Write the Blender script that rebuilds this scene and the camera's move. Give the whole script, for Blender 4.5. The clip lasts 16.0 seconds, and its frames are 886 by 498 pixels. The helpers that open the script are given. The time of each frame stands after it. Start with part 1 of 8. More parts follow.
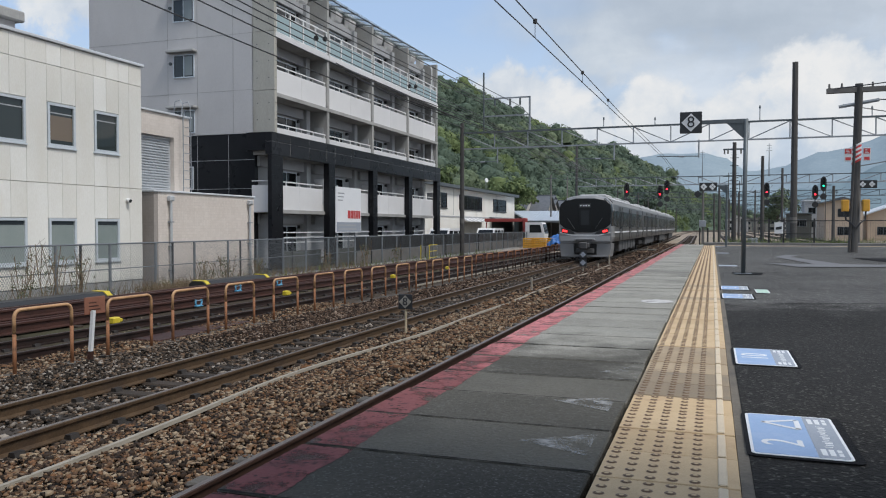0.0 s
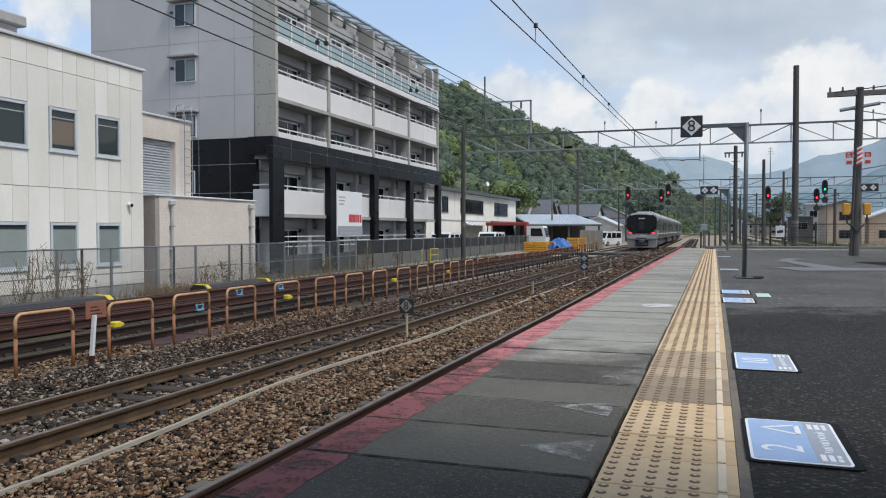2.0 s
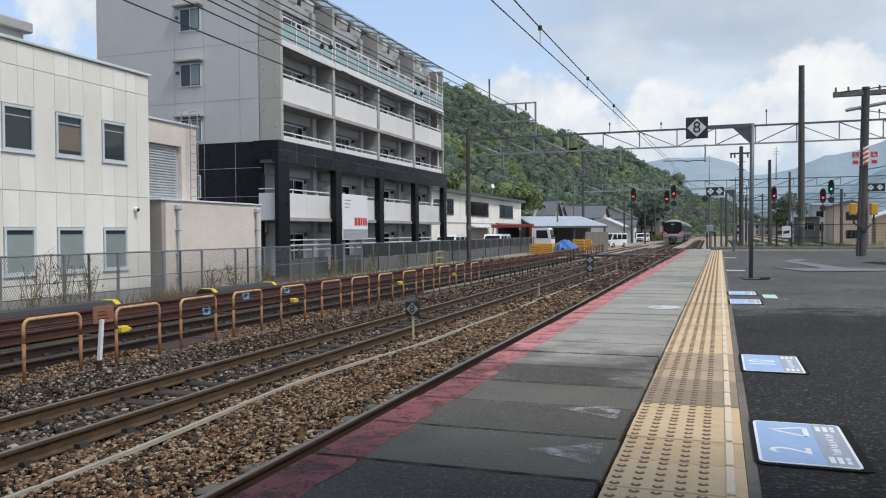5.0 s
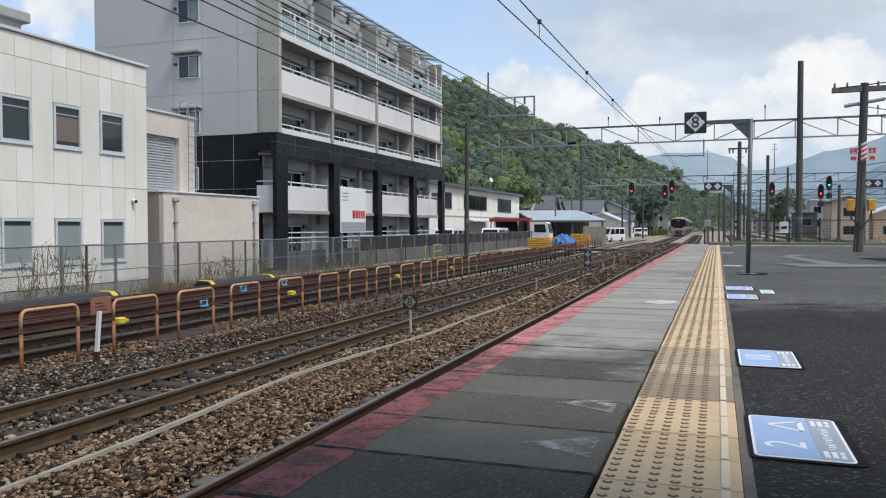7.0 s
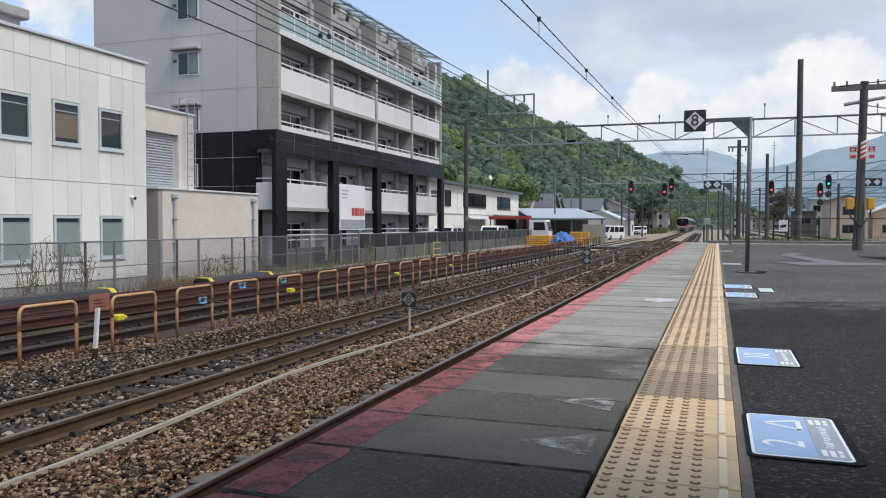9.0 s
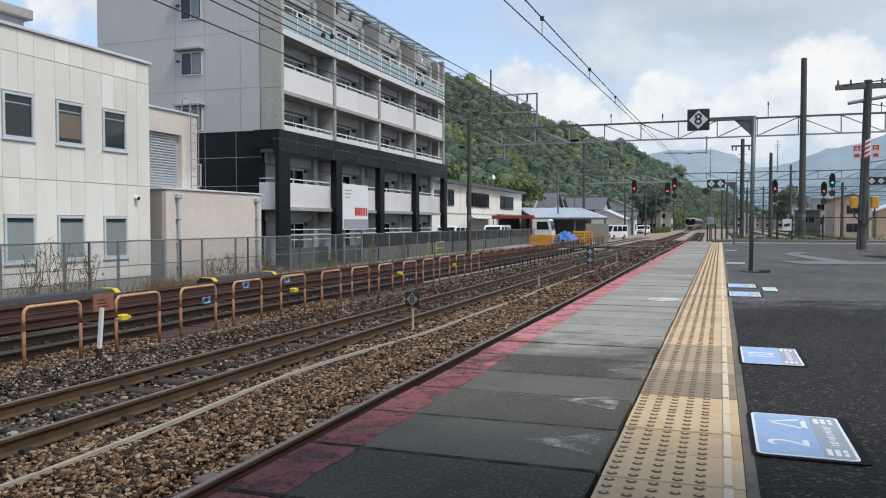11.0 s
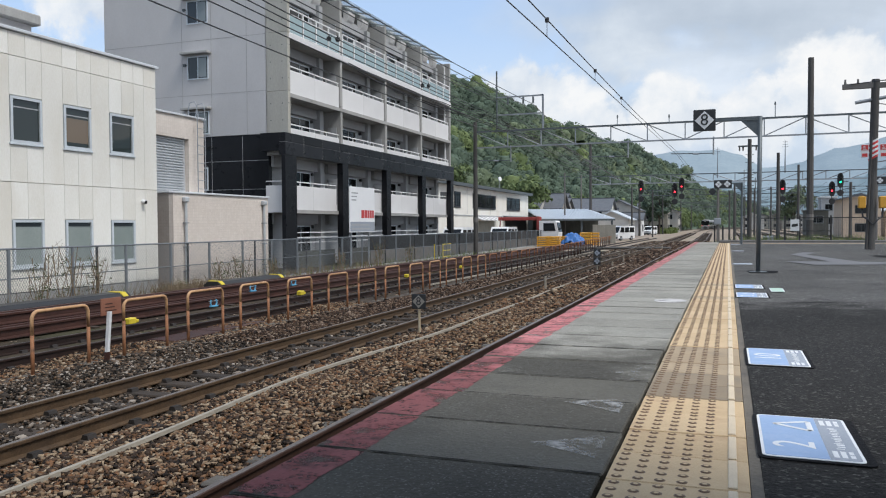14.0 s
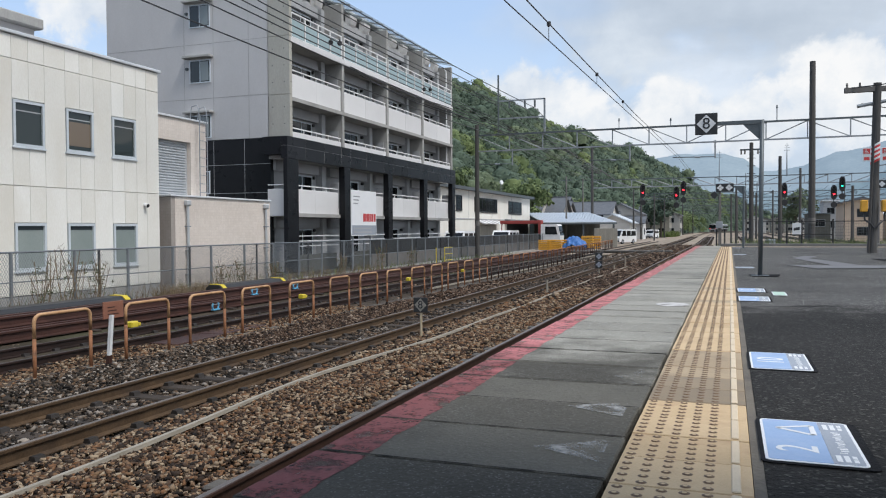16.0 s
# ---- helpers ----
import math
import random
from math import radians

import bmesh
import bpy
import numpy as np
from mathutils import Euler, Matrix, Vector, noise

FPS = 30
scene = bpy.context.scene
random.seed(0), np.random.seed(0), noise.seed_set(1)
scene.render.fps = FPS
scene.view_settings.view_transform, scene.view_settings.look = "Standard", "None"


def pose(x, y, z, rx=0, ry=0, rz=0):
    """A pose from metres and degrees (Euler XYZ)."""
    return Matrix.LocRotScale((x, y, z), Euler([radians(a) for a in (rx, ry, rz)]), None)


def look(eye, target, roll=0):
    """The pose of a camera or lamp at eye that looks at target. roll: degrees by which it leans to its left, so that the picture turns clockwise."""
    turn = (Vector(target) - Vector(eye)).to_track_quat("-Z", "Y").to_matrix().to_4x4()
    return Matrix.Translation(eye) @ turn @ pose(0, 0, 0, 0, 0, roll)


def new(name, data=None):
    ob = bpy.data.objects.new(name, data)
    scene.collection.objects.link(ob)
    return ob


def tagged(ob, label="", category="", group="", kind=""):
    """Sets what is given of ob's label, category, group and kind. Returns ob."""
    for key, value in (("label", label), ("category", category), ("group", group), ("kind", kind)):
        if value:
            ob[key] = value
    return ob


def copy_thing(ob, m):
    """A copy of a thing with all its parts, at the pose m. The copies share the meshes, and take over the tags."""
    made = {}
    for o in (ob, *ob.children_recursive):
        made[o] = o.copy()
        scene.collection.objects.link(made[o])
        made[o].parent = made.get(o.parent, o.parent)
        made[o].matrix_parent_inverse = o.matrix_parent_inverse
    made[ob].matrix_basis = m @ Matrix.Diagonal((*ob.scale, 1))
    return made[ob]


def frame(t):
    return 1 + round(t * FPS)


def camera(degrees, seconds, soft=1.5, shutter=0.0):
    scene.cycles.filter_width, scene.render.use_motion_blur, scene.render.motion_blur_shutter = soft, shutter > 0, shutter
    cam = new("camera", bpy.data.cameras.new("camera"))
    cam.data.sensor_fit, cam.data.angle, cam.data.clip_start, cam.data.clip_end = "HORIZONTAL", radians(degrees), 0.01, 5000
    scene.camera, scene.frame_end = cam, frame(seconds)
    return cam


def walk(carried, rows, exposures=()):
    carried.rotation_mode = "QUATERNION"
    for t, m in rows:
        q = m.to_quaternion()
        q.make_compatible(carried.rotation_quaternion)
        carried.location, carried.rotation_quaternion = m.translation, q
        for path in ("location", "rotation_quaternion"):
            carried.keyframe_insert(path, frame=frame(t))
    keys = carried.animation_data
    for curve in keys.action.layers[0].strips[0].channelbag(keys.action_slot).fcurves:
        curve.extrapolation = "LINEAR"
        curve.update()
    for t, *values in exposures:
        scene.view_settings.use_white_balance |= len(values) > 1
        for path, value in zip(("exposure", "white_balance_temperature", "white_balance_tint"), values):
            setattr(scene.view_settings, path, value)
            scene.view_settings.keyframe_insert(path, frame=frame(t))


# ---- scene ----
# ---------- camera ----------
# seconds, turn to the left of the track, tilt down, roll, place
EXPOSURE, SUN_STRENGTH = 0.15, 2.5
CAMERA_ROWS = (
    (0.0, 18.966, 1.591, -0.004, -0.0013, 0.0036, 0.7347),
    (0.5, 18.959, 1.378, -0.091, -0.0031, 0.0018, 0.7357),
    (1.0, 18.903, 1.526, 0.061, -0.0060, -0.0008, 0.7375),
    (1.5, 18.978, 1.487, 0.000, -0.0000, -0.0000, 0.7400),
    (2.0, 19.063, 1.324, -0.066, 0.0061, 0.0024, 0.7417),
    (2.5, 19.120, 1.203, -0.185, 0.0013, -0.0016, 0.7440),
    (3.0, 19.268, 1.039, -0.337, 0.0060, -0.0078, 0.7465),
    (3.5, 19.391, 0.918, -0.453, 0.0081, -0.0084, 0.7463),
    (4.0, 19.445, 0.974, -0.466, 0.0051, -0.0080, 0.7481),
    (6.5, 19.353, 1.480, -0.195, 0.0039, -0.0112, 0.7482),
    (7.0, 19.305, 1.620, -0.070, 0.0058, -0.0147, 0.7481),
    (7.5, 19.267, 1.668, 0.014, 0.0080, -0.0052, 0.7460),
    (8.0, 19.251, 1.684, 0.037, 0.0080, -0.0055, 0.7466),
    (8.5, 19.219, 1.736, 0.046, 0.0084, -0.0100, 0.7491),
    (9.0, 19.258, 1.789, 0.065, 0.0085, -0.0023, 0.7459),
    (11.5, 19.548, 1.859, -0.012, 0.0052, -0.0066, 0.7456),
    (12.0, 19.617, 1.923, -0.003, 0.0054, -0.0100, 0.7485),
    (12.5, 19.720, 1.793, -0.139, 0.0100, -0.0106, 0.7516),
    (13.0, 19.852, 1.732, -0.254, 0.0100, -0.0115, 0.7507),
    (13.5, 19.994, 1.710, -0.282, 0.0134, -0.0062, 0.7488),
    (14.0, 19.985, 1.673, -0.338, 0.0174, -0.0025, 0.7494),
    (14.5, 20.015, 1.686, -0.301, 0.0178, -0.0035, 0.7493),
    (15.0, 20.093, 1.657, -0.362, 0.0153, -0.0042, 0.7506),
    (15.5, 20.072, 1.547, -0.329, 0.0126, -0.0043, 0.7503),
    (16.0, 20.100, 1.420, -0.330, 0.0139, -0.0061, 0.7511),
)


def camera_pose(turn, down, roll, x, y, z):
    a, b = radians(turn), radians(down)
    way = Vector((-math.sin(a) * math.cos(b), math.cos(a) * math.cos(b), -math.sin(b)))
    eye = Vector((x, y, z))
    return look(eye, eye + way, roll)


cam = camera(58.97, 16.0, soft=1.1)
walk(cam, [(r[0], camera_pose(*r[1:])) for r in CAMERA_ROWS], exposures=[(0.0, EXPOSURE - 0.10), (1.0, EXPOSURE - 0.04), (2.5, EXPOSURE + 0.03), (6.0, EXPOSURE + 0.09), (16.0, EXPOSURE + 0.10)])

# ---------- world and sun ----------
SUN_ELEVATION, SUN_AZIMUTH = 58.0, 108.0  # degrees; azimuth clockwise from the track's direction


def build_world():
    world = bpy.data.worlds.new("sky")
    scene.world = world
    world.use_nodes = True
    nt = world.node_tree
    nt.nodes.clear()
    N, L = nt.nodes.new, nt.links.new
    out, bg = N("ShaderNodeOutputWorld"), N("ShaderNodeBackground")
    bg.inputs["Strength"].default_value = 0.13
    sky = N("ShaderNodeTexSky")
    sky.sky_type, sky.sun_disc = "NISHITA", False
    sky.sun_elevation, sky.sun_rotation = radians(SUN_ELEVATION), radians(SUN_AZIMUTH)
    sky.air_density, sky.dust_density = 1.0, 2.0
    co = N("ShaderNodeTexCoord")
    sep = N("ShaderNodeSeparateXYZ")
    L(co.outputs["Generated"], sep.inputs[0])

    def math_node(op, a, b=None, clamp=False):
        n = N("ShaderNodeMath")
        n.operation, n.use_clamp = op, clamp
        for i, v in enumerate((a, b)):
            if v is None:
                continue
            if isinstance(v, (int, float)):
                n.inputs[i].default_value = v
            else:
                L(v, n.inputs[i])
        return n.outputs[0]

    def noise_node(vec, scale, detail, rough, distortion=0.0):
        n = N("ShaderNodeTexNoise")
        n.inputs["Scale"].default_value, n.inputs["Detail"].default_value = scale, detail
        n.inputs["Roughness"].default_value, n.inputs["Distortion"].default_value = rough, distortion
        L(vec, n.inputs["Vector"])
        return n.outputs["Fac"]

    def ramp(fac, *stops):
        n = N("ShaderNodeValToRGB")
        el = n.color_ramp.elements
        while len(el) < len(stops):
            el.new(0.5)
        for e, (p, c) in zip(el, stops):
            e.position, e.color = p, (c if len(c) == 4 else (*c, 1))
        L(fac, n.inputs[0])
        return n.outputs[0]

    # clouds on a flat layer seen in perspective
    up = math_node("ADD", math_node("MAXIMUM", sep.outputs["Z"], 0.0), 0.16)
    comb = N("ShaderNodeCombineXYZ")
    L(math_node("DIVIDE", sep.outputs["X"], up), comb.inputs[0])
    L(math_node("DIVIDE", sep.outputs["Y"], up), comb.inputs[1])
    comb.inputs[2].default_value = 3.4
    big = noise_node(comb.outputs[0], 0.62, 5, 0.55, 0.3)
    fine = noise_node(comb.outputs[0], 1.5, 6, 0.5, 0.25)
    # heaped clouds near the horizon, in direction space
    heap = noise_node(co.outputs["Generated"], 9.0, 10, 0.60, 0.25)
    tuft = noise_node(co.outputs["Generated"], 26.0, 8, 0.60, 0.2)

    def mix(fac, a, b):
        n = N("ShaderNodeMix")
        n.data_type = "RGBA"
        L(fac, n.inputs["Factor"])
        for sock, v in ((n.inputs[6], a), (n.inputs[7], b)):
            if isinstance(v, tuple):
                sock.default_value = (*v, 1)
            else:
                L(v, sock)
        return n.outputs[2]

    def bank(bearing, height, reach):
        """How near a direction lies to the middle of a bank of cloud: 1 in its middle, 0 at its reach, in degrees."""
        b_, h_ = radians(bearing), radians(height)
        d = N("ShaderNodeVectorMath")
        d.operation = "DISTANCE"
        L(co.outputs["Generated"], d.inputs[0])
        d.inputs[1].default_value = (math.sin(b_) * math.cos(h_), math.cos(b_) * math.cos(h_), math.sin(h_))
        return math_node("SUBTRACT", 1.0, math_node("DIVIDE", d.outputs["Value"], radians(reach)), True)

    hazy = N("ShaderNodeMix")
    hazy.data_type = "RGBA"
    hazy.inputs["Factor"].default_value = 0.45
    L(sky.outputs[0], hazy.inputs[6])
    hazy.inputs[7].default_value = (4.4, 5.9, 8.4, 1)
    # pale haze low down
    low = ramp(sep.outputs["Z"], (0.03, (0.85, 0.85, 0.85)), (0.25, (0, 0, 0)))
    col = mix(low, hazy.outputs[2], (4.7, 5.3, 5.9))
    # thin high sheet, open to blue on the hill's side
    open_blue = math_node("MULTIPLY", math_node("ADD", sep.outputs["X"], 0.13), -1.1)
    cover = math_node("SUBTRACT", math_node("ADD", math_node("MULTIPLY", big, 0.75), math_node("MULTIPLY", fine, 0.35)), math_node("MAXIMUM", open_blue, -0.10))
    sheet = ramp(cover, (0.40, (0, 0, 0)), (0.62, (1, 1, 1)))
    shade = ramp(fine, (0.34, (3.2, 3.85, 4.7)), (0.5, (4.0, 4.6, 5.4)), (0.66, (5.2, 5.6, 6.1)))
    col = mix(math_node("MULTIPLY", sheet, 0.8), col, shade)
    # a broad grey cloud deck over the track, its lower edge ragged
    edge = math_node("ADD", sep.outputs["Z"], math_node("ADD", math_node("MULTIPLY", math_node("SUBTRACT", heap, 0.5), 0.20), math_node("MULTIPLY", math_node("SUBTRACT", tuft, 0.5), 0.05)))
    deck = math_node("MULTIPLY", ramp(edge, (0.180, (0, 0, 0)), (0.225, (1, 1, 1)), (0.45, (1, 1, 1)), (0.62, (0, 0, 0))), ramp(math_node("ADD", math_node("ADD", sep.outputs["X"], 0.5), math_node("MULTIPLY", math_node("SUBTRACT", fine, 0.5), 0.25)), (0.24, (0, 0, 0)), (0.37, (1, 1, 1))))
    deck_col = ramp(math_node("ADD", math_node("MULTIPLY", fine, 0.55), math_node("MULTIPLY", heap, 0.45)), (0.36, (2.95, 3.45, 4.1)), (0.52, (3.65, 4.15, 4.8)), (0.66, (4.7, 5.15, 5.65)))
    col = mix(math_node("MULTIPLY", deck, 0.92), col, deck_col)
    # banks of heaped white cloud
    banks = None
    for bearing, height, reach in ((-14.0, 8.8, 5.6), (-9.0, 6.2, 4.2), (-4.0, 7.0, 4.6), (1.5, 6.6, 4.4), (7.2, 8.4, 5.6), (13.5, 9.0, 6.0), (-43, 16, 7.0), (-62, 14, 12), (35, 11, 14), (80, 12, 20), (150, 14, 30), (-120, 14, 26)):
        k = bank(bearing, height, reach)
        banks = k if banks is None else math_node("MAXIMUM", banks, k)
    lump = math_node("ADD", math_node("ADD", math_node("MULTIPLY", heap, 0.8), math_node("MULTIPLY", tuft, 0.28)), math_node("MULTIPLY", banks, 0.55))
    heap_mask = math_node("MULTIPLY", ramp(lump, (0.70, (0, 0, 0)), (0.80, (0.9, 0.9, 0.9)), (0.95, (1, 1, 1))), ramp(banks, (0.0, (0, 0, 0)), (0.25, (1, 1, 1))))
    heap_col = ramp(math_node("ADD", math_node("MULTIPLY", heap, 0.6), math_node("MULTIPLY", tuft, 0.4)), (0.36, (4.15, 4.6, 5.2)), (0.50, (5.2, 5.5, 5.85)), (0.62, (6.1, 6.15, 6.2)))
    col = mix(heap_mask, col, heap_col)
    L(col, bg.inputs["Color"])
    L(bg.outputs[0], out.inputs[0])
    sun = bpy.data.lights.new("sun", "SUN")
    sun.energy, sun.angle, sun.color = SUN_STRENGTH, radians(14), (1.0, 0.97, 0.935)
    ob = new("sun", sun)
    e, a = radians(SUN_ELEVATION), radians(SUN_AZIMUTH)
    d = Vector((math.sin(a) * math.cos(e), math.cos(a) * math.cos(e), math.sin(e)))
    ob.matrix_world = look(d * 50, (0, 0, 0))


build_world()

# ---------- materials ----------
MATS = {}


def surface(name, dark, light, rough=0.7, metal=0.0, scale=6.0, fine=60.0, bump=0.15, random_mix=0.0, island=0.0, spot=None, spots=0.0, spot_scale=2.0, stretch=(1, 1, 1), rough_var=0.12, spec=0.5, grit=None, grit_scale=110.0, grit_share=0.25, stops=(), zone=None, worn_away=None, tiles=None):
    """A procedural surface: two scales of noise, optional stains, optional variation from piece to piece."""
    if name in MATS:
        return MATS[name]
    m = bpy.data.materials.new(name)
    MATS[name] = m
    m.use_nodes = True
    nt = m.node_tree
    N, L = nt.nodes.new, nt.links.new
    b = nt.nodes["Principled BSDF"]
    co, info = N("ShaderNodeTexCoord"), N("ShaderNodeObjectInfo")
    mp = N("ShaderNodeMapping")
    mp.inputs["Scale"].default_value = stretch
    shift = N("ShaderNodeMath")
    shift.operation = "MULTIPLY"
    shift.inputs[1].default_value = 37.0
    L(info.outputs["Random"], shift.inputs[0])
    add = N("ShaderNodeVectorMath")
    add.operation = "ADD"
    L(co.outputs["Object"], add.inputs[0])
    L(shift.outputs[0], add.inputs[1])
    L(add.outputs[0], mp.inputs[0])

    def noise_node(s, d):
        n = N("ShaderNodeTexNoise")
        n.inputs["Scale"].default_value, n.inputs["Detail"].default_value, n.inputs["Roughness"].default_value = s, d, 0.62
        L(mp.outputs[0], n.inputs["Vector"])
        return n.outputs["Fac"]

    coarse, grain = noise_node(scale, 5), noise_node(fine, 3)

    def mixf(a, b_, w):
        n = N("ShaderNodeMix")
        n.inputs["Factor"].default_value = w
        L(a, n.inputs[2])
        L(b_, n.inputs[3])
        return n.outputs[0]

    val = mixf(coarse, grain, 0.45)
    if island:
        geo = N("ShaderNodeNewGeometry")
        val = mixf(val, geo.outputs["Random Per Island"], island)
    if random_mix:
        val = mixf(val, info.outputs["Random"], random_mix)
    r = N("ShaderNodeValToRGB")
    for p_, c_ in stops:
        e_ = r.color_ramp.elements.new(p_)
        e_.color = (*c_, 1)
    r.color_ramp.elements[0].position, r.color_ramp.elements[-1].position = (0.30, 0.70) if not island else (0.12, 0.88)
    r.color_ramp.elements[0].color, r.color_ramp.elements[-1].color = (*dark, 1), (*light, 1)
    L(val, r.inputs[0])
    col = r.outputs[0]
    if spot:
        sr = N("ShaderNodeValToRGB")
        sr.color_ramp.elements[0].position, sr.color_ramp.elements[1].position = 0.52, 0.72
        sr.color_ramp.elements[1].color = (spots, spots, spots, 1)
        L(noise_node(spot_scale, 7), sr.inputs[0])
        mx = N("ShaderNodeMix")
        mx.data_type = "RGBA"
        L(sr.outputs[0], mx.inputs["Factor"])
        L(col, mx.inputs[6])
        mx.inputs[7].default_value = (*spot, 1)
        col = mx.outputs[2]
    if grit:
        vo = N("ShaderNodeTexVoronoi")
        vo.inputs["Scale"].default_value = grit_scale
        L(mp.outputs[0], vo.inputs["Vector"])
        gs = N("ShaderNodeSeparateColor")
        L(vo.outputs["Color"], gs.inputs[0])
        gr = N("ShaderNodeValToRGB")
        gr.color_ramp.elements[0].position, gr.color_ramp.elements[1].position = 1 - grit_share, min(1.0, 1 - grit_share + 0.2)
        L(gs.outputs[0], gr.inputs[0])
        gm = N("ShaderNodeMix")
        gm.data_type = "RGBA"
        L(gr.outputs[0], gm.inputs["Factor"])
        L(col, gm.inputs[6])
        gm.inputs[7].default_value = (*grit, 1)
        col = gm.outputs[2]
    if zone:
        # blotchy darkening over one stretch: y of full darkening, y of none, strength
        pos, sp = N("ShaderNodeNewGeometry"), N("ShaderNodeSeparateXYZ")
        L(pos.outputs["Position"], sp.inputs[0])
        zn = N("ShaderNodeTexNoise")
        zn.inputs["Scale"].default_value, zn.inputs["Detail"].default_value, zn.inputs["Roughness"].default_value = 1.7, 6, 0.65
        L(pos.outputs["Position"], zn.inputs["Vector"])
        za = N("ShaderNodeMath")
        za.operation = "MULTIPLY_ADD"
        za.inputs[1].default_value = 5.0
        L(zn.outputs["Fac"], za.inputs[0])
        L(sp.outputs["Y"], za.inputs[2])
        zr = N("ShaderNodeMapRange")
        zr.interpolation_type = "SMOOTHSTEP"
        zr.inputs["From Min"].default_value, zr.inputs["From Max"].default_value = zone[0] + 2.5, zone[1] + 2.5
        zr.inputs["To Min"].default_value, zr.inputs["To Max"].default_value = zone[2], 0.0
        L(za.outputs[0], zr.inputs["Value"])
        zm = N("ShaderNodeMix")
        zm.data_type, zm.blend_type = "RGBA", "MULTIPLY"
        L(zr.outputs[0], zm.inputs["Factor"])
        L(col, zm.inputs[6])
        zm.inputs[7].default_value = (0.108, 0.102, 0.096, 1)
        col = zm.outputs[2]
    if tiles:
        # a fine grid of tile joints: tile width, tile height, joint tone
        tx, tc, tb = N("ShaderNodeSeparateXYZ"), N("ShaderNodeCombineXYZ"), N("ShaderNodeTexBrick")
        L(co.outputs["Object"], tx.inputs[0])
        ta = N("ShaderNodeMath")
        L(tx.outputs["X"], ta.inputs[0])
        L(tx.outputs["Y"], ta.inputs[1])
        L(ta.outputs[0], tc.inputs[0])
        L(tx.outputs["Z"], tc.inputs[1])
        L(tc.outputs[0], tb.inputs["Vector"])
        tb.offset = 0.0
        for k_, v_ in (("Scale", 1.0), ("Mortar Size", 0.045 * tiles[1]), ("Mortar Smooth", 0.2), ("Brick Width", tiles[0]), ("Row Height", tiles[1])):
            tb.inputs[k_].default_value = v_
        tb.inputs["Color1"].default_value, tb.inputs["Color2"].default_value = (1, 1, 1, 1), (0.93, 0.92, 0.91, 1)
        tb.inputs["Mortar"].default_value = (tiles[2], tiles[2], tiles[2], 1)
        tm = N("ShaderNodeMix")
        tm.data_type, tm.blend_type = "RGBA", "MULTIPLY"
        tm.inputs["Factor"].default_value = 1.0
        L(col, tm.inputs[6])
        L(tb.outputs["Color"], tm.inputs[7])
        col = tm.outputs[2]
    if worn_away:
        wr = N("ShaderNodeValToRGB")
        wr.color_ramp.elements[0].position, wr.color_ramp.elements[1].position = worn_away[1], worn_away[2]
        L(noise_node(worn_away[0], 8), wr.inputs[0])
        L(wr.outputs[0], b.inputs["Alpha"])
    L(col, b.inputs["Base Color"])
    b.inputs["Metallic"].default_value = metal
    b.inputs["Specular IOR Level"].default_value = spec
    rr = N("ShaderNodeMapRange")
    rr.inputs["To Min"].default_value, rr.inputs["To Max"].default_value = max(0.02, rough - rough_var), min(1, rough + rough_var)
    L(coarse, rr.inputs["Value"])
    L(rr.outputs[0], b.inputs["Roughness"])
    if bump:
        bp = N("ShaderNodeBump")
        bp.inputs["Strength"].default_value, bp.inputs["Distance"].default_value = bump, 0.6 / fine
        L(grain, bp.inputs["Height"])
        L(bp.outputs[0], b.inputs["Normal"])
    return m


def glow(name, colour, strength):
    m = bpy.data.materials.new(name)
    m.use_nodes = True
    b = m.node_tree.nodes["Principled BSDF"]
    b.inputs["Base Color"].default_value = (*colour, 1)
    b.inputs["Emission Color"].default_value = (*colour, 1)
    b.inputs["Emission Strength"].default_value = strength
    return m


def glassy(name, colour, rough=0.04, alpha=1.0, spec=0.5):
    m = bpy.data.materials.new(name)
    m.use_nodes = True
    b = m.node_tree.nodes["Principled BSDF"]
    b.inputs["Base Color"].default_value = (*colour, 1)
    b.inputs["Roughness"].default_value = rough
    b.inputs["Specular IOR Level"].default_value = spec
    b.inputs["Alpha"].default_value = alpha
    return m


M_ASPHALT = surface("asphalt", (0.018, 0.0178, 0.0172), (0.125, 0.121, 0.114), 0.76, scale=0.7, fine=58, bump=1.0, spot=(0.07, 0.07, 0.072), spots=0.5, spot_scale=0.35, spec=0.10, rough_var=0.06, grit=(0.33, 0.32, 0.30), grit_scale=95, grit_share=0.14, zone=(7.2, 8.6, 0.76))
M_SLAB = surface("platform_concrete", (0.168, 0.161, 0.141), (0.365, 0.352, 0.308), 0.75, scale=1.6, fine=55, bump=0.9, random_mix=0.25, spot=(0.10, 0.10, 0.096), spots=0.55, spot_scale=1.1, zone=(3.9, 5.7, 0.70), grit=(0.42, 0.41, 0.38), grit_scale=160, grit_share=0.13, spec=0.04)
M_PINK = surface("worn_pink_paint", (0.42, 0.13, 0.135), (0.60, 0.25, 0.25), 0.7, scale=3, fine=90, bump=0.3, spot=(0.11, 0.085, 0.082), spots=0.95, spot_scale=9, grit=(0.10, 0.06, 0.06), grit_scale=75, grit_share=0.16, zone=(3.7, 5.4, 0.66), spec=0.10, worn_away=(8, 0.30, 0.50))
M_TACTILE = surface("yellow_tactile", (0.47, 0.325, 0.170), (0.63, 0.465, 0.275), 0.62, scale=5, fine=120, bump=0.2, random_mix=0.25, spot=(0.40, 0.245, 0.135), spots=0.65, spot_scale=6)
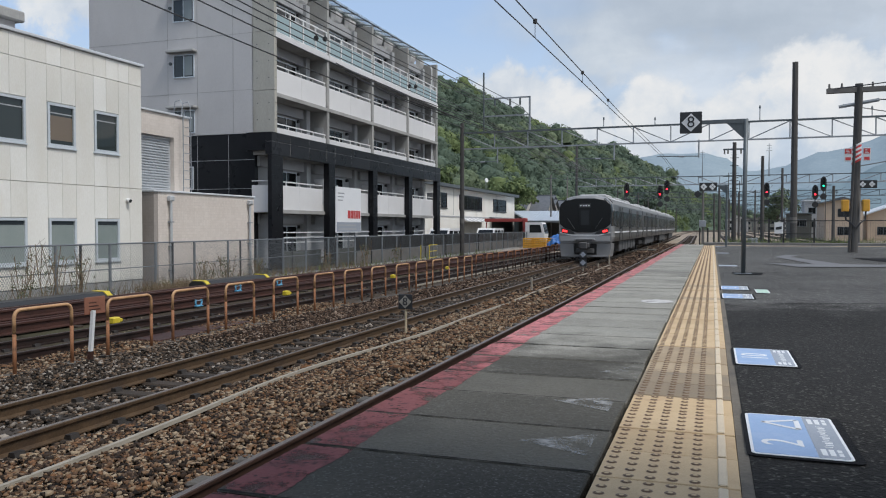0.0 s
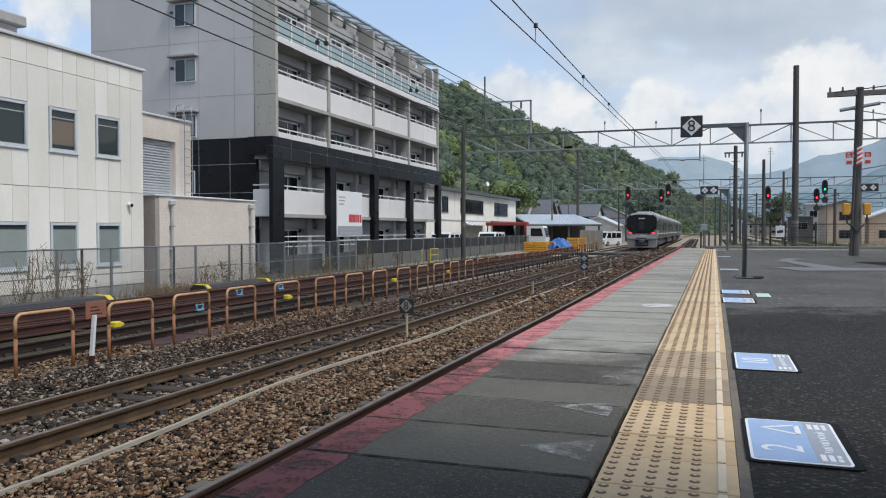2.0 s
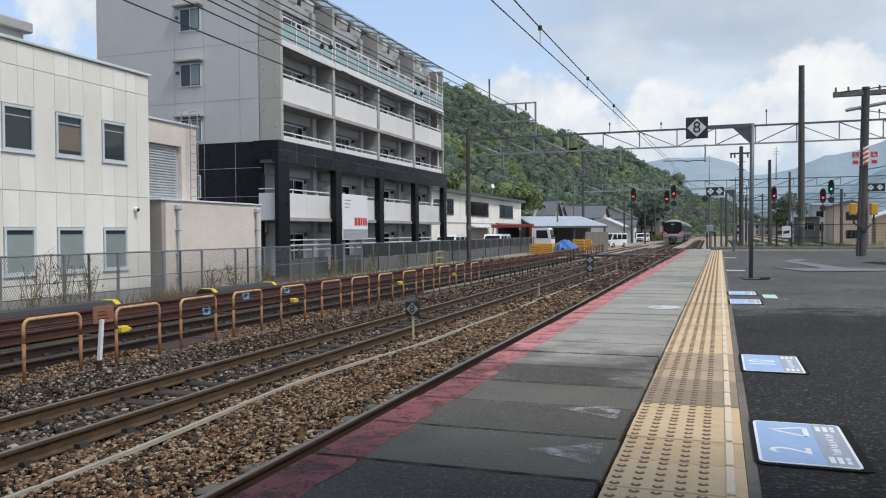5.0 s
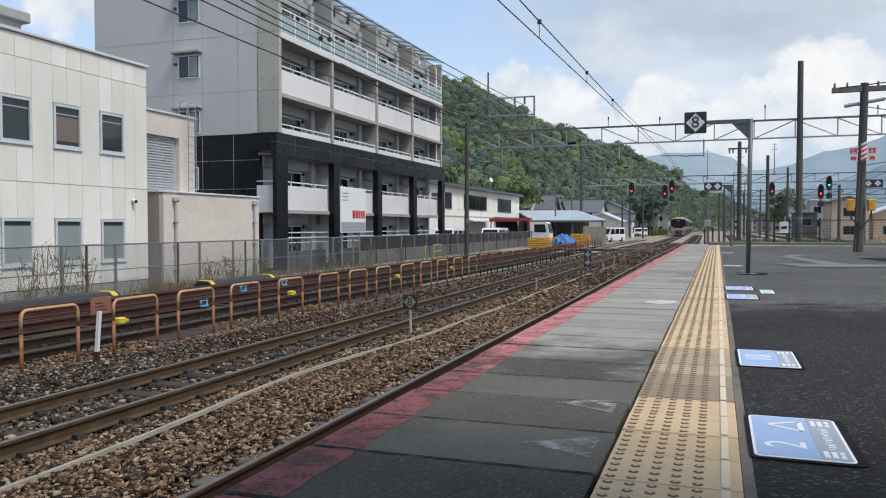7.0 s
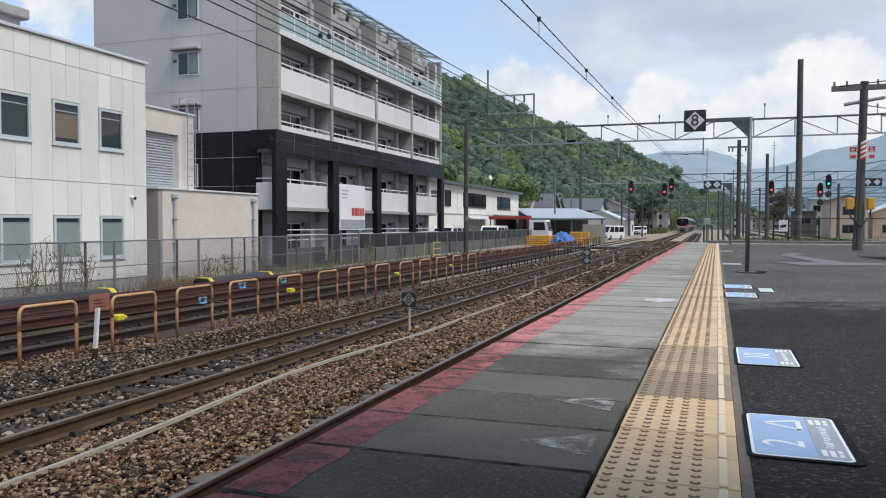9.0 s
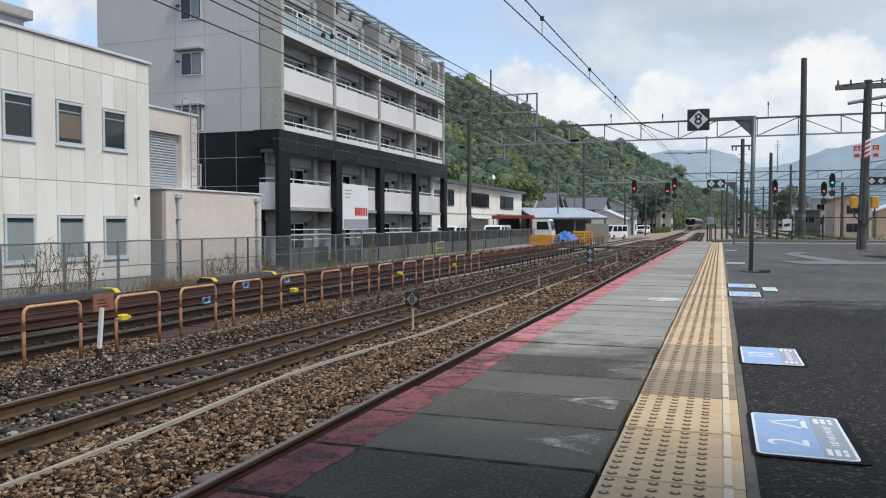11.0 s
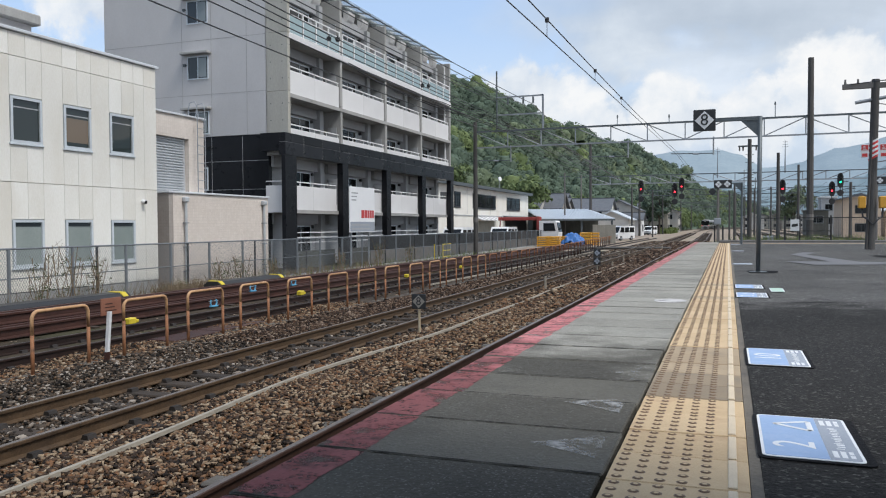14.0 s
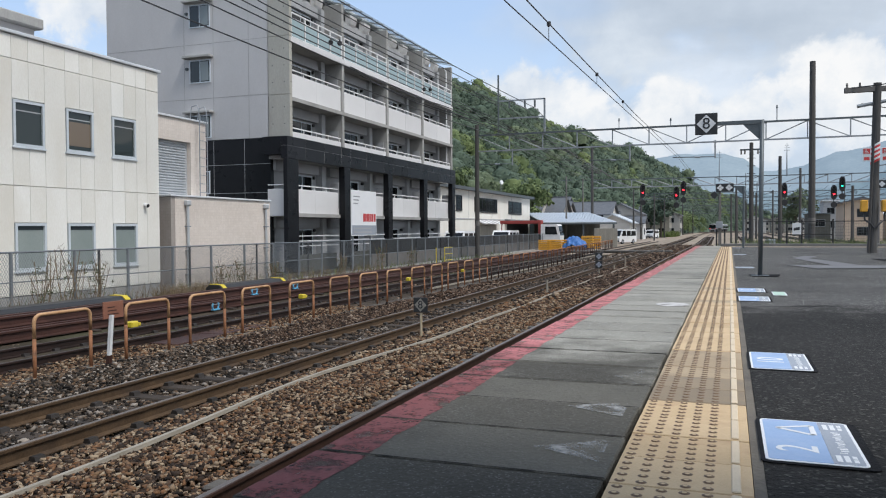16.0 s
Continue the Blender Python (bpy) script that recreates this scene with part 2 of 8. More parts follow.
M_TACTILEGRIMY = surface("grimy_tactile", (0.18, 0.135, 0.088), (0.30, 0.23, 0.148), 0.7, scale=7, fine=150, bump=0.1, random_mix=0.25, spot=(0.19, 0.16, 0.12), spots=0.6, spot_scale=8)
M_TACTILEDULL = surface("dulled_tactile", (0.30, 0.22, 0.135), (0.45, 0.345, 0.22), 0.7, scale=5, fine=120, bump=0.2, random_mix=0.4, spot=(0.22, 0.17, 0.115), spots=0.7, spot_scale=4)
# the brown holds both wear and the shade around each raised dot
M_DOT = surface("worn_shaded_dot_rims", (0.10, 0.055, 0.026), (0.19, 0.11, 0.055), 0.55, scale=20, fine=150, bump=0.1)
M_LINEBAR = surface("cream_guide_bar", (0.55, 0.44, 0.30), (0.70, 0.58, 0.42), 0.55, scale=9, fine=150, bump=0.1)
M_GROUND = surface("yard_ground", (0.02, 0.015, 0.011), (0.085, 0.066, 0.048), 0.95, scale=0.35, fine=14, bump=0.6, spot=(0.10, 0.12, 0.05), spots=0.35, spot_scale=0.12, spec=0.2)
M_YARD = surface("dusty_yard_ballast", (0.19, 0.150, 0.115), (0.40, 0.335, 0.27), 0.95, scale=0.25, fine=9, bump=0.5, spot=(0.13, 0.14, 0.07), spots=0.5, spot_scale=0.1, spec=0.15)
M_PAVED = surface("dusty_tan_paving", (0.20, 0.165, 0.135), (0.34, 0.29, 0.245), 0.95, scale=0.3, fine=12, bump=0.3, spec=0.15)
M_STONE = surface("ballast_stone", (0.008, 0.006, 0.005), (0.33, 0.255, 0.175), 0.9, scale=3, fine=60, bump=0.3, island=0.8, spec=0.25, stops=((0.3, (0.040, 0.026, 0.018)), (0.44, (0.088, 0.055, 0.036)), (0.57, (0.172, 0.086, 0.042)), (0.72, (0.185, 0.125, 0.078))))
M_STONE_GREY = surface("grey_ballast_stone", (0.006, 0.005, 0.004), (0.32, 0.28, 0.24), 0.9, scale=3, fine=60, bump=0.3, island=0.8, spec=0.25, stops=((0.35, (0.022, 0.017, 0.013)), (0.58, (0.072, 0.054, 0.040)), (0.70, (0.13, 0.080, 0.048)), (0.80, (0.135, 0.11, 0.088))))
M_RAIL = surface("rusty_rail_side", (0.046, 0.027, 0.014), (0.125, 0.078, 0.042), 0.6, 0.2, scale=5, fine=40, bump=0.2, spot=(0.05, 0.035, 0.028), spots=0.6, spot_scale=2)
M_RAILDARK = surface("dark_maroon_rail", (0.026, 0.013, 0.009), (0.072, 0.038, 0.027), 0.55, 0.25, scale=5, fine=40, bump=0.15)
M_RAILTOP = surface("polished_rail_head", (0.13, 0.105, 0.088), (0.25, 0.21, 0.18), 0.42, 0.6, scale=3, fine=60, bump=0.03)
M_RUSTRED = surface("red_rust_steel", (0.028, 0.012, 0.009), (0.085, 0.034, 0.025), 0.6, 0.2, scale=3, fine=35, bump=0.2, spot=(0.035, 0.018, 0.016), spots=0.7, spot_scale=1.2)
M_SIDING = surface("near_black_siding_rail", (0.010, 0.007, 0.006), (0.038, 0.020, 0.016), 0.5, 0.2, scale=4, fine=40, bump=0.15, spot=(0.06, 0.026, 0.02), spots=0.6, spot_scale=1.5)
M_SLEEPER = surface("oily_sleeper", (0.014, 0.010, 0.007), (0.056, 0.040, 0.028), 0.9, scale=4, fine=45, bump=0.5, random_mix=0.25)
M_CONCSLEEPER = surface("dusty_concrete_sleeper", (0.050, 0.045, 0.039), (0.115, 0.104, 0.090), 0.9, scale=4, fine=45, bump=0.4, random_mix=0.25)
M_FASTEN = surface("black_fastening", (0.02, 0.018, 0.016), (0.06, 0.05, 0.045), 0.6, 0.3, scale=9, fine=90, bump=0.2)
M_TROUGH = surface("pale_cable_cover", (0.22, 0.195, 0.155), (0.34, 0.305, 0.25), 0.85, scale=3, fine=70, bump=0.3)
M_HOOP = surface("faded_orange_pipe", (0.34, 0.17, 0.075), (0.56, 0.35, 0.19), 0.6, scale=5, fine=60, bump=0.2, spot=(0.14, 0.05, 0.022), spots=0.95, spot_scale=4)
M_RUSTPIPE = surface("rusting_orange_pipe", (0.16, 0.062, 0.028), (0.38, 0.17, 0.075), 0.7, scale=6, fine=60, bump=0.3, spot=(0.07, 0.035, 0.022), spots=0.9, spot_scale=6)
M_STEEL = surface("galvanised_steel", (0.22, 0.24, 0.26), (0.36, 0.385, 0.41), 0.5, 0.35, scale=3, fine=40, bump=0.06)
M_FENCE = surface("dull_fence_steel", (0.12, 0.135, 0.15), (0.23, 0.25, 0.27), 0.55, 0.25, scale=3, fine=40, bump=0.06)
M_DARKSTEEL = surface("dark_grey_steel", (0.07, 0.085, 0.095), (0.13, 0.15, 0.16), 0.5, 0.25, scale=3, fine=40, bump=0.06)
M_OLDPOLE = surface("weathered_dark_pole", (0.038, 0.036, 0.035), (0.098, 0.094, 0.09), 0.8, scale=2, fine=30, bump=0.3, stretch=(1, 1, 0.15))
M_CONCPOLE = surface("concrete_pole", (0.10, 0.095, 0.09), (0.20, 0.19, 0.18), 0.85, scale=2, fine=50, bump=0.2)
M_BLACK = surface("black_paint", (0.012, 0.012, 0.013), (0.03, 0.03, 0.032), 0.45, scale=6, fine=60, bump=0.05)
M_WIRE = surface("dark_cable", (0.02, 0.02, 0.022), (0.05, 0.05, 0.055), 0.5, 0.2, scale=6, fine=60, bump=0)
M_WHITE = surface("white_paint", (0.66, 0.67, 0.68), (0.80, 0.80, 0.80), 0.5, scale=2, fine=40, bump=0.04)
M_BOARDWHITE = surface("fresh_white_board", (0.80, 0.81, 0.83), (0.88, 0.88, 0.89), 0.35, scale=2, fine=40, bump=0)
M_CREAM = surface("cream_wall_panel", (0.70, 0.675, 0.61), (0.86, 0.85, 0.81), 0.7, scale=0.8, fine=30, bump=0.05, random_mix=0.22, stretch=(1, 1, 0.4), spot=(0.66, 0.615, 0.53), spots=0.5, spot_scale=0.5)
M_COPING = surface("pale_coping", (0.55, 0.57, 0.60), (0.68, 0.70, 0.72), 0.45, 0.2, scale=2, fine=30, bump=0.03)
M_ALU = surface("pale_aluminium", (0.52, 0.57, 0.61), (0.66, 0.70, 0.74), 0.4, 0.15, scale=3, fine=40, bump=0.03)
M_BEIGE = surface("beige_wall_tile", (0.64, 0.57, 0.51), (0.76, 0.69, 0.63), 0.65, scale=1.2, fine=30, bump=0.1, tiles=(0.10, 0.10, 0.86))
# the beige tile again, with the end wall's shade put into its colour
M_BEIGEDARK = surface("shaded_beige_wall_tile", (0.31, 0.275, 0.25), (0.39, 0.35, 0.32), 0.65, scale=1.2, fine=30, bump=0.1, tiles=(0.10, 0.10, 0.86))
M_GREYWALL = surface("light_grey_wall_tile", (0.45, 0.44, 0.44), (0.55, 0.54, 0.54), 0.7, scale=0.6, fine=26, bump=0.1, stretch=(1, 1, 0.5))
M_CONCRETE = surface("fairfaced_concrete", (0.29, 0.288, 0.28), (0.42, 0.415, 0.40), 0.8, scale=0.9, fine=30, bump=0.1, spot=(0.18, 0.178, 0.17), spots=0.5, spot_scale=0.7, stretch=(1, 1, 0.35))
M_BALCONY = surface("white_balcony_panel", (0.62, 0.615, 0.62), (0.74, 0.735, 0.735), 0.6, scale=0.8, fine=20, bump=0.04, random_mix=0.2)
M_INNER = surface("pale_grey_render", (0.33, 0.34, 0.355), (0.43, 0.44, 0.455), 0.8, scale=1, fine=30, bump=0.08)
M_BLACKTILE = surface("black_glazed_tile", (0.007, 0.0075, 0.009), (0.02, 0.021, 0.025), 0.3, scale=1.5, fine=25, bump=0.03, random_mix=0.3, spec=0.16)
M_GLASS = glassy("dark_window_glass", (0.012, 0.014, 0.016), spec=0.28)
M_OFFICEGLASS = glassy("reflecting_office_glass", (0.022, 0.030, 0.028), 0.03, spec=0.6)
M_FROSTPANE = surface("grey_green_frosted_pane", (0.19, 0.23, 0.22), (0.30, 0.34, 0.325), 0.12, scale=1.2, fine=40, bump=0, rough_var=0.03, random_mix=0.3)
M_TANREFLECTION = glassy("tan_reflection_on_glass", (0.17, 0.125, 0.085), 0.06, spec=0.6)
M_FROST = glassy("pale_frosted_glass", (0.30, 0.40, 0.42), 0.25)
M_CURTAIN = glassy("curtained_window", (0.035, 0.042, 0.045), 0.05)
M_BLIND = glassy("blind_behind_glass", (0.22, 0.25, 0.255), 0.08)
M_CANOPYGLASS = glassy("greenish_canopy_glass", (0.46, 0.54, 0.54), 0.15, 0.32)
M_SHUTTER = surface("grey_shutter", (0.42, 0.44, 0.46), (0.52, 0.54, 0.56), 0.5, 0.2, scale=2, fine=30, bump=0.03)
# blue is raised in both leaf greens, putting some haze into their colour
M_LEAF = surface("haze_blue_leaves", (0.046, 0.072, 0.054), (0.128, 0.172, 0.122), 0.8, scale=0.10, fine=0.4, bump=0, island=0.30, spec=0.2)
M_LEAFMID = surface("haze_mid_green_leaves", (0.074, 0.104, 0.066), (0.175, 0.215, 0.128), 0.8, scale=0.10, fine=0.4, bump=0, island=0.30, spec=0.2)
M_LEAFLIGHT = surface("fresh_green_leaves", (0.060, 0.095, 0.040), (0.19, 0.235, 0.100), 0.8, scale=0.2, fine=2, bump=0, island=0.4, spec=0.2)
M_SPROUT = surface("grey_green_sprout", (0.06, 0.075, 0.04), (0.15, 0.16, 0.09), 0.9, scale=5, fine=30, bump=0, island=0.5)
M_JACK = surface("light_blue_tool_paint", (0.06, 0.26, 0.42), (0.12, 0.36, 0.55), 0.5, scale=9, fine=60, bump=0.05)
M_CORNER = surface("pale_stained_concrete", (0.33, 0.32, 0.28), (0.48, 0.465, 0.42), 0.8, scale=0.9, fine=30, bump=0.1, spot=(0.27, 0.25, 0.22), spots=0.55, spot_scale=0.9, stretch=(1, 1, 0.3))
M_GROUT = surface("dirty_joint", (0.010, 0.010, 0.010), (0.030, 0.029, 0.027), 0.95, scale=9, fine=80, bump=0.3, spec=0.1)
M_STONE_DARK = surface("rust_brown_ballast_stone", (0.006, 0.0045, 0.004), (0.26, 0.20, 0.155), 0.9, scale=3, fine=60, bump=0.3, island=0.8, spec=0.2, stops=((0.35, (0.034, 0.022, 0.016)), (0.6, (0.080, 0.048, 0.031)), (0.75, (0.115, 0.076, 0.053))))
# for dark boards, and for unlit spaces whose shade is put into the colour
M_DARKBOARD = surface("dark_boards_and_voids", (0.045, 0.047, 0.042), (0.12, 0.12, 0.105), 0.85, scale=1.5, fine=20, bump=0.2, stretch=(1, 1, 0.3))
M_MORTAR = surface("brown_grey_mortar", (0.10, 0.085, 0.066), (0.19, 0.165, 0.13), 0.9, scale=4, fine=60, bump=0.3, spot=(0.07, 0.062, 0.055), spots=0.7, spot_scale=3)
M_POSTCREAM = surface("weathered_cream_post", (0.36, 0.29, 0.19), (0.54, 0.45, 0.32), 0.75, scale=5, fine=50, bump=0.15)
M_BOARDGREY = surface("dull_grey_diamond", (0.24, 0.225, 0.195), (0.34, 0.32, 0.28), 0.7, scale=5, fine=50, bump=0.1)
M_BARK = surface("bark", (0.04, 0.032, 0.026), (0.11, 0.09, 0.07), 0.9, scale=3, fine=20, bump=0.4)
M_WEED = surface("dry_weed", (0.12, 0.085, 0.055), (0.26, 0.20, 0.13), 0.9, scale=5, fine=30, bump=0, island=0.5)
M_GRASS = surface("weed_green", (0.05, 0.085, 0.02), (0.19, 0.23, 0.075), 0.85, scale=2, fine=20, bump=0, island=0.6)
M_TAN = surface("tan_house_render", (0.42, 0.33, 0.25), (0.52, 0.42, 0.33), 0.8, scale=1, fine=20, bump=0.1)
M_FOOTSTONE = surface("dark_rough_footing", (0.05, 0.044, 0.036), (0.13, 0.115, 0.095), 0.9, scale=6, fine=50, bump=0.5)
M_DECK = surface("dark_crossing_timber", (0.045, 0.042, 0.038), (0.10, 0.094, 0.085), 0.85, scale=2, fine=30, bump=0.3, random_mix=0.3)
M_SIGNALGREEN = glow("green_signal_light", (0.02, 0.75, 0.42), 2.6)
# blue haze is put into the base colour of the far mountains
M_HAZEHILL = surface("haze_tinted_mountain", (0.225, 0.285, 0.325), (0.285, 0.345, 0.38), 1.0, scale=0.01, fine=0.08, bump=0, spec=0.0)
M_SIGNBLUE = surface("pale_blue_marking", (0.24, 0.36, 0.57), (0.34, 0.46, 0.66), 0.6, scale=8, fine=120, bump=0.1, spot=(0.40, 0.50, 0.66), spots=0.5, spot_scale=14)
M_SIGNGREY = surface("blue_grey_marking", (0.26, 0.29, 0.34), (0.36, 0.39, 0.44), 0.6, scale=8, fine=120, bump=0.1)
M_SIGNGREEN = surface("pale_green_marking", (0.36, 0.52, 0.42), (0.50, 0.64, 0.54), 0.6, scale=8, fine=120, bump=0.1)
M_MARKWHITE = surface("worn_white_marking", (0.66, 0.67, 0.68), (0.82, 0.83, 0.84), 0.6, scale=8, fine=120, bump=0.1)
M_FADED = surface("faded_white_paint", (0.26, 0.26, 0.255), (0.42, 0.42, 0.41), 0.8, scale=9, fine=120, bump=0.2, worn_away=(11, 0.40, 0.68))
M_MARKWORN = surface("flaked_white_marking", (0.42, 0.40, 0.385), (0.62, 0.60, 0.58), 0.7, scale=8, fine=120, bump=0.1, worn_away=(9, 0.30, 0.52))
M_PATCH = surface("fresh_asphalt", (0.008, 0.008, 0.009), (0.024, 0.024, 0.026), 0.85, scale=2, fine=60, bump=0.8, spec=0.08)
M_SIGNBLACK = surface("black_sign_enamel", (0.016, 0.018, 0.02), (0.028, 0.03, 0.033), 0.4, scale=4, fine=40, bump=0)
M_SIGNWHITE = surface("white_sign_enamel", (0.60, 0.62, 0.63), (0.72, 0.73, 0.74), 0.4, scale=4, fine=40, bump=0)
M_RED = surface("red_sign_paint", (0.45, 0.03, 0.03), (0.60, 0.06, 0.06), 0.45, scale=4, fine=40, bump=0)
M_BROWNBOARD = surface("brown_faded_board", (0.19, 0.075, 0.045), (0.28, 0.12, 0.075), 0.7, scale=6, fine=60, bump=0.15)
M_YELLOW = surface("yellow_plastic", (0.50, 0.38, 0.02), (0.68, 0.55, 0.05), 0.5, scale=8, fine=60, bump=0.05)
M_ORANGEBOX = surface("orange_plastic_crate", (0.55, 0.26, 0.02), (0.72, 0.38, 0.05), 0.5, scale=6, fine=60, bump=0.05)
M_BLUETARP = surface("blue_tarpaulin", (0.02, 0.10, 0.32), (0.06, 0.20, 0.52), 0.55, scale=5, fine=25, bump=0.4)
M_ROOFBLUE = surface("pale_metal_roof", (0.50, 0.55, 0.60), (0.66, 0.70, 0.74), 0.4, 0.3, scale=1, fine=20, bump=0.05)
M_ROOFTILE = surface("dark_roof_tile", (0.075, 0.082, 0.095), (0.16, 0.17, 0.185), 0.7, scale=2, fine=12, bump=0.4, spec=0.25)
M_HOUSE = surface("house_render", (0.38, 0.365, 0.34), (0.70, 0.68, 0.64), 0.8, scale=1, fine=20, bump=0.1, random_mix=0.5)
M_SHEDWALL = surface("shed_boards", (0.22, 0.21, 0.18), (0.36, 0.34, 0.29), 0.8, scale=1, fine=20, bump=0.15)
M_TRAIN = surface("stainless_train_body", (0.085, 0.085, 0.087), (0.125, 0.125, 0.127), 0.34, 0.5, scale=1.5, fine=30, bump=0.02)
M_TRAINFRONT = surface("grey_train_front", (0.21, 0.21, 0.213), (0.28, 0.28, 0.283), 0.45, 0.2, scale=1.5, fine=30, bump=0.02)
M_TRAINSILVER = surface("brushed_silver_panel", (0.34, 0.34, 0.345), (0.44, 0.44, 0.445), 0.35, 0.5, scale=1.5, fine=30, bump=0.02)
M_TRAINROOF = surface("train_roof", (0.34, 0.34, 0.343), (0.48, 0.48, 0.483), 0.6, 0.1, scale=1.5, fine=30, bump=0.02)
M_TRAINBLACK = glassy("train_black_glass", (0.008, 0.009, 0.010), 0.15, spec=0.22)
M_UNDER = surface("underframe_grey", (0.045, 0.045, 0.047), (0.11, 0.11, 0.112), 0.7, 0.1, scale=3, fine=30, bump=0.1)
M_TAIL = glow("red_tail_light", (1.0, 0.03, 0.03), 2.8)
M_SIGNAL = glow("red_signal_light", (1.0, 0.03, 0.05), 3.8)
M_TRUCKRED = surface("faded_red_crane", (0.24, 0.03, 0.03), (0.36, 0.06, 0.05), 0.5, scale=3, fine=30, bump=0.03)
M_TYRE = surface("tyre_rubber", (0.015, 0.015, 0.016), (0.035, 0.035, 0.036), 0.8, scale=9, fine=60, bump=0.1)
M_CANOPY = surface("unseen_roof_sheet", (0.30, 0.31, 0.32), (0.42, 0.43, 0.44), 0.6, scale=1, fine=20, bump=0.05)


# ---------- mesh helpers ----------
class Geo:
    """Gathers vertices and faces, with a material slot for each face."""

    def __init__(self):
        self.v, self.f, self.m = [], [], []

    def add(self, verts, faces, slot=0):
        k = len(self.v)
        self.v.extend(tuple(p) for p in verts)
        self.f.extend(tuple(i + k for i in face) for face in faces)
        self.m.extend([slot] * len(faces))
        return self

    def box(self, a, b, slot=0):
        (x0, y0, z0), (x1, y1, z1) = a, b
        vs = [(x0, y0, z0), (x1, y0, z0), (x1, y1, z0), (x0, y1, z0), (x0, y0, z1), (x1, y0, z1), (x1, y1, z1), (x0, y1, z1)]
        return self.add(vs, [(0, 3, 2, 1), (4, 5, 6, 7), (0, 1, 5, 4), (1, 2, 6, 5), (2, 3, 7, 6), (3, 0, 4, 7)], slot)

    def soft(self, a, b, r, slot=0):
        """A box with chamfered edges."""
        lo, hi = Vector(a), Vector(b)
        r = min(r, *(0.49 * (hi[i] - lo[i]) for i in range(3)))
        vs, at = [], {}
        for sx in (0, 1):
            for sy in (0, 1):
                for sz in (0, 1):
                    c = [(lo, hi)[s][i] for i, s in enumerate((sx, sy, sz))]
                    d = [r if s == 0 else -r for s in (sx, sy, sz)]
                    for ax in range(3):
                        p = [c[i] + (0 if i == ax else d[i]) for i in range(3)]
                        at[sx, sy, sz, ax] = len(vs)
                        vs.append(p)
        fs = []
        for ax in range(3):
            o = [i for i in range(3) if i != ax]
            for s in (0, 1):
                ring = []
                for p, q in ((0, 0), (1, 0), (1, 1), (0, 1)):
                    k = [0, 0, 0]
                    k[ax], k[o[0]], k[o[1]] = s, p, q
                    ring.append(at[(*k, ax)])
                fs.append(tuple(ring))
            for p in (0, 1):
                for q in (0, 1):
                    k0, k1 = [0, 0, 0], [0, 0, 0]
                    k0[ax], k1[ax] = 0, 1
                    k0[o[0]] = k1[o[0]] = p
                    k0[o[1]] = k1[o[1]] = q
                    fs.append((at[(*k0, o[0])], at[(*k1, o[0])], at[(*k1, o[1])], at[(*k0, o[1])]))
        for sx in (0, 1):
            for sy in (0, 1):
                for sz in (0, 1):
                    fs.append(tuple(at[sx, sy, sz, ax] for ax in range(3)))
        return self.add(vs, fs, slot)

    def tube(self, a, b, r, r2=None, n=8, slot=0, caps=True):
        a, b = Vector(a), Vector(b)
        r2 = r if r2 is None else r2
        d = (b - a).normalized()
        u = d.orthogonal().normalized()
        w = d.cross(u)
        vs = []
        for p, q in ((a, r), (b, r2)):
            for i in range(n):
                t = 2 * math.pi * i / n
                vs.append(p + u * (q * math.cos(t)) + w * (q * math.sin(t)))
        fs = [(i, (i + 1) % n, n + (i + 1) % n, n + i) for i in range(n)]
        if caps:
            fs += [tuple(reversed(range(n))), tuple(range(n, 2 * n))]
        return self.add(vs, fs, slot)

    def pipe(self, pts, r, n=8, slot=0):
        """A round pipe through points, mitred."""
        pts = [Vector(p) for p in pts]
        rings = []
        u = None
        for i, p in enumerate(pts):
            d = ((pts[min(i + 1, len(pts) - 1)] - p).normalized() + (p - pts[max(i - 1, 0)]).normalized()).normalized()
            u = d.orthogonal().normalized() if u is None else (u - d * u.dot(d)).normalized()
            w = d.cross(u)
            rings.append([p + u * (r * math.cos(2 * math.pi * k / n)) + w * (r * math.sin(2 * math.pi * k / n)) for k in range(n)])
        vs = [v for ring in rings for v in ring]
        fs = [(j * n + i, j * n + (i + 1) % n, (j + 1) * n + (i + 1) % n, (j + 1) * n + i) for j in range(len(pts) - 1) for i in range(n)]
        fs += [tuple(reversed(range(n))), tuple(range((len(pts) - 1) * n, len(pts) * n))]
        return self.add(vs, fs, slot)

    def prism(self, outline, a, b, axis="y", slot=0):
        """A closed outline pulled along one axis. The outline holds the two other coordinates, in order."""
        n = len(outline)

        def put(p, q, s):
            return {"x": (s, p, q), "y": (p, s, q), "z": (p, q, s)}[axis]

        vs = [put(p, q, a) for p, q in outline] + [put(p, q, b) for p, q in outline]
        fs = [(i, (i + 1) % n, n + (i + 1) % n, n + i) for i in range(n)]
        fs += [tuple(reversed(range(n))), tuple(range(n, 2 * n))]
        return self.add(vs, fs, slot)

    def sweep(self, outline, path, slot=0, slots=None):
        """An outline (across, up) carried along a level path of (x, y, z)."""
        n, vs = len(outline), []
        path = [Vector(p) for p in path]
        for i, p in enumerate(path):
            d = (path[min(i + 1, len(path) - 1)] - path[max(i - 1, 0)]).normalized()
            side = Vector((d.y, -d.x, 0))
            vs += [p + side * a + Vector((0, 0, h)) for a, h in outline]
        k = len(self.v)
        self.v.extend(tuple(p) for p in vs)
        for j in range(len(path) - 1):
            for i in range(n):
                self.f.append((k + j * n + i, k + j * n + (i + 1) % n, k + (j + 1) * n + (i + 1) % n, k + (j + 1) * n + i))
                self.m.append(slots[i] if slots else slot)
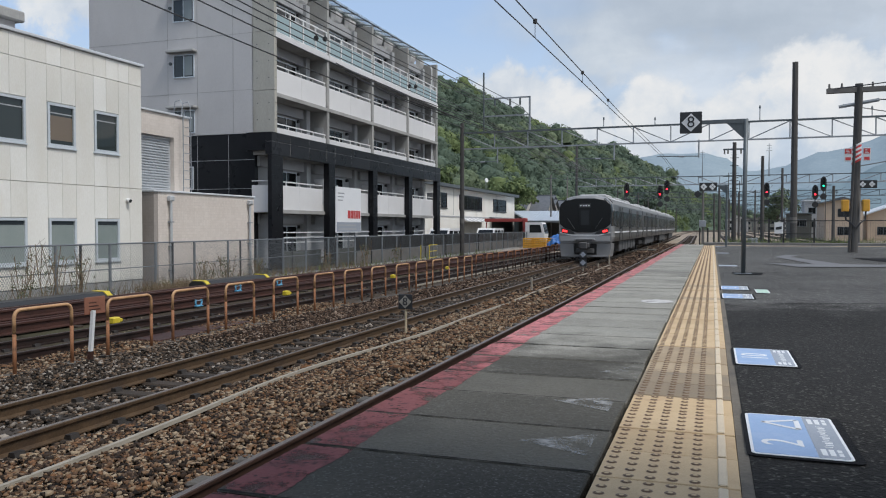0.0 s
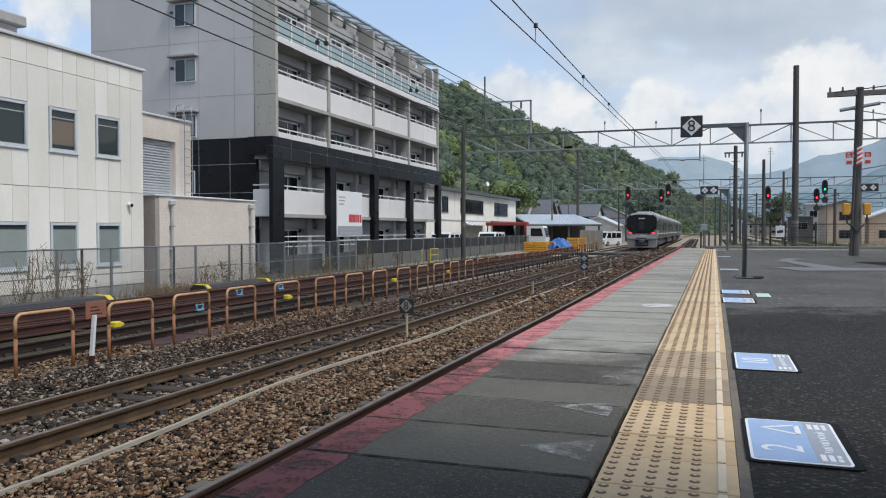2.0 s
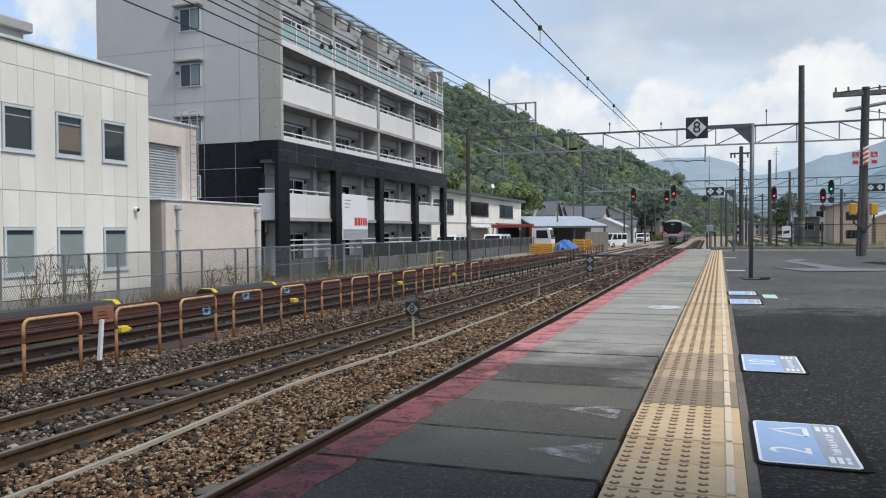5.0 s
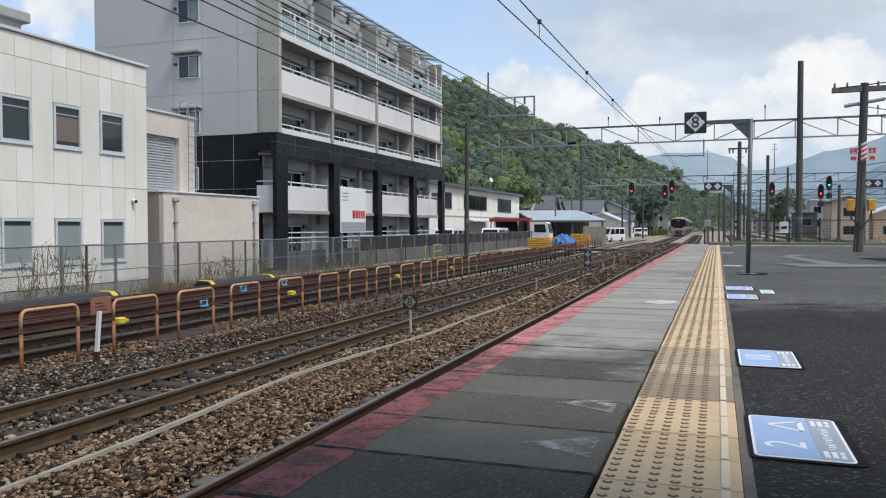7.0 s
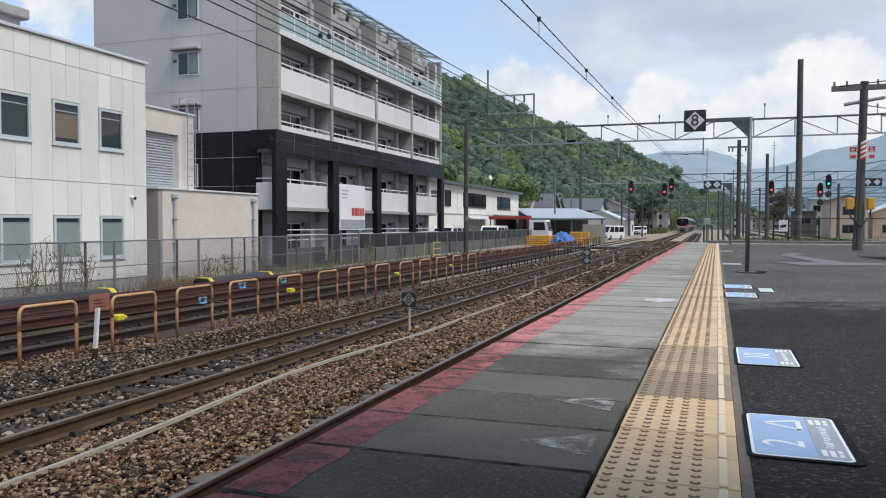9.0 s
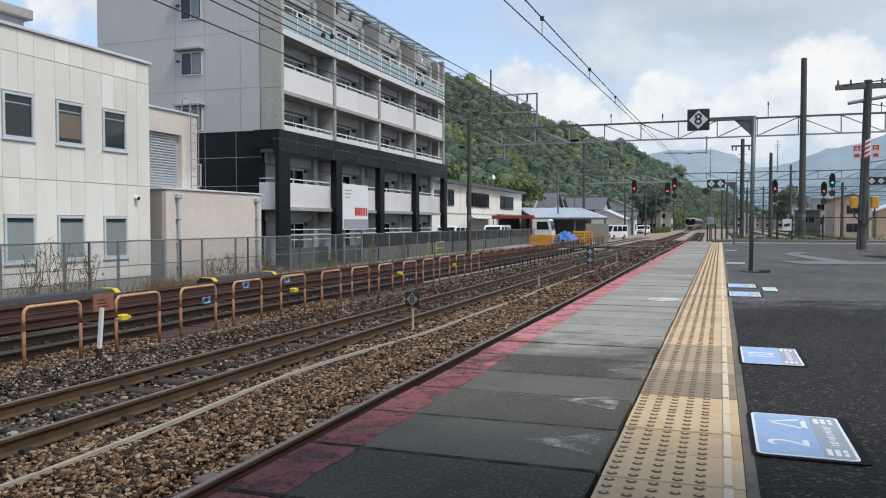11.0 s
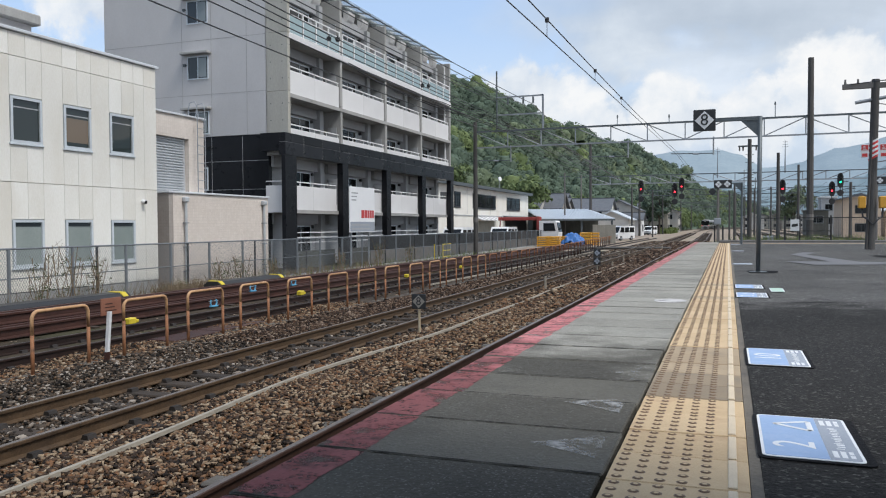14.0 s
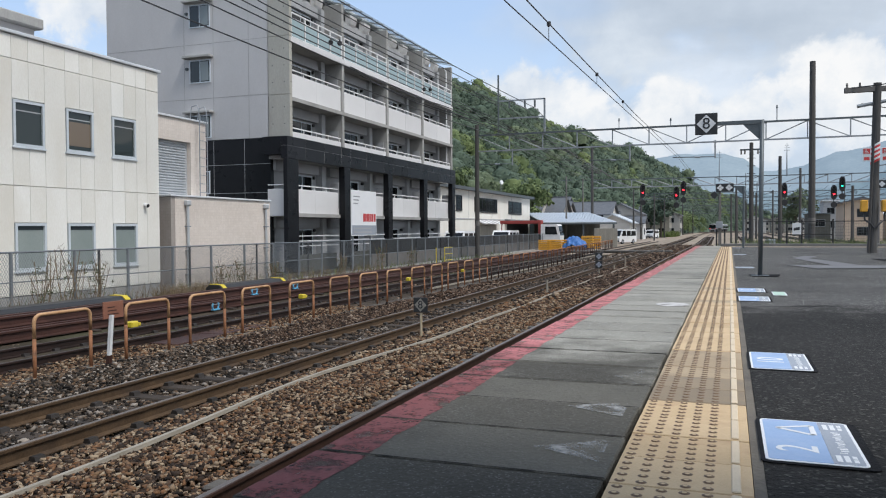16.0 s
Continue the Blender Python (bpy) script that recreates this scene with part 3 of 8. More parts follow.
        for ring in (0, len(path) - 1):
            self.f.append(tuple(k + ring * n + i for i in range(n)))
            self.m.append(slot)
        return self

    def mesh(self, name, mats):
        me = bpy.data.meshes.new(name)
        me.from_pydata(self.v, [], self.f)
        for m in mats if isinstance(mats, (list, tuple)) else [mats]:
            me.materials.append(m)
        if any(self.m):
            me.polygons.foreach_set("material_index", self.m)
        bm = bmesh.new()
        bm.from_mesh(me)
        bmesh.ops.recalc_face_normals(bm, faces=bm.faces)
        bm.to_mesh(me)
        bm.free()
        return me


def part(name, geo, mats, parent=None, label="", at=None, smooth=False):
    """Links a Geo, or a ready mesh, as one object, under a thing or a part."""
    me = geo.mesh(name, mats) if isinstance(geo, Geo) else geo
    if smooth:
        me.polygons.foreach_set("use_smooth", [True] * len(me.polygons))
    ob = new(name, me)
    ob.parent = parent
    if at is not None:
        ob.location = at
    if label:
        ob["label"] = label
    return ob


def thing(name, at, label, category, group="", rz=0.0):
    ob = new(name)
    ob.empty_display_size = 0.1
    ob.matrix_basis = pose(*at, 0, 0, rz)
    return tagged(ob, label, category, group)


def alone(name, geo, mats, label, category, group="", at=None, kind="", smooth=False):
    return tagged(part(name, geo, mats, None, "", at, smooth), label, category, group, kind)


def raw_mesh(name, verts, faces, mat):
    """A large mesh from arrays: faces all have the same number of corners."""
    me = bpy.data.meshes.new(name)
    n, k = len(faces), faces.shape[1]
    me.vertices.add(len(verts))
    me.vertices.foreach_set("co", np.asarray(verts, dtype=np.float32).ravel())
    me.loops.add(n * k)
    me.loops.foreach_set("vertex_index", np.asarray(faces, dtype=np.int32).ravel())
    me.polygons.add(n)
    me.polygons.foreach_set("loop_start", np.arange(0, n * k, k, dtype=np.int32))
    me.polygons.foreach_set("loop_total", np.full(n, k, dtype=np.int32))
    me.materials.append(mat)
    me.update(calc_edges=True)
    me.validate()
    return me


def lettering(name, text, size, mat, parent, m, label="", thick=0.002):
    """Writing in the built-in font, turned into a mesh. It lies in its own x, y plane."""
    cu = bpy.data.curves.new(name, "FONT")
    cu.body, cu.size, cu.align_x, cu.align_y, cu.extrude = text, size, "CENTER", "CENTER", thick
    tmp = new(name, cu)
    bpy.context.view_layer.update()
    me = bpy.data.meshes.new_from_object(tmp.evaluated_get(bpy.context.evaluated_depsgraph_get()))
    bpy.data.objects.remove(tmp)
    me.materials.clear()
    me.materials.append(mat)
    ob = new(name, me)
    ob.parent = parent
    ob.matrix_basis = m
    if label:
        ob["label"] = label
    return ob

# ---------- ground, platform, tracks ----------
GROUND, RAILTOP = -1.31, -1.10
rng = np.random.default_rng(4)


def sweep_x(y):
    """Sideways drift of the line: a slow bend to the left and back far away."""
    return float(np.interp(y, (-50, 20, 43, 100, 163, 210, 257, 315, 362, 440), (0, 0, -0.2, -0.18, -1.0, -1.7, -2.05, -1.7, -0.95, 4.0)))


def build_ground():
    g = Geo()
    g.box((-2500, -400, GROUND - 3), (2500, 4500, GROUND))
    alone("ground", g, M_GROUND, "brown gravelly railway yard ground with weeds", "ground", kind="structure")
    alone("yard_ballast", Geo().box((-1.5, PLAT_END + 0.01, GROUND - 0.5), (60, 345, GROUND + 0.03)), M_YARD, "pale dusty ballast of the railway yard", "ground", kind="structure")
    alone("line_ballast", Geo().box((-13.2, 62, GROUND - 0.5), (-1.51, 345, GROUND + 0.035)), M_YARD, "pale brown ballast along the line beyond the platform", "ground", kind="structure")
    alone("pavement", Geo().box((-23.9, 57.5, GROUND - 0.5), (-12.6, 178, GROUND + 0.02)), M_PAVED, "tan dusty paved strip beside the siding", "pavement", kind="structure")


RAIL = [(-0.0635, 0), (0.0635, 0), (0.0635, 0.012), (0.012, 0.030), (0.010, 0.108), (0.0325, 0.122), (0.0325, 0.146), (0.026, 0.153), (-0.026, 0.153), (-0.0325, 0.146), (-0.0325, 0.122), (-0.010, 0.108), (-0.012, 0.030), (-0.0635, 0.012)]
RAIL_SLOTS = [0, 0, 0, 0, 0, 0, 0, 1, 0, 0, 0, 0, 0, 0]


def build_track(x, y0, y1, label, bend=True, near=True, top=RAILTOP, slots=RAIL_SLOTS, steel=None, worn=True, bed=None):
    t = thing("railway_track", (x, 0, top - 0.153), label, "railway track", "tracks of the yard")
    ys = [y0, 0, 20, 40, 60, 80] + list(range(100, 430, 15))
    ys = sorted({y for y in ys if y0 <= y <= y1} | {y0, y1})
    for s in (-1, 1):
        g = Geo()
        g.sweep(RAIL, [(s * 0.566 + (sweep_x(y) if bend else 0), y, 0) for y in ys], 0, slots)
        part("rail", g, [steel or M_RAIL, M_RAILTOP if worn else steel], t, "brown rail")
    sl = Geo().soft((-1.0, -0.11, -0.14), (1.0, 0.11, 0.0), 0.02).mesh("sleeper", bed or M_SLEEPER)
    def clip_at(g, cx, y=0.0):
        g.prism([(cx - 0.045, -0.002), (cx + 0.045, -0.002), (cx + 0.03, 0.045), (cx - 0.03, 0.045)], y - 0.055, y + 0.055)

    seats = [s * 0.566 + e * 0.105 for s in (-1, 1) for e in (-1, 1)]
    clip = Geo()
    clip_at(clip, 0)
    clip = clip.mesh("rail_fastening", M_FASTEN)
    step, far, far_clip = 0.62, Geo(), Geo()
    y = y0 + 0.3
    while y < min(y1, 190):
        dx = sweep_x(y) if bend else 0
        if near and y < 70:
            s_ob = part("sleeper", sl, None, t, at=(dx, y, 0))
            for cx in seats:
                if y < 32:
                    part("rail_fastening", clip, None, s_ob, at=(cx, 0, 0))
                else:
                    clip_at(far_clip, dx + cx, y)
        else:
            far.box((dx - 1.0, y - 0.11, -0.14), (dx + 1.0, y + 0.11, 0.0))
        y += step
    if far.v:
        part("far_sleepers", far, M_SLEEPER, t)["kind"] = "stuff"
    if far_clip.v:
        part("far_fastenings", far_clip, M_FASTEN, t)["kind"] = "stuff"
    return t


TRACK_1, TRACK_2, TRACK_3 = -2.88, -6.36, -10.45


def stones(name, boxes, mat, label):
    """Ballast: loose angular stones, bedded at random. boxes: x0, x1, y0, y1, stones to the square metre, size."""
    allv, base = [], np.array([[x, y, z] for x in (-1, 1) for y in (-1, 1) for z in (-1, 1)], float)
    quad = np.array([(0, 1, 3, 2), (4, 6, 7, 5), (0, 4, 5, 1), (2, 3, 7, 6), (0, 2, 6, 4), (1, 5, 7, 3)])
    total = 0
    for x0, x1, y0, y1, dens, size, top in boxes:
        x0, x1, y0, y1 = (1.047 * q for q in (x0, x1, y0, y1))
        n = int((x1 - x0) * (y1 - y0) * dens)
        c = np.column_stack([rng.uniform(x0, x1, n), rng.uniform(y0, y1, n), np.zeros(n)])
        r = size * rng.lognormal(0, 0.28, n)
        c[:, 2] = top + rng.uniform(-0.25, 0.55, n) * size + 0.018 * np.sin(c[:, 0] * 2.1) * np.sin(c[:, 1] * 1.7)
        v = base[None] * (0.25 + 0.95 * rng.random((n, 8, 3))) * np.array([1.1, 0.75, 0.6])
        a, b, d = rng.uniform(0, 6.28, (3, n))
        ca, sa, cb, sb = np.cos(a), np.sin(a), np.cos(b * 0.35), np.sin(b * 0.35)
        rot = np.zeros((n, 3, 3))
        rot[:, 0, 0], rot[:, 0, 1], rot[:, 1, 0], rot[:, 1, 1], rot[:, 2, 2] = ca, -sa, sa, ca, 1
        tip = np.zeros((n, 3, 3))
        tip[:, 0, 0], tip[:, 1, 1], tip[:, 1, 2], tip[:, 2, 1], tip[:, 2, 2] = 1, cb, -sb, sb, cb
        v = np.einsum("nij,nkj->nki", rot @ tip, v) * r[:, None, None] * 0.62 + c[:, None]
        allv.append(v.reshape(-1, 3))
        total += n
    v = np.concatenate(allv)
    f = (quad[None] + 8 * np.arange(total)[:, None, None]).reshape(-1, 4)
    alone(name, raw_mesh(name, v, f, mat), None, label, "ballast", kind="stuff")


def build_ballast():
    lo = GROUND
    stones("brown_ballast", [
        (-5.35, -1.7, -8.0, 3.0, 260, 0.05, lo + 0.055), 
        (-5.35, -3.86, 3.0, 9.0, 1350, 0.031, lo + 0.055), (-3.86, -1.7, 3.0, 9.0, 1050, 0.031, lo + 0.028), (-5.35, -3.86, 9.0, 18.0, 850, 0.037, lo + 0.055), (-3.86, -1.7, 9.0, 18.0, 680, 0.037, lo + 0.028), (-5.35, -1.7, 18.0, 25.0, 260, 0.058, lo + 0.055),
        (-9.45, -8.25, 5.0, 18.0, 620, 0.033, lo + 0.022),
    ], M_STONE, "loose brown and tan crushed-stone ballast")
    stones("rusty_ballast", [
        (-5.35, -1.7, 25.0, 40.0, 240, 0.058, lo + 0.055), (-5.4, -1.7, 40.0, 90.0, 50, 0.11, lo + 0.05),
        (-8.3, -7.1, 11.0, 20.0, 620, 0.034, lo + 0.045), (-8.3, -7.1, 20.0, 45.0, 170, 0.055, lo + 0.045), (-13, -9.5, 7.0, 18.0, 300, 0.036, lo - 0.035), (-13, -8.7, 18.0, 34.0, 110, 0.055, lo - 0.04),
    ], M_STONE_DARK, "dark rust-brown ballast along the tracks")
    stones("grey_ballast", [
        (-8.4, -5.35, -8.0, 3.5, 260, 0.05, lo + 0.01), 
        (-8.4, -7.1, 3.5, 11.0, 700, 0.034, lo + 0.045), (-7.1, -5.3, 3.5, 11.0, 850, 0.034, lo + 0.026), (-7.1, -5.3, 11.0, 20.0, 520, 0.04, lo + 0.022), (-7.1, -5.3, 20.0, 45.0, 140, 0.06, lo + 0.015), (-8.4, -5.5, 45.0, 95.0, 40, 0.11, lo - 0.01),
    ], M_STONE_GREY, "dark grey and brown crushed-stone ballast")


EDGE, SLAB_IN, TILE_IN, PLAT_END = -1.31, -0.325, 0.083, 35.4


def build_platform():
    p = thing("platform", (0, 0, 0), "railway platform of concrete slabs, yellow tactile paving and asphalt", "platform")
    p["kind"] = "structure"
    g = Geo().box((EDGE + 0.06, -12, GROUND), (9.5, PLAT_END, -0.075))
    part("platform_wall", g, M_CONCPOLE, p, "stained concrete platform wall")
    g = Geo()
    n = 44
    ys = np.linspace(-12, PLAT_END, n)
    xs = np.linspace(TILE_IN + 0.035, 9.5, 30)
    vs = [(x, y, 0.006 * noise.noise((x * 0.6, y * 0.35, 2.2))) for y in ys for x in xs]
    fs = [(j * 30 + i, j * 30 + i + 1, (j + 1) * 30 + i + 1, (j + 1) * 30 + i) for j in range(n - 1) for i in range(29)]
    g.add(vs, fs)
    g.box((TILE_IN + 0.03, -12, -0.074), (9.5, PLAT_END, -0.012))
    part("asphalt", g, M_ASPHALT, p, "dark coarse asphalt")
    part("joint_strip", Geo().box((TILE_IN, -12, -0.05), (TILE_IN + 0.034, PLAT_END, -0.002)), M_MORTAR, p, "thin brown-grey mortar joint")
    # a long crack-filled joint across the asphalt
    g = Geo()
    pts = [(TILE_IN + 0.04 + i * 0.25, 7.86 + i * 0.10 + 0.01 * math.sin(i * 1.9)) for i in range(34)]
    for (xa, ya), (xb, yb) in zip(pts, pts[1:]):
        g.add([(xa, ya - 0.012, 0.008), (xb, yb - 0.012, 0.008), (xb, yb + 0.014, 0.008), (xa, ya + 0.014, 0.008)], [(0, 1, 2, 3)])
    part("tar_joint", g, M_PATCH, p, "black tar-filled joint")
    # slabs along the edge
    step = 0.495
    g = Geo()
    pink = -1.12
    g.soft((EDGE, 0.005, -0.09), (SLAB_IN - 0.012, step - 0.005, 0.0), 0.006)
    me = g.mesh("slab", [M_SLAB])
    bands = []
    for v in range(5):
        ys = np.linspace(0.012, step - 0.012, 22)
        rim = [pink + 0.016 * noise.noise((y * 5, v * 3.7, 0.5)) + 0.006 * noise.noise((y * 40, v * 5.1, 1.5)) for y in ys]
        vs = [(EDGE + 0.007, y, 0.0016) for y in ys] + [(x, y, 0.0016) for x, y in zip(rim, ys)]
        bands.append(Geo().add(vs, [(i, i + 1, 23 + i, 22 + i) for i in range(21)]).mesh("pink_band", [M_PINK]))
    wob = [0.0042 + 0.0024 * math.sin(3.1 * i) + 0.002 * math.sin(7.7 * i) for i in range(21)]
    xs = np.linspace(EDGE + 0.01, SLAB_IN - 0.013, 21)
    joint = Geo().add([(x, -w_, 0.0042) for x, w_ in zip(xs, wob)] + [(x, w_ * 0.9, 0.0042) for x, w_ in zip(xs, reversed(wob))], [(i, i + 1, 22 + i, 21 + i) for i in range(20)]).mesh("joint", [M_GROUT])
    y, k = 2.345 - 20 * step, 0
    while y < PLAT_END - 0.5:
        if y > 0:
            part("joint", joint, None, p, at=(0, y + 0.004 * math.sin(k * 1.3), 0))
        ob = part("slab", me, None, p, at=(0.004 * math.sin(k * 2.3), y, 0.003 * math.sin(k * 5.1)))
        part("pink_band", bands[k % 5], None, ob)
        y += step
        k += 1
    # tactile tiles
    g = Geo()
    w, le = 0.402, 0.294
    g.soft((0, 0, -0.05), (w, le, 0.0), 0.003)
    for i in range(5):
        for j in range(5):
            cx, cy = 0.029 + i * 0.0625, 0.027 + j * 0.0605
            ring = []
            for r, z in ((0.0168, 0.0006), (0.0142, 0.0010), (0.0112, 0.0031), (0.0074, 0.0034)):
                ring += [(cx + r * math.cos(a * math.pi / 5), cy + r * math.sin(a * math.pi / 5), z) for a in range(10)]
            fs = [(q * 10 + a, q * 10 + (a + 1) % 10, q * 10 + 10 + (a + 1) % 10, q * 10 + 10 + a) for q in range(3) for a in range(10)]
            g.add(ring, fs, 1)
            g.add(ring[30:], [tuple(range(10))], 0)
    g.soft((0.342, 0.011, -0.001), (0.369, le - 0.011, 0.006), 0.003, 2)
    me = g.mesh("tactile_tile", [M_TACTILE, M_DOT, M_LINEBAR])
    worn = g.mesh("tactile_tile", [M_TACTILEGRIMY, M_DOT, M_LINEBAR])
    dulled = g.mesh("tactile_tile", [M_TACTILEDULL, M_DOT, M_LINEBAR])
    y, k = 2.02 - 28 * 0.3, 0
    while y < 33.3:
        part("tactile_tile", worn if 3.25 < y < 3.95 else dulled if 3.95 < y < 4.9 or k in (49, 55) else me, None, p, at=(SLAB_IN + 0.004, y, 0.002 + 0.0015 * math.sin(k * 3.7)))
        y += 0.3
        k += 1
    # the row that turns across the platform's end
    for i in range(28):
        ob = part("tactile_tile", me, None, p, at=(0.36 + 0.3 * i, 33.0, 0.003))
        ob.rotation_euler = (0, 0, radians(90))
    part("kerb", Geo().soft((SLAB_IN, PLAT_END - 0.35, -0.03), (9.5, PLAT_END, 0.09), 0.02), M_CONCPOLE, p, "low concrete kerb")


def flat(g, pts, z, slot=0):
    g.add([(x, y, z) for x, y in pts], [tuple(range(len(pts)))], slot)


def boarding_mark(x, y, digits, triangle=False):
    """A painted boarding mark: white rim, blue field, grey field with bars for the small writing."""
    t = thing("boarding_mark", (x, y, 0.0045), "pale blue boarding mark with a white border painted on the asphalt", "floor marking", "boarding marks")
    w, h = 0.303, 0.58

    def sheet(x0, y0, x1, y1, r0, r1, z):
        """A thin sheet whose near-x and far-x corners are rounded by r0 and r1."""
        ring = []
        for cx, cy, r, a0 in ((x0, y0, r0, 180), (x1, y0, r1, 270), (x1, y1, r1, 0), (x0, y1, r0, 90)):
            mx, my = cx + (r if cx == x0 else -r), cy + (r if cy == y0 else -r)
            ring += [(mx + r * math.cos(radians(a0 + q)), my + r * math.sin(radians(a0 + q))) for q in (0, 30, 60, 90)]
        return Geo().prism(ring, z - 0.003, z, "z")

    part("dark_surround", sheet(-0.014, -0.022, w + (0.03 if y < 3 else 0.02), h + 0.014, 0.03, 0.03, 0.001), M_PATCH, t, "dark sealed surround")
    part("border", sheet(0, 0, w, h, 0.022, 0.022, 0.003), M_MARKWHITE, t, "white border")
    part("field", sheet(0.010, 0.012, 0.200, h - 0.012, 0.014, 0.001, 0.004), M_SIGNBLUE, t, "pale blue field")
    part("side_field", sheet(0.201, 0.012, w - 0.010, h - 0.012, 0.001, 0.014, 0.004), M_SIGNGREY, t, "blue-grey field")
    lettering("number", digits, 0.19 if len(digits) == 1 else 0.2, M_MARKWHITE, t, pose(0.112, 0.16 if triangle else 0.28, 0.0045, 0, 0, 90), "white number", 0.0005)
    if triangle:
        g = Geo()
        a, b, c = (0.055, 0.44), (0.175, 0.50), (0.175, 0.36)
        for p, q in ((a, b), (b, c), (c, a)):
            d = Vector((q[0] - p[0], q[1] - p[1])).normalized() * 0.0095
            flat(g, [(p[0] - d.y, p[1] + d.x), (p[0] + d.y, p[1] - d.x), (q[0] + d.y, q[1] - d.x), (q[0] - d.y, q[1] + d.x)], 0.005)
        part("triangle", g, M_MARKWHITE, t, "white outlined triangle")
    for yy in (0.05, h - 0.11):
        for k in range(2):
            part("door_bar", Geo().box((0.214 + 0.024 * k, yy - 0.012, 0.0035), (0.230 + 0.024 * k, yy + 0.062, 0.005)), M_MARKWHITE, t, "white bar")
            part("door_bar", Geo().box((0.263, yy - 0.012 + 0.042 * k, 0.0035), (0.277, yy + 0.02 + 0.042 * k, 0.005)), M_MARKWHITE, t, "white bar")
    g = Geo()
    for k in range(13):
        g.box((0.238 if k % 3 else 0.232, 0.14 + 0.023 * k, 0.0035), (0.262 if k % 4 else 0.256, 0.146 + 0.023 * k + 0.004 * (k % 3), 0.005))
    part("writing_bars", g, M_MARKWHITE, t, "small white bars of writing")["kind"] = "stuff"


def build_markings():
    boarding_mark(0.125, 2.70, "2", True)
    boarding_mark(0.125, 4.45, "10")
    boarding_mark(0.105, 8.55, "2", True)
    boarding_mark(0.105, 9.75, "12")
    t = thing("boarding_mark", (0.47, 9.30, 0.008), "small pale green boarding mark on the asphalt", "floor marking", "boarding marks")
    part("border", Geo().box((0, 0, 0), (0.14, 0.52, 0.002)), M_MARKWHITE, t)
    part("field", Geo().box((0.01, 0.02, 0.0), (0.13, 0.50, 0.004)), M_SIGNGREEN, t, "pale green field")
    for y in (15.4, 23.0, 30.6):
        t = thing("boarding_mark", (0.10, y, 0.008), "worn boarding mark far along the asphalt", "floor marking", "boarding marks")
        part("border", Geo().box((0, 0, 0), (0.36, 0.6, 0.002)), M_FADED, t)
        part("field", Geo().box((0.02, 0.05, 0.0), (0.34, 0.55, 0.004)), M_SIGNGREY, t)
    g = Geo()
    flat(g, [(-0.622, 2.614), (-0.378, 2.50), (-0.378, 2.781)], 0.0055)
    alone("worn_arrow", g, M_FADED, "worn pale triangle painted on the concrete slabs", "floor marking")
    g = Geo()
    flat(g, [(-0.634, 3.27), (-0.385, 3.14), (-0.385, 3.40)], 0.0055)
    alone("worn_arrow", g, M_FADED, "faint worn triangle painted on the concrete slabs", "floor marking")
    g = Geo()
    flat(g, [(-0.631, 3.97), (-0.40, 3.82), (-0.40, 4.18)], 0.0055)
    alone("worn_arrow", g, surface("faint_white_paint", (0.22, 0.22, 0.215), (0.36, 0.36, 0.35), 0.8, scale=9, fine=120, bump=0.2, worn_away=(10, 0.50, 0.80)), "barely visible worn triangle painted on the concrete slabs", "floor marking")
    g = Geo()
    n = 20
    ring = [(-0.51 + 0.155 * math.cos(a * 2 * math.pi / n), 7.97 + 0.20 * math.sin(a * 2 * math.pi / n)) for a in range(n)]
    flat(g, ring, 0.006)
    alone("worn_disc_mark", g, M_MARKWORN, "worn white disc painted on the concrete slabs", "floor marking")
    # pale repair patches on the asphalt
    g = Geo()
    flat(g, [(1.05, 17.0), (3.2, 17.1), (3.25, 16.2), (1.5, 15.6)], 0.0105)
    flat(g, [(1.9, 17.0), (1.45, 20.8), (1.85, 22.4), (2.15, 22.3), (1.8, 20.7), (2.4, 17.1)], 0.011)
    alone("asphalt_patch", g, surface("pale_asphalt_patch", (0.10, 0.10, 0.105), (0.17, 0.17, 0.175), 0.85, scale=1, fine=60, bump=0.2), "pale grey repair patch in the asphalt", "patch", kind="structure")
    g = Geo()
    flat(g, [(3.1, 20.5), (7.5, 21.5), (7.5, 19.0), (3.4, 18.6)], 0.0100)
    flat(g, [(0.35, 12.9), (0.72, 12.9), (0.78, 13.5), (0.3, 13.5)], 0.0100)
    alone("asphalt_patch", g, M_PATCH, "dark repair patch in the asphalt", "patch", kind="structure")


def hoop(x, y, w, h, rz=0.0, top=None, leg=None, label="hoop of bent steel pipe with faded, rusting orange paint"):
    t = thing("pipe_barrier", (x, y, -1.22), label, "barrier", "hoop barriers beside the track", rz)
    r, c = 0.024, 0.10
    arc = [(0, c * (1 - math.cos(a)), h - c + c * math.sin(a)) for a in (0, 0.4, 0.8, 1.2, math.pi / 2)]
    part("top_rail", Geo().pipe([(0, 0, h - 0.32)] + arc + [(0, w - p[1], p[2]) for p in reversed(arc)] + [(0, w, h - 0.32)], r), top or M_HOOP, t, "faded orange top bend", smooth=True)
    for yy in (0, w):
        part("post", Geo().tube((0, yy, -0.02), (0, yy, h - 0.31), r + 0.001), leg or M_RUSTPIPE, t, "rusted lower post", smooth=True)
        part("foot", Geo().soft((-0.12, yy - 0.14, -0.02), (0.12, yy + 0.14, 0.045), 0.02), M_FOOTSTONE, t, "rough dark concrete foot")
    return t


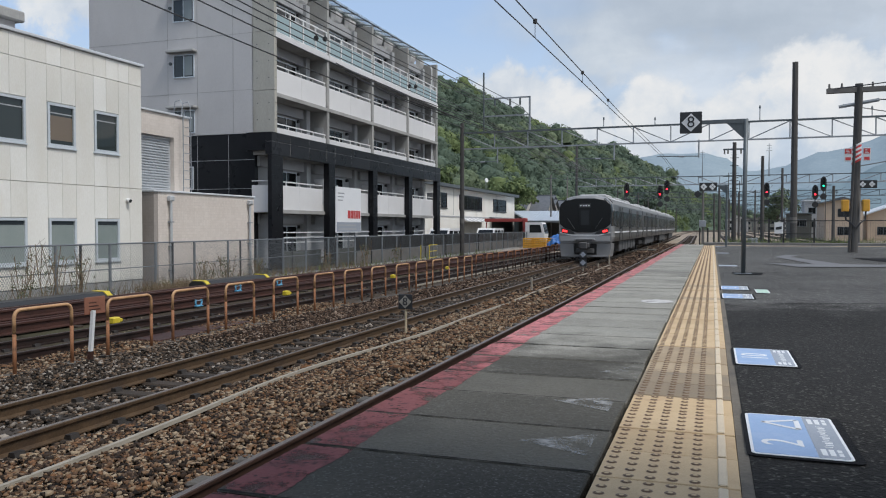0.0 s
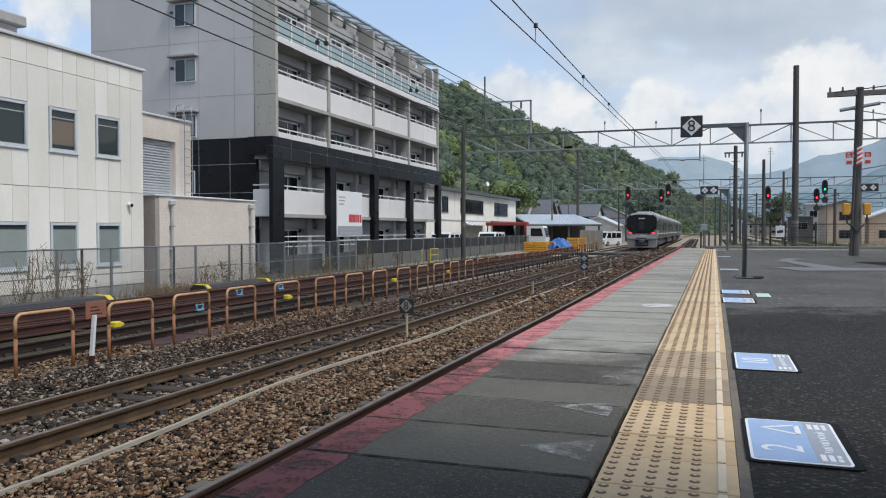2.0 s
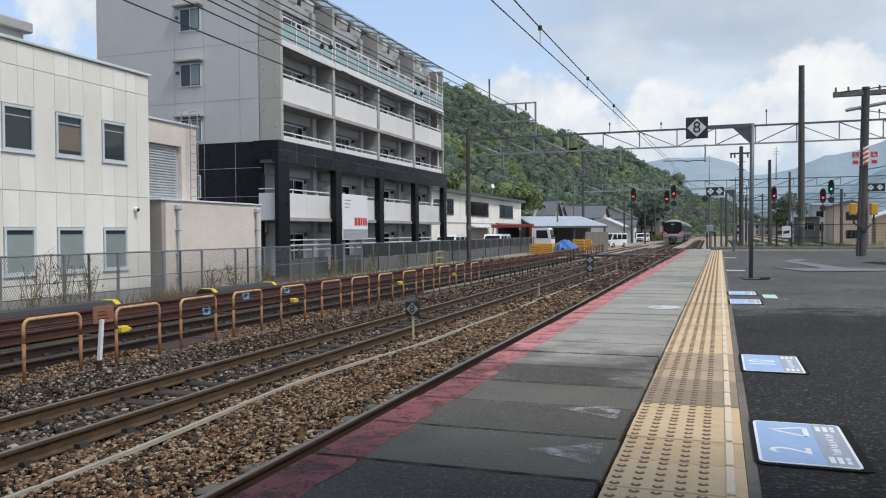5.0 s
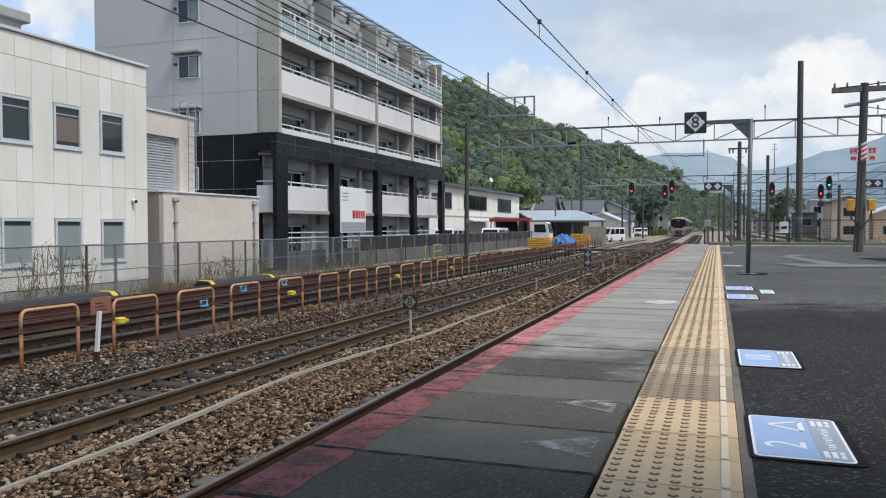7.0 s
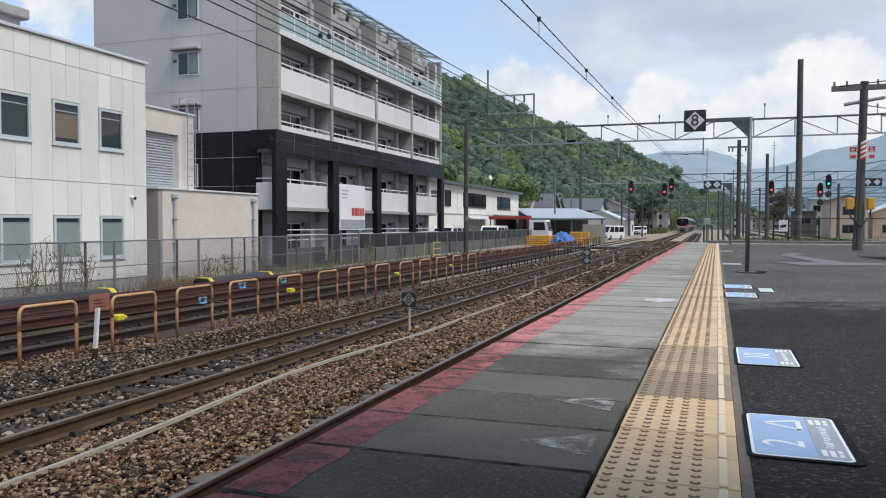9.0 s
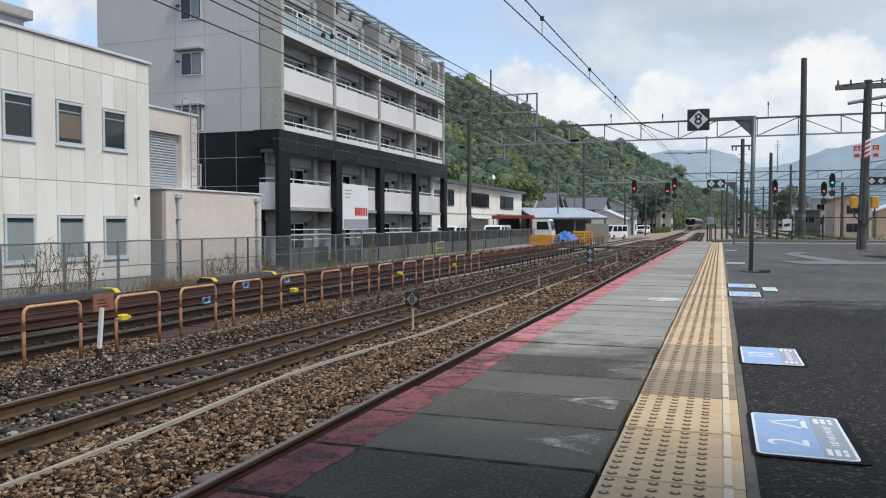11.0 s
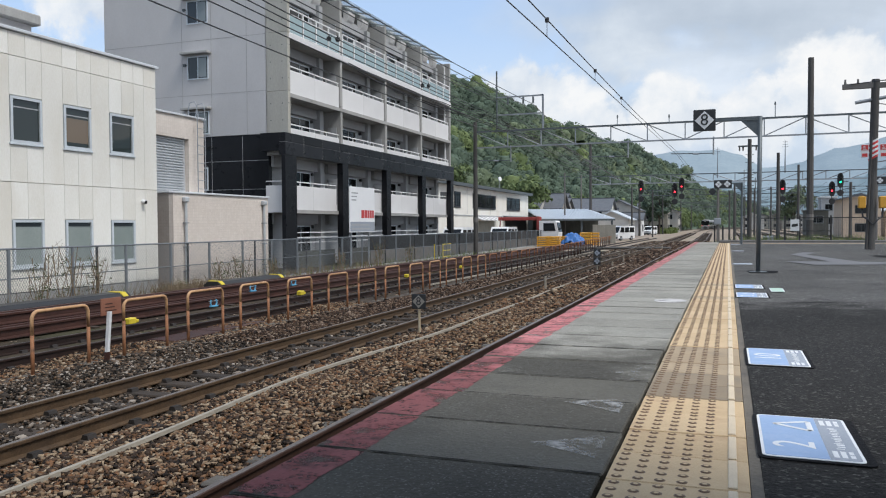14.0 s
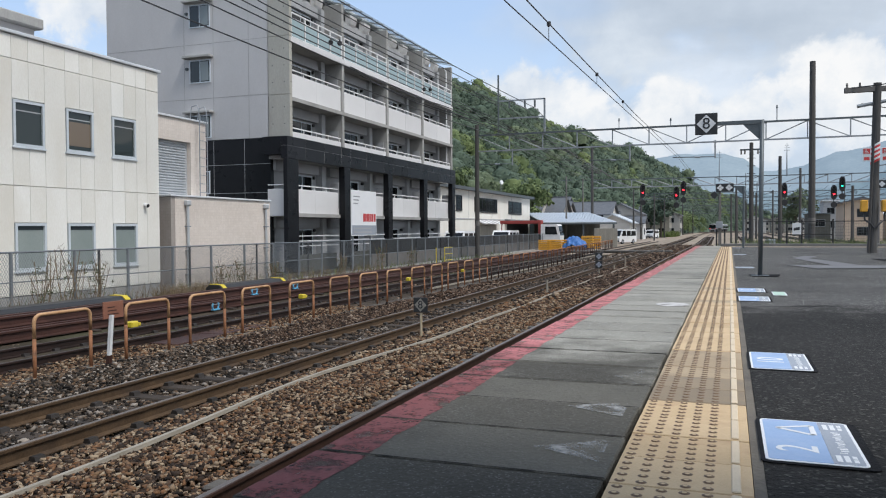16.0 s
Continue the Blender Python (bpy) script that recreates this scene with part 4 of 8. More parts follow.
def build_trackside():
    GROUND = -1.22  # laid out for a shallow bed, then set to the true depth below
    before = set(scene.objects)
    # hoop barriers along the second track
    y = 7.78
    k = 0
    first = None
    steps = (1.63, 1.54, 1.55, 1.62, 1.74, 1.64)
    while y < 78:
        if first is None:
            first = hoop(-8.56, y, 0.965, 0.875)
        elif k == 13:
            first = hoop(-8.56, y, 0.965, 0.875, 0.0, M_RUSTPIPE, M_RAILDARK, "hoop of bent steel pipe, mostly rusted dark brown")
        else:
            copy_thing(first, pose(-8.56 + 0.03 * math.sin(k * 1.7) - max(0, y - 40) * 0.06, y, GROUND, 0, 0, 0.8 * math.sin(k * 2.9)))
        y += steps[k] if k < 6 else 1.615
        k += 1
    # kerb boards in front of the hoops
    g = Geo()
    for i in range(40):
        g.soft((-8.75, 6 + i * 1.0, GROUND - 0.02), (-8.35, 6.98 + i * 1.0, GROUND + 0.035), 0.01)
    alone("walkway_slabs", g, M_SLEEPER, "row of dusty concrete slabs under the barriers", "walkway", kind="structure")
    # pale narrow cable cover snaking on the ballast
    g = Geo()
    pts = [(-4.77 - 0.22 * math.exp(-((y - 9.0) / 3.0) ** 2) - 0.03 * math.sin(y * 0.9) - 0.03 * math.sin(y * 0.31), y, GROUND + 0.075) for y in np.arange(2.0, 60.0, 0.5)]
    g.sweep([(-0.028, 0), (0.028, 0), (0.022, 0.035), (-0.022, 0.035)], pts)
    alone("cable_conduit", g, M_TROUGH, "pale narrow cable cover lying on the ballast", "cable cover")
    # low "8" marker
    t = thing("stop_marker", (-5.17, 13.0, GROUND + 0.03), "small black board with white diamond and eight on a post", "track sign", "track signs")
    part("post", Geo().tube((0, 0, 0), (0, 0, 0.50), 0.024), M_POSTCREAM, t, "weathered cream post")
    part("board", Geo().soft((-0.135, -0.03, 0.46), (0.135, -0.012, 0.73), 0.008), M_SIGNBLACK, t, "black square board")
    diamond(t, 0, -0.032, 0.595, 0.118, M_BOARDGREY)
    lettering("number", "8", 0.20, M_SIGNBLACK, t, pose(0, -0.038, 0.595, 90, 0, 0), "black eight")
    # crossed marker boards
    t = thing("stop_marker", (-5.12, 33.0, GROUND + 0.03), "two small black boards with crossed diamonds on a short post", "track sign", "track signs")
    part("post", Geo().tube((0, 0, 0), (0, 0, 0.35), 0.03), M_TROUGH, t)
    for z in (0.28, 0.62):
        part("board", Geo().soft((-0.15, -0.04, z), (0.15, -0.01, z + 0.32), 0.01), M_SIGNBLACK, t)
        crossed(t, 0, -0.043, z + 0.16, 0.13, M_SIGNGREY)
    for x, y, h in ((-5.1, 23.0, 0.42), (-4.9, 40.0, 0.55), (-4.9, 36.0, 0.3), (-4.7, 62.0, 0.5), (-4.7, 75.0, 0.5)):
        g = Geo().tube((0, 0, 0), (0, 0, h), 0.035, n=8)
        alone("marker_post", g, M_TROUGH, "short weathered marker post in the ballast", "post", "marker posts", at=(x, y, GROUND + 0.03))
    # brown board on a white stake
    t = thing("notice_board", (-8.42, 8.98, GROUND), "brown faded notice board on a white stake", "sign")
    part("stake", Geo().prism([(-0.055, 0.17), (-0.005, 0.17), (0.05, 0.76), (0.0, 0.76)], -0.024, 0.024, "y"), M_WHITE, t, "leaning white wooden stake")
    part("stake_foot", Geo().prism([(-0.075, 0), (-0.017, 0), (-0.002, 0.172), (-0.058, 0.172)], -0.028, 0.028, "y"), M_RUSTRED, t, "brown weathered foot of the stake")
    part("board", Geo().soft((-0.05, -0.10, 0.70), (-0.03, 0.30, 0.95), 0.004), M_BROWNBOARD, t, "brown board")
    g = Geo()
    for k in range(3):
        g.box((-0.029, -0.02, 0.76 + 0.05 * k), (-0.027, 0.20 - 0.04 * k, 0.775 + 0.05 * k))
    part("writing_bars", g, M_RUSTRED, t, "faint dark writing bars")["kind"] = "stuff"
    # long rails stacked for renewal
    for i, (x, z, y1, label) in enumerate(((-11.86, 0.0, 74, "long rust-red new rail lying at the edge of a stack"), (-12.14, 0.0, 72, "long rust-red rail in a stack"), (-12.42, 0.0, 70, "long rust-red rail in a stack"), (-12.70, 0.0, 48, "long rust-red rail in a stack"), (-12.28, 0.205, 71, "long rust-red rail on top of a stack"), (-12.56, 0.205, 46, "long rust-red rail on top of a stack"))):
        g = Geo()
        g.sweep([(a * 1.5, h * 1.28) for a, h in RAIL], [(x, 2, GROUND + 0.04 + z), (x - 0.05, 25, GROUND + 0.04 + z), (x - 0.1, y1, GROUND + 0.04 + z)])
        alone("spare_rail", g, M_RUSTRED, label, "rail", "stacked spare rails")
    y = 3.0
    while y < 60:
        alone("rail_packing", Geo().soft((-12.95, y, GROUND - 0.01), (-11.6, y + 0.15, GROUND + 0.042), 0.01), M_SLEEPER, "dark timber packing under stacked rails", "timber", "rail packing timbers")
        y += 4.5
    # black sheeted bundle with yellow straps
    for y, le in ((10.2, 5.2), (19.4, 3.4)):
        t = thing("sheeted_bundle", (-13.45, y * 0.94, GROUND + 0.20), "bundle of material under black sheeting with yellow ends", "bundle", "sheeted bundles")
        for e in (0.4, le - 0.6):
            part("bearer", Geo().soft((-0.34, e, -0.22), (0.34, e + 0.2, -0.002), 0.01), M_SLEEPER, t, "dark timber bearer")
        part("sheet", Geo().prism([(-0.28, 0), (0.28, 0), (0.26, 0.18), (0.16, 0.26), (-0.16, 0.27), (-0.27, 0.17)], 0, le), M_BLACK, t, "creased black sheet")
        for e in (0.05, le - 0.25):
            part("strap", Geo().prism([(-0.295, 0), (0.295, 0), (0.275, 0.19), (0.17, 0.275), (-0.17, 0.285), (-0.285, 0.18)], e, e + 0.16), M_YELLOW, t, "yellow guard")
    for x, y, m, lab in ((-11.35, 12.7, M_YELLOW, "yellow rail clamp lying by the rails"), (-11.45, 19.6, M_YELLOW, "yellow rail clamp lying by the rails"), (-11.5, 27.6, M_YELLOW, "yellow rail clamp lying by the rails"), (-11.5, 34.1, M_YELLOW, "yellow rail clamp lying by the rails")):
        t = thing("rail_clamp", (x, y, GROUND + 0.02), lab, "tool", "rail tools")
        part("body", Geo().soft((-0.08, -0.1, 0), (0.08, 0.1, 0.13), 0.02), m, t)
        part("jaw", Geo().soft((-0.06, 0.10, 0.02), (0.06, 0.19, 0.09), 0.015), m, t)
    for x, y, z in ((-11.66, 15.75, 0.02), (-12.05, 18.0, 0.20), (-12.1, 20.2, 0.20)):
        t = thing("rail_jack", (x, y, GROUND + 0.03 + z), "light blue rail jack clamped on the stacked rails", "tool", "rail tools")
        part("base", Geo().soft((-0.06, -0.02, 0), (0.06, 0.34, 0.05), 0.012), M_JACK, t)
        for yy, lean in ((0.03, -0.05), (0.27, 0.05)):
            part("jaw", Geo().pipe([(0, yy, 0.03), (0, yy + lean, 0.13), (0, yy + lean * 0.4, 0.24)], 0.030, 6), M_JACK, t)
        part("screw", Geo().tube((0, -0.1, 0.20), (0, 0.40, 0.20), 0.014, n=6), M_STEEL, t, "steel screw")
        t.scale = (0.72, 0.72, 0.72)
    g = Geo()
    pts = [(-9.2 - 0.02 * math.sin(y * 0.8), y, GROUND + 0.06) for y in np.arange(24.0, 62.0, 1.0)]
    g.sweep([(-0.03, -0.05), (0.03, -0.05), (0.025, 0.0), (-0.025, 0.0)], pts)
    alone("cable_trunking", g, M_TROUGH, "pale narrow cable trunking along the siding rail", "cable cover")
    part_plate = Geo().soft((-9.38, 10.9, GROUND + 0.01), (-8.80, 12.2, GROUND + 0.05), 0.01).soft((-9.40, 12.22, GROUND + 0.01), (-8.82, 13.7, GROUND + 0.055), 0.01)
    alone("cover_plate", part_plate, M_RUSTRED, "rust-brown steel cover plate on the ground", "plate")
    eye = Vector((0, 0, 0.74))
    for ob in [o for o in scene.objects if o not in before and o.parent is None]:
        ob.location = eye + (ob.location - eye) * 1.047
        ob.scale = ob.scale * 1.047


def diamond(t, x, y, z, r, mat=None):
    part("diamond", Geo().prism([(x - r, z), (x, z - r), (x + r, z), (x, z + r)], y - 0.003, y, "y"), mat or M_SIGNWHITE, t, "white diamond")


def crossed(t, x, y, z, r, mat=None):
    """A white diamond crossed through in black, as four small diamonds."""
    h = r * 0.455
    for dx, dz in ((-0.5, 0), (0.5, 0), (0, -0.5), (0, 0.5)):
        part("diamond", Geo().prism([(x + dx * r - h, z + dz * r), (x + dx * r, z + dz * r - h), (x + dx * r + h, z + dz * r), (x + dx * r, z + dz * r + h)], y - 0.003, y, "y"), mat or M_SIGNWHITE, t)


# ---------- buildings beside the line ----------
def window_x(parent, x, y0, y1, z0, z1, frame_mat, glass, name="window", bars=(0.5,), proud=0.06, sill=True):
    """A window in a wall that faces +x: frame, panes and sill."""
    t = 0.07
    g = Geo()
    for a, b in (((y0, z0), (y1, z0 + t)), ((y0, z1 - t), (y1, z1)), ((y0, z0 + t), (y0 + t, z1 - t)), ((y1 - t, z0 + t), (y1, z1 - t))):
        g.box((x - 0.03, a[0], a[1]), (x + proud, b[0], b[1]))
    w = part(name, g, frame_mat, parent, "metal window frame")
    edges = [y0 + t] + [y0 + t + f * (y1 - y0 - 2 * t) for f in bars] + [y1 - t]
    for i, (a, b) in enumerate(zip(edges, edges[1:])):
        part("pane", Geo().box((x - 0.02, a, z0 + t), (x + 0.012 + 0.004 * i, b, z1 - t)), glass, w, "dark reflecting pane")
    for f in bars:
        c = y0 + t + f * (y1 - y0 - 2 * t)
        part("mullion", Geo().box((x - 0.02, c - 0.02, z0 + t), (x + 0.035, c + 0.02, z1 - t)), frame_mat, w)
    if sill:
        part("sill", Geo().soft((x, y0 - 0.05, z0 - 0.06), (x + 0.085, y1 + 0.03, z0 - 0.004), 0.01), frame_mat, w)
    return w


def window_y(parent, y, x0, x1, z0, z1, frame_mat, glass, bars=(0.5,), name="window"):
    """A window in a wall that faces -y."""
    t = 0.05
    g = Geo()
    for a, b in (((x0, z0), (x1, z0 + t)), ((x0, z1 - t), (x1, z1)), ((x0, z0 + t), (x0 + t, z1 - t)), ((x1 - t, z0 + t), (x1, z1 - t))):
        g.box((a[0], y - 0.05, a[1]), (b[0], y + 0.03, b[1]))
    w = part(name, g, frame_mat, parent, "metal window frame")
    edges = [x0 + t] + [x0 + t + f * (x1 - x0 - 2 * t) for f in bars] + [x1 - t]
    for i, (a, b) in enumerate(zip(edges, edges[1:])):
        part("pane", Geo().box((a, y - 0.012 - 0.004 * i, z0 + t), (b, y + 0.02, z1 - t)), glass, w)
    for f in bars:
        c = x0 + t + f * (x1 - x0 - 2 * t)
        part("mullion", Geo().box((c - 0.02, y - 0.035, z0 + t), (c + 0.02, y + 0.02, z1 - t)), frame_mat, w)
    return w


def build_cream_office():
    b = thing("office_building", (-17, 0, GROUND), "two-storey cream panelled office building behind the fence", "building")
    o = -GROUND
    top = 5.8 + o
    part("wall", Geo().box((-12, -6, 0), (-0.06, 20.30, top - 0.05)), M_CREAM, b, "cream wall")
    part("plinth", Geo().box((-0.06, -6, 0), (-0.02, 20.30, 0.42)), M_CONCRETE, b, "grey concrete plinth")
    part("coping", Geo().soft((-12.1, -6, top - 0.05), (0.06, 20.40, top + 0.04), 0.015), M_COPING, b, "pale metal coping")
    rows = ((0.424, 1.93 + o), (1.936 + o, 5.13 + o), (5.136 + o, top - 0.06))
    wins = [(15.03 - 1.695 * k, 16.0 - 1.695 * k) for k in range(-2, 9)]
    wins = [(a - 0.105, c - 0.105) for a, c in wins if c < 20]
    seams = []
    for a, c in wins:
        seams += [a - 0.02, (a + c) / 2, c + 0.02]
    seams = sorted(seams + [19.75, 20.30, -6])
    for zi, (z0, z1) in enumerate(rows):
        for y0, y1 in zip(seams, seams[1:]):
            mid = (y0 + y1) / 2
            inwin = any(a - 0.05 < mid < c + 0.05 for a, c in wins)
            spans = [(z0, z1)]
            if inwin and zi == 0:
                spans = [(z0, -0.24 + o), (0.99 + o, z1)]
            if inwin and zi == 1:
                spans = [(z0, 2.92 + o), (4.14 + o, z1)]
            for s0, s1 in spans:
                if y1 - y0 > 0.05:
                    part("wall_panel", Geo().soft((-0.058, y0 + 0.004, s0 + 0.005), (0.0, y1 - 0.004, s1 - 0.005), 0.003), M_CREAM, b)
    for a, c in wins:
        window_x(b, -0.04, a, c, 2.94 + o, 4.12 + o, M_ALU, M_OFFICEGLASS, bars=())
        window_x(b, -0.04, a, c, -0.25 + o, 0.98 + o, M_ALU, M_FROSTPANE, bars=())
        part("blind", Geo().box((-0.03, a + 0.08, 0.80 + o), (-0.020, c - 0.08, 0.90 + o)), M_CURTAIN, b, "dark gap above the frosted film")
        # a beige reflection in this one window, painted as a flat tan sheet
        if 16 < a < 18:
            part("blind", Geo().box((-0.03, a + 0.08, 3.12 + o), (-0.024, c - 0.08, 3.78 + o)), M_TANREFLECTION, b, "tan reflection painted on the pane")
        part("blind_edge", Geo().box((-0.03, a + 0.08, 3.84 + o), (-0.0235, c - 0.08, 3.87 + o)), M_INNER, b, "thin pale streak across the upper pane")
    lamp = part("wall_lamp", Geo().tube((0, 19.62, 1.58 + o), (0.13, 19.62, 1.54 + o), 0.055, 0.07, n=12), M_WHITE, b, "white round wall lamp")
    part("lens", Geo().tube((0.12, 19.62, 1.542 + o), (0.145, 19.62, 1.535 + o), 0.055, n=12), M_BLACK, lamp, "dark lens")
    # upper-left rooftop corner of a further block
    t = thing("rooftop_box", (-24.6, 20.6, top + GROUND), "grey rooftop plant box with an overhanging top", "roof structure")
    part("body", Geo().box((-3, -3, -1), (0.0, 2, 2.55)), M_GREYWALL, t)
    part("ledge", Geo().soft((-3.2, -3.2, 2.552), (0.3, 2.2, 2.95), 0.05), M_CONCRETE, t)


def build_tile_annex():
    o = -GROUND
    b = thing("tiled_annex", (-16.9, 20.5, GROUND), "low beige tiled annex with drainpipes and a grey roller shutter behind", "building")
    top = 1.87 + o
    part("front_wall", Geo().box((-0.25, 0.42, 0), (0, 6.0, top)), M_BEIGE, b, "beige tiled wall")
    part("side_wall", Geo().box((-6, 0.22, 0), (0.0, 0.415, top)), M_BEIGEDARK, b, "beige tiled end wall in a darker shaded tone")
    part("coping", Geo().soft((-6, 0.18, top + 0.002), (0.05, 6.06, top + 0.07), 0.015), M_COPING, b, "pale coping")
    g = Geo()
    z = 0.1
    while z < top - 0.02:
        g.box((0.0, 0.42, z), (0.004, 6.0, z + 0.055))
        z += 0.07
    part("tiling", g, M_BEIGE, b)["kind"] = "stuff"
    for y in (0.95, 5.6):
        p = part("drainpipe", Geo().tube((0.09, y, 0), (0.09, y, top - 0.25), 0.045), M_SHUTTER, b, "grey drainpipe")
        part("hopper", Geo().soft((0.0, y - 0.11, top - 0.28), (0.17, y + 0.11, top - 0.10), 0.03), M_SHUTTER, p)
        for z in (0.6, 1.4, 2.2):
            part("bracket", Geo().box((0, y - 0.075, z), (0.155, y + 0.075, z + 0.035)), M_STEEL, p)
    u = thing("upper_annex", (-17.5, 20.9, GROUND), "beige upper block with a grey roller shutter and a roof ladder", "building")
    t2 = 4.55 + o
    part("wall", Geo().box((-5, 1.62, 0), (0, 2.45, t2)), M_BEIGE, u, "beige tiled wall")
    part("lintel", Geo().box((-5, -0.6, 3.80 + o), (0, 1.618, t2)), M_BEIGE, u, "beige tiled lintel")
    part("coping", Geo().soft((-5, -0.6, t2 + 0.002), (0.06, 2.52, t2 + 0.07), 0.01), M_COPING, u)
    sh = part("shutter", Geo().box((-0.4, -0.6, 0), (-0.16, 1.618, 3.798 + o)), M_SHUTTER, u, "grey roller shutter")
    g = Geo()
    z = 1.9 + o
    while z < 3.75 + o:
        g.prism([(-0.16, z), (-0.12, z + 0.025), (-0.12, z + 0.055), (-0.16, z + 0.08)], 0.14, 1.50, "y")
        z += 0.09
    part("shutter_slats", g, M_SHUTTER, sh)["kind"] = "stuff"
    lad = thing("roof_ladder", (-17.4, 22.75, GROUND), "steel roof ladder with curved hand rails over the parapet", "ladder")
    for s in (0, 0.42):
        part("rail", Geo().pipe([(0.1, s, 1.9 + o), (0.1, s, 4.6 + o), (0.08, s, 4.95 + o), (0.0, s, 5.12 + o), (-0.22, s, 5.08 + o), (-0.3, s, 4.62 + o)], 0.018, 6), M_STEEL, lad)
    z = 2.1
    while z < 4.7:
        part("rung", Geo().tube((0.1, 0, z + o), (0.1, 0.42, z + o), 0.012, n=6), M_STEEL, lad)
        z += 0.3


def build_apartments():
    o = -GROUND
    X, Y0, Y1 = -19.8, 32.9, 56.5
    bays = [32.9, 38.55, 44.5, 50.45, 56.5]
    fl = [-1.2 + o, 1.6 + o, 4.4 + o, 7.2 + o, 10.0 + o]
    top = 13.15 + o
    b = thing("apartment_building", (X, 0, GROUND), "five-storey grey apartment building with white balconies and black base", "building")
    ix = -1.2  # the wall behind the balconies
    part("side_wall", Geo().box((-11, Y0, 5.28 + o), (-1.18, Y0 + 0.3, top + 0.35)), M_GREYWALL, b, "light grey tiled end wall")
    part("side_base", Geo().box((-11, Y0 + 0.02, 0), (-1.12, Y0 + 0.3, 5.26 + o)), M_BLACKTILE, b, "black tiled end wall")
    part("core", Geo().box((-11, Y0 + 0.31, 0), (ix, Y1, top - 0.3)), M_INNER, b, "pale grey rendered wall behind the balconies")
    part("roof_edge", Geo().soft((-11.1, Y0 - 0.04, top + 0.352), (-1.1, Y1 + 0.1, top + 0.45), 0.02), M_COPING, b)
    for z in (7.36 + o, 10.08 + o):
        part("joint", Geo().box((-11, Y0 - 0.006, z), (-1.2, Y0 + 0.002, z + 0.025)), M_CONCRETE, b)
    g = Geo()
    for z in (1.2, 2.6, 4.0):
        g.box((-11, Y0 + 0.012, z + o), (-1.13, Y0 + 0.021, z + 0.02 + o))
    for x in (-2.6, -4.4, -6.4, -8.4):
        g.box((x, Y0 + 0.0135, 0), (x + 0.018, Y0 + 0.021, 5.26 + o))
    part("tile_joints", g, M_INNER, b, "pale joints between black tiles")
    for x in (-2.3, -4.35, -6.1):
        part("joint", Geo().box((x, Y0 - 0.007, 5.3 + o), (x + 0.02, Y0 + 0.002, top + 0.3)), M_CONCRETE, b)
    for k, z0 in enumerate((5.40, 8.16, 10.92)):
        w = window_y(b, Y0, -5.75, -4.5, z0 + o, z0 + 1.15 + o, M_ALU, M_CURTAIN)
        part("blind", Geo().box((-5.08, Y0 - 0.052, z0 + 0.1 + o), (-4.6, Y0 - 0.042, z0 + 1.05 + o)), M_BLIND, w, "pale drawn blind")
        part("hood", Geo().soft((-6.0, Y0 - 0.35, z0 + 1.22 + o), (-4.35, Y0 + 0.02, z0 + 1.34 + o), 0.02), M_CONCRETE, w, "projecting hood")
        part("vent_cap", Geo().tube((-5.9, Y0 + 0.01, z0 + 0.75 + o), (-5.9, Y0 - 0.10, z0 + 0.72 + o), 0.08), M_DARKSTEEL, b, "round vent cap")
    for z0 in (0.4, 2.6):
        w = window_y(b, Y0 + 0.02, -5.62, -4.62, z0 + o, z0 + 1.15 + o, M_ALU, M_CURTAIN)
    # slabs
    for k, z in enumerate(fl[2:], 2):
        part("balcony_slab", Geo().box((ix + 0.002, Y0 + 0.005, z - 0.18), (-0.01 if k > 2 else -0.26, Y1, z)), M_CONCRETE, b, "concrete balcony slab")
    part("balcony_slab", Geo().box((ix + 0.002, Y0 - 0.2, fl[1] - 0.18), (-0.18, Y1, fl[1])), M_CONCRETE, b)
    # fins between the bays
    for i, y in enumerate(bays):
        t = 0.24
        y0 = y if i == 0 else (y - t / 2 if i < 4 else y - t)
        zs = [5.27 + o, 7.3 + o, 10.1 + o, top - 0.1]
        for a, c in zip(zs, zs[1:]):
            part("fin", Geo().soft((ix - 0.02, y0, a + 0.006), (0.0 if i in (0,) else -0.05, y0 + t, c - 0.006), 0.012), M_CORNER if i == 0 else M_CONCRETE, b, "fair-faced concrete fin wall")
        if i == 0:
            for zz in (5.9, 6.7, 7.9, 8.7, 9.5, 10.7, 11.5, 12.3):
                for yy in (0.06, 0.18):
                    part("form_hole", Geo().tube((0.001, y0 + yy, zz + o), (0.004, y0 + yy, zz + o), 0.022, n=8), M_DARKSTEEL, b)
                for xx in (-0.95, -0.3):
                    part("form_hole", Geo().tube((xx, y0 - 0.004, zz + o), (xx, y0 - 0.001, zz + o), 0.03, n=8), M_DARKSTEEL, b)
    # black base: band and pillars
    seg = [32.45, 34.2, 36.1, 38.0, 39.1, 41.1, 43.6, 45.0, 47.2, 49.9, 51.0, 53.0, 55.6, 56.75]
    for a, c in zip(seg, seg[1:]):
        for z0, z1 in ((4.20 + o, 4.80 + o), (4.812 + o, 5.25 + o)):
            part("band_panel", Geo().soft((-0.25, a + 0.011, z0), (0.10, c - 0.011, z1), 0.004), M_BLACKTILE, b)
    part("band_backing", Geo().box((-0.24, 32.47, 4.21 + o), (0.092, 56.73, 5.24 + o)), M_CONCRETE, b, "pale joints")
    part("band_return", Geo().box((-1.29, 32.46, 4.40 + o), (-0.252, 32.88, 5.25 + o)), M_BLACKTILE, b)
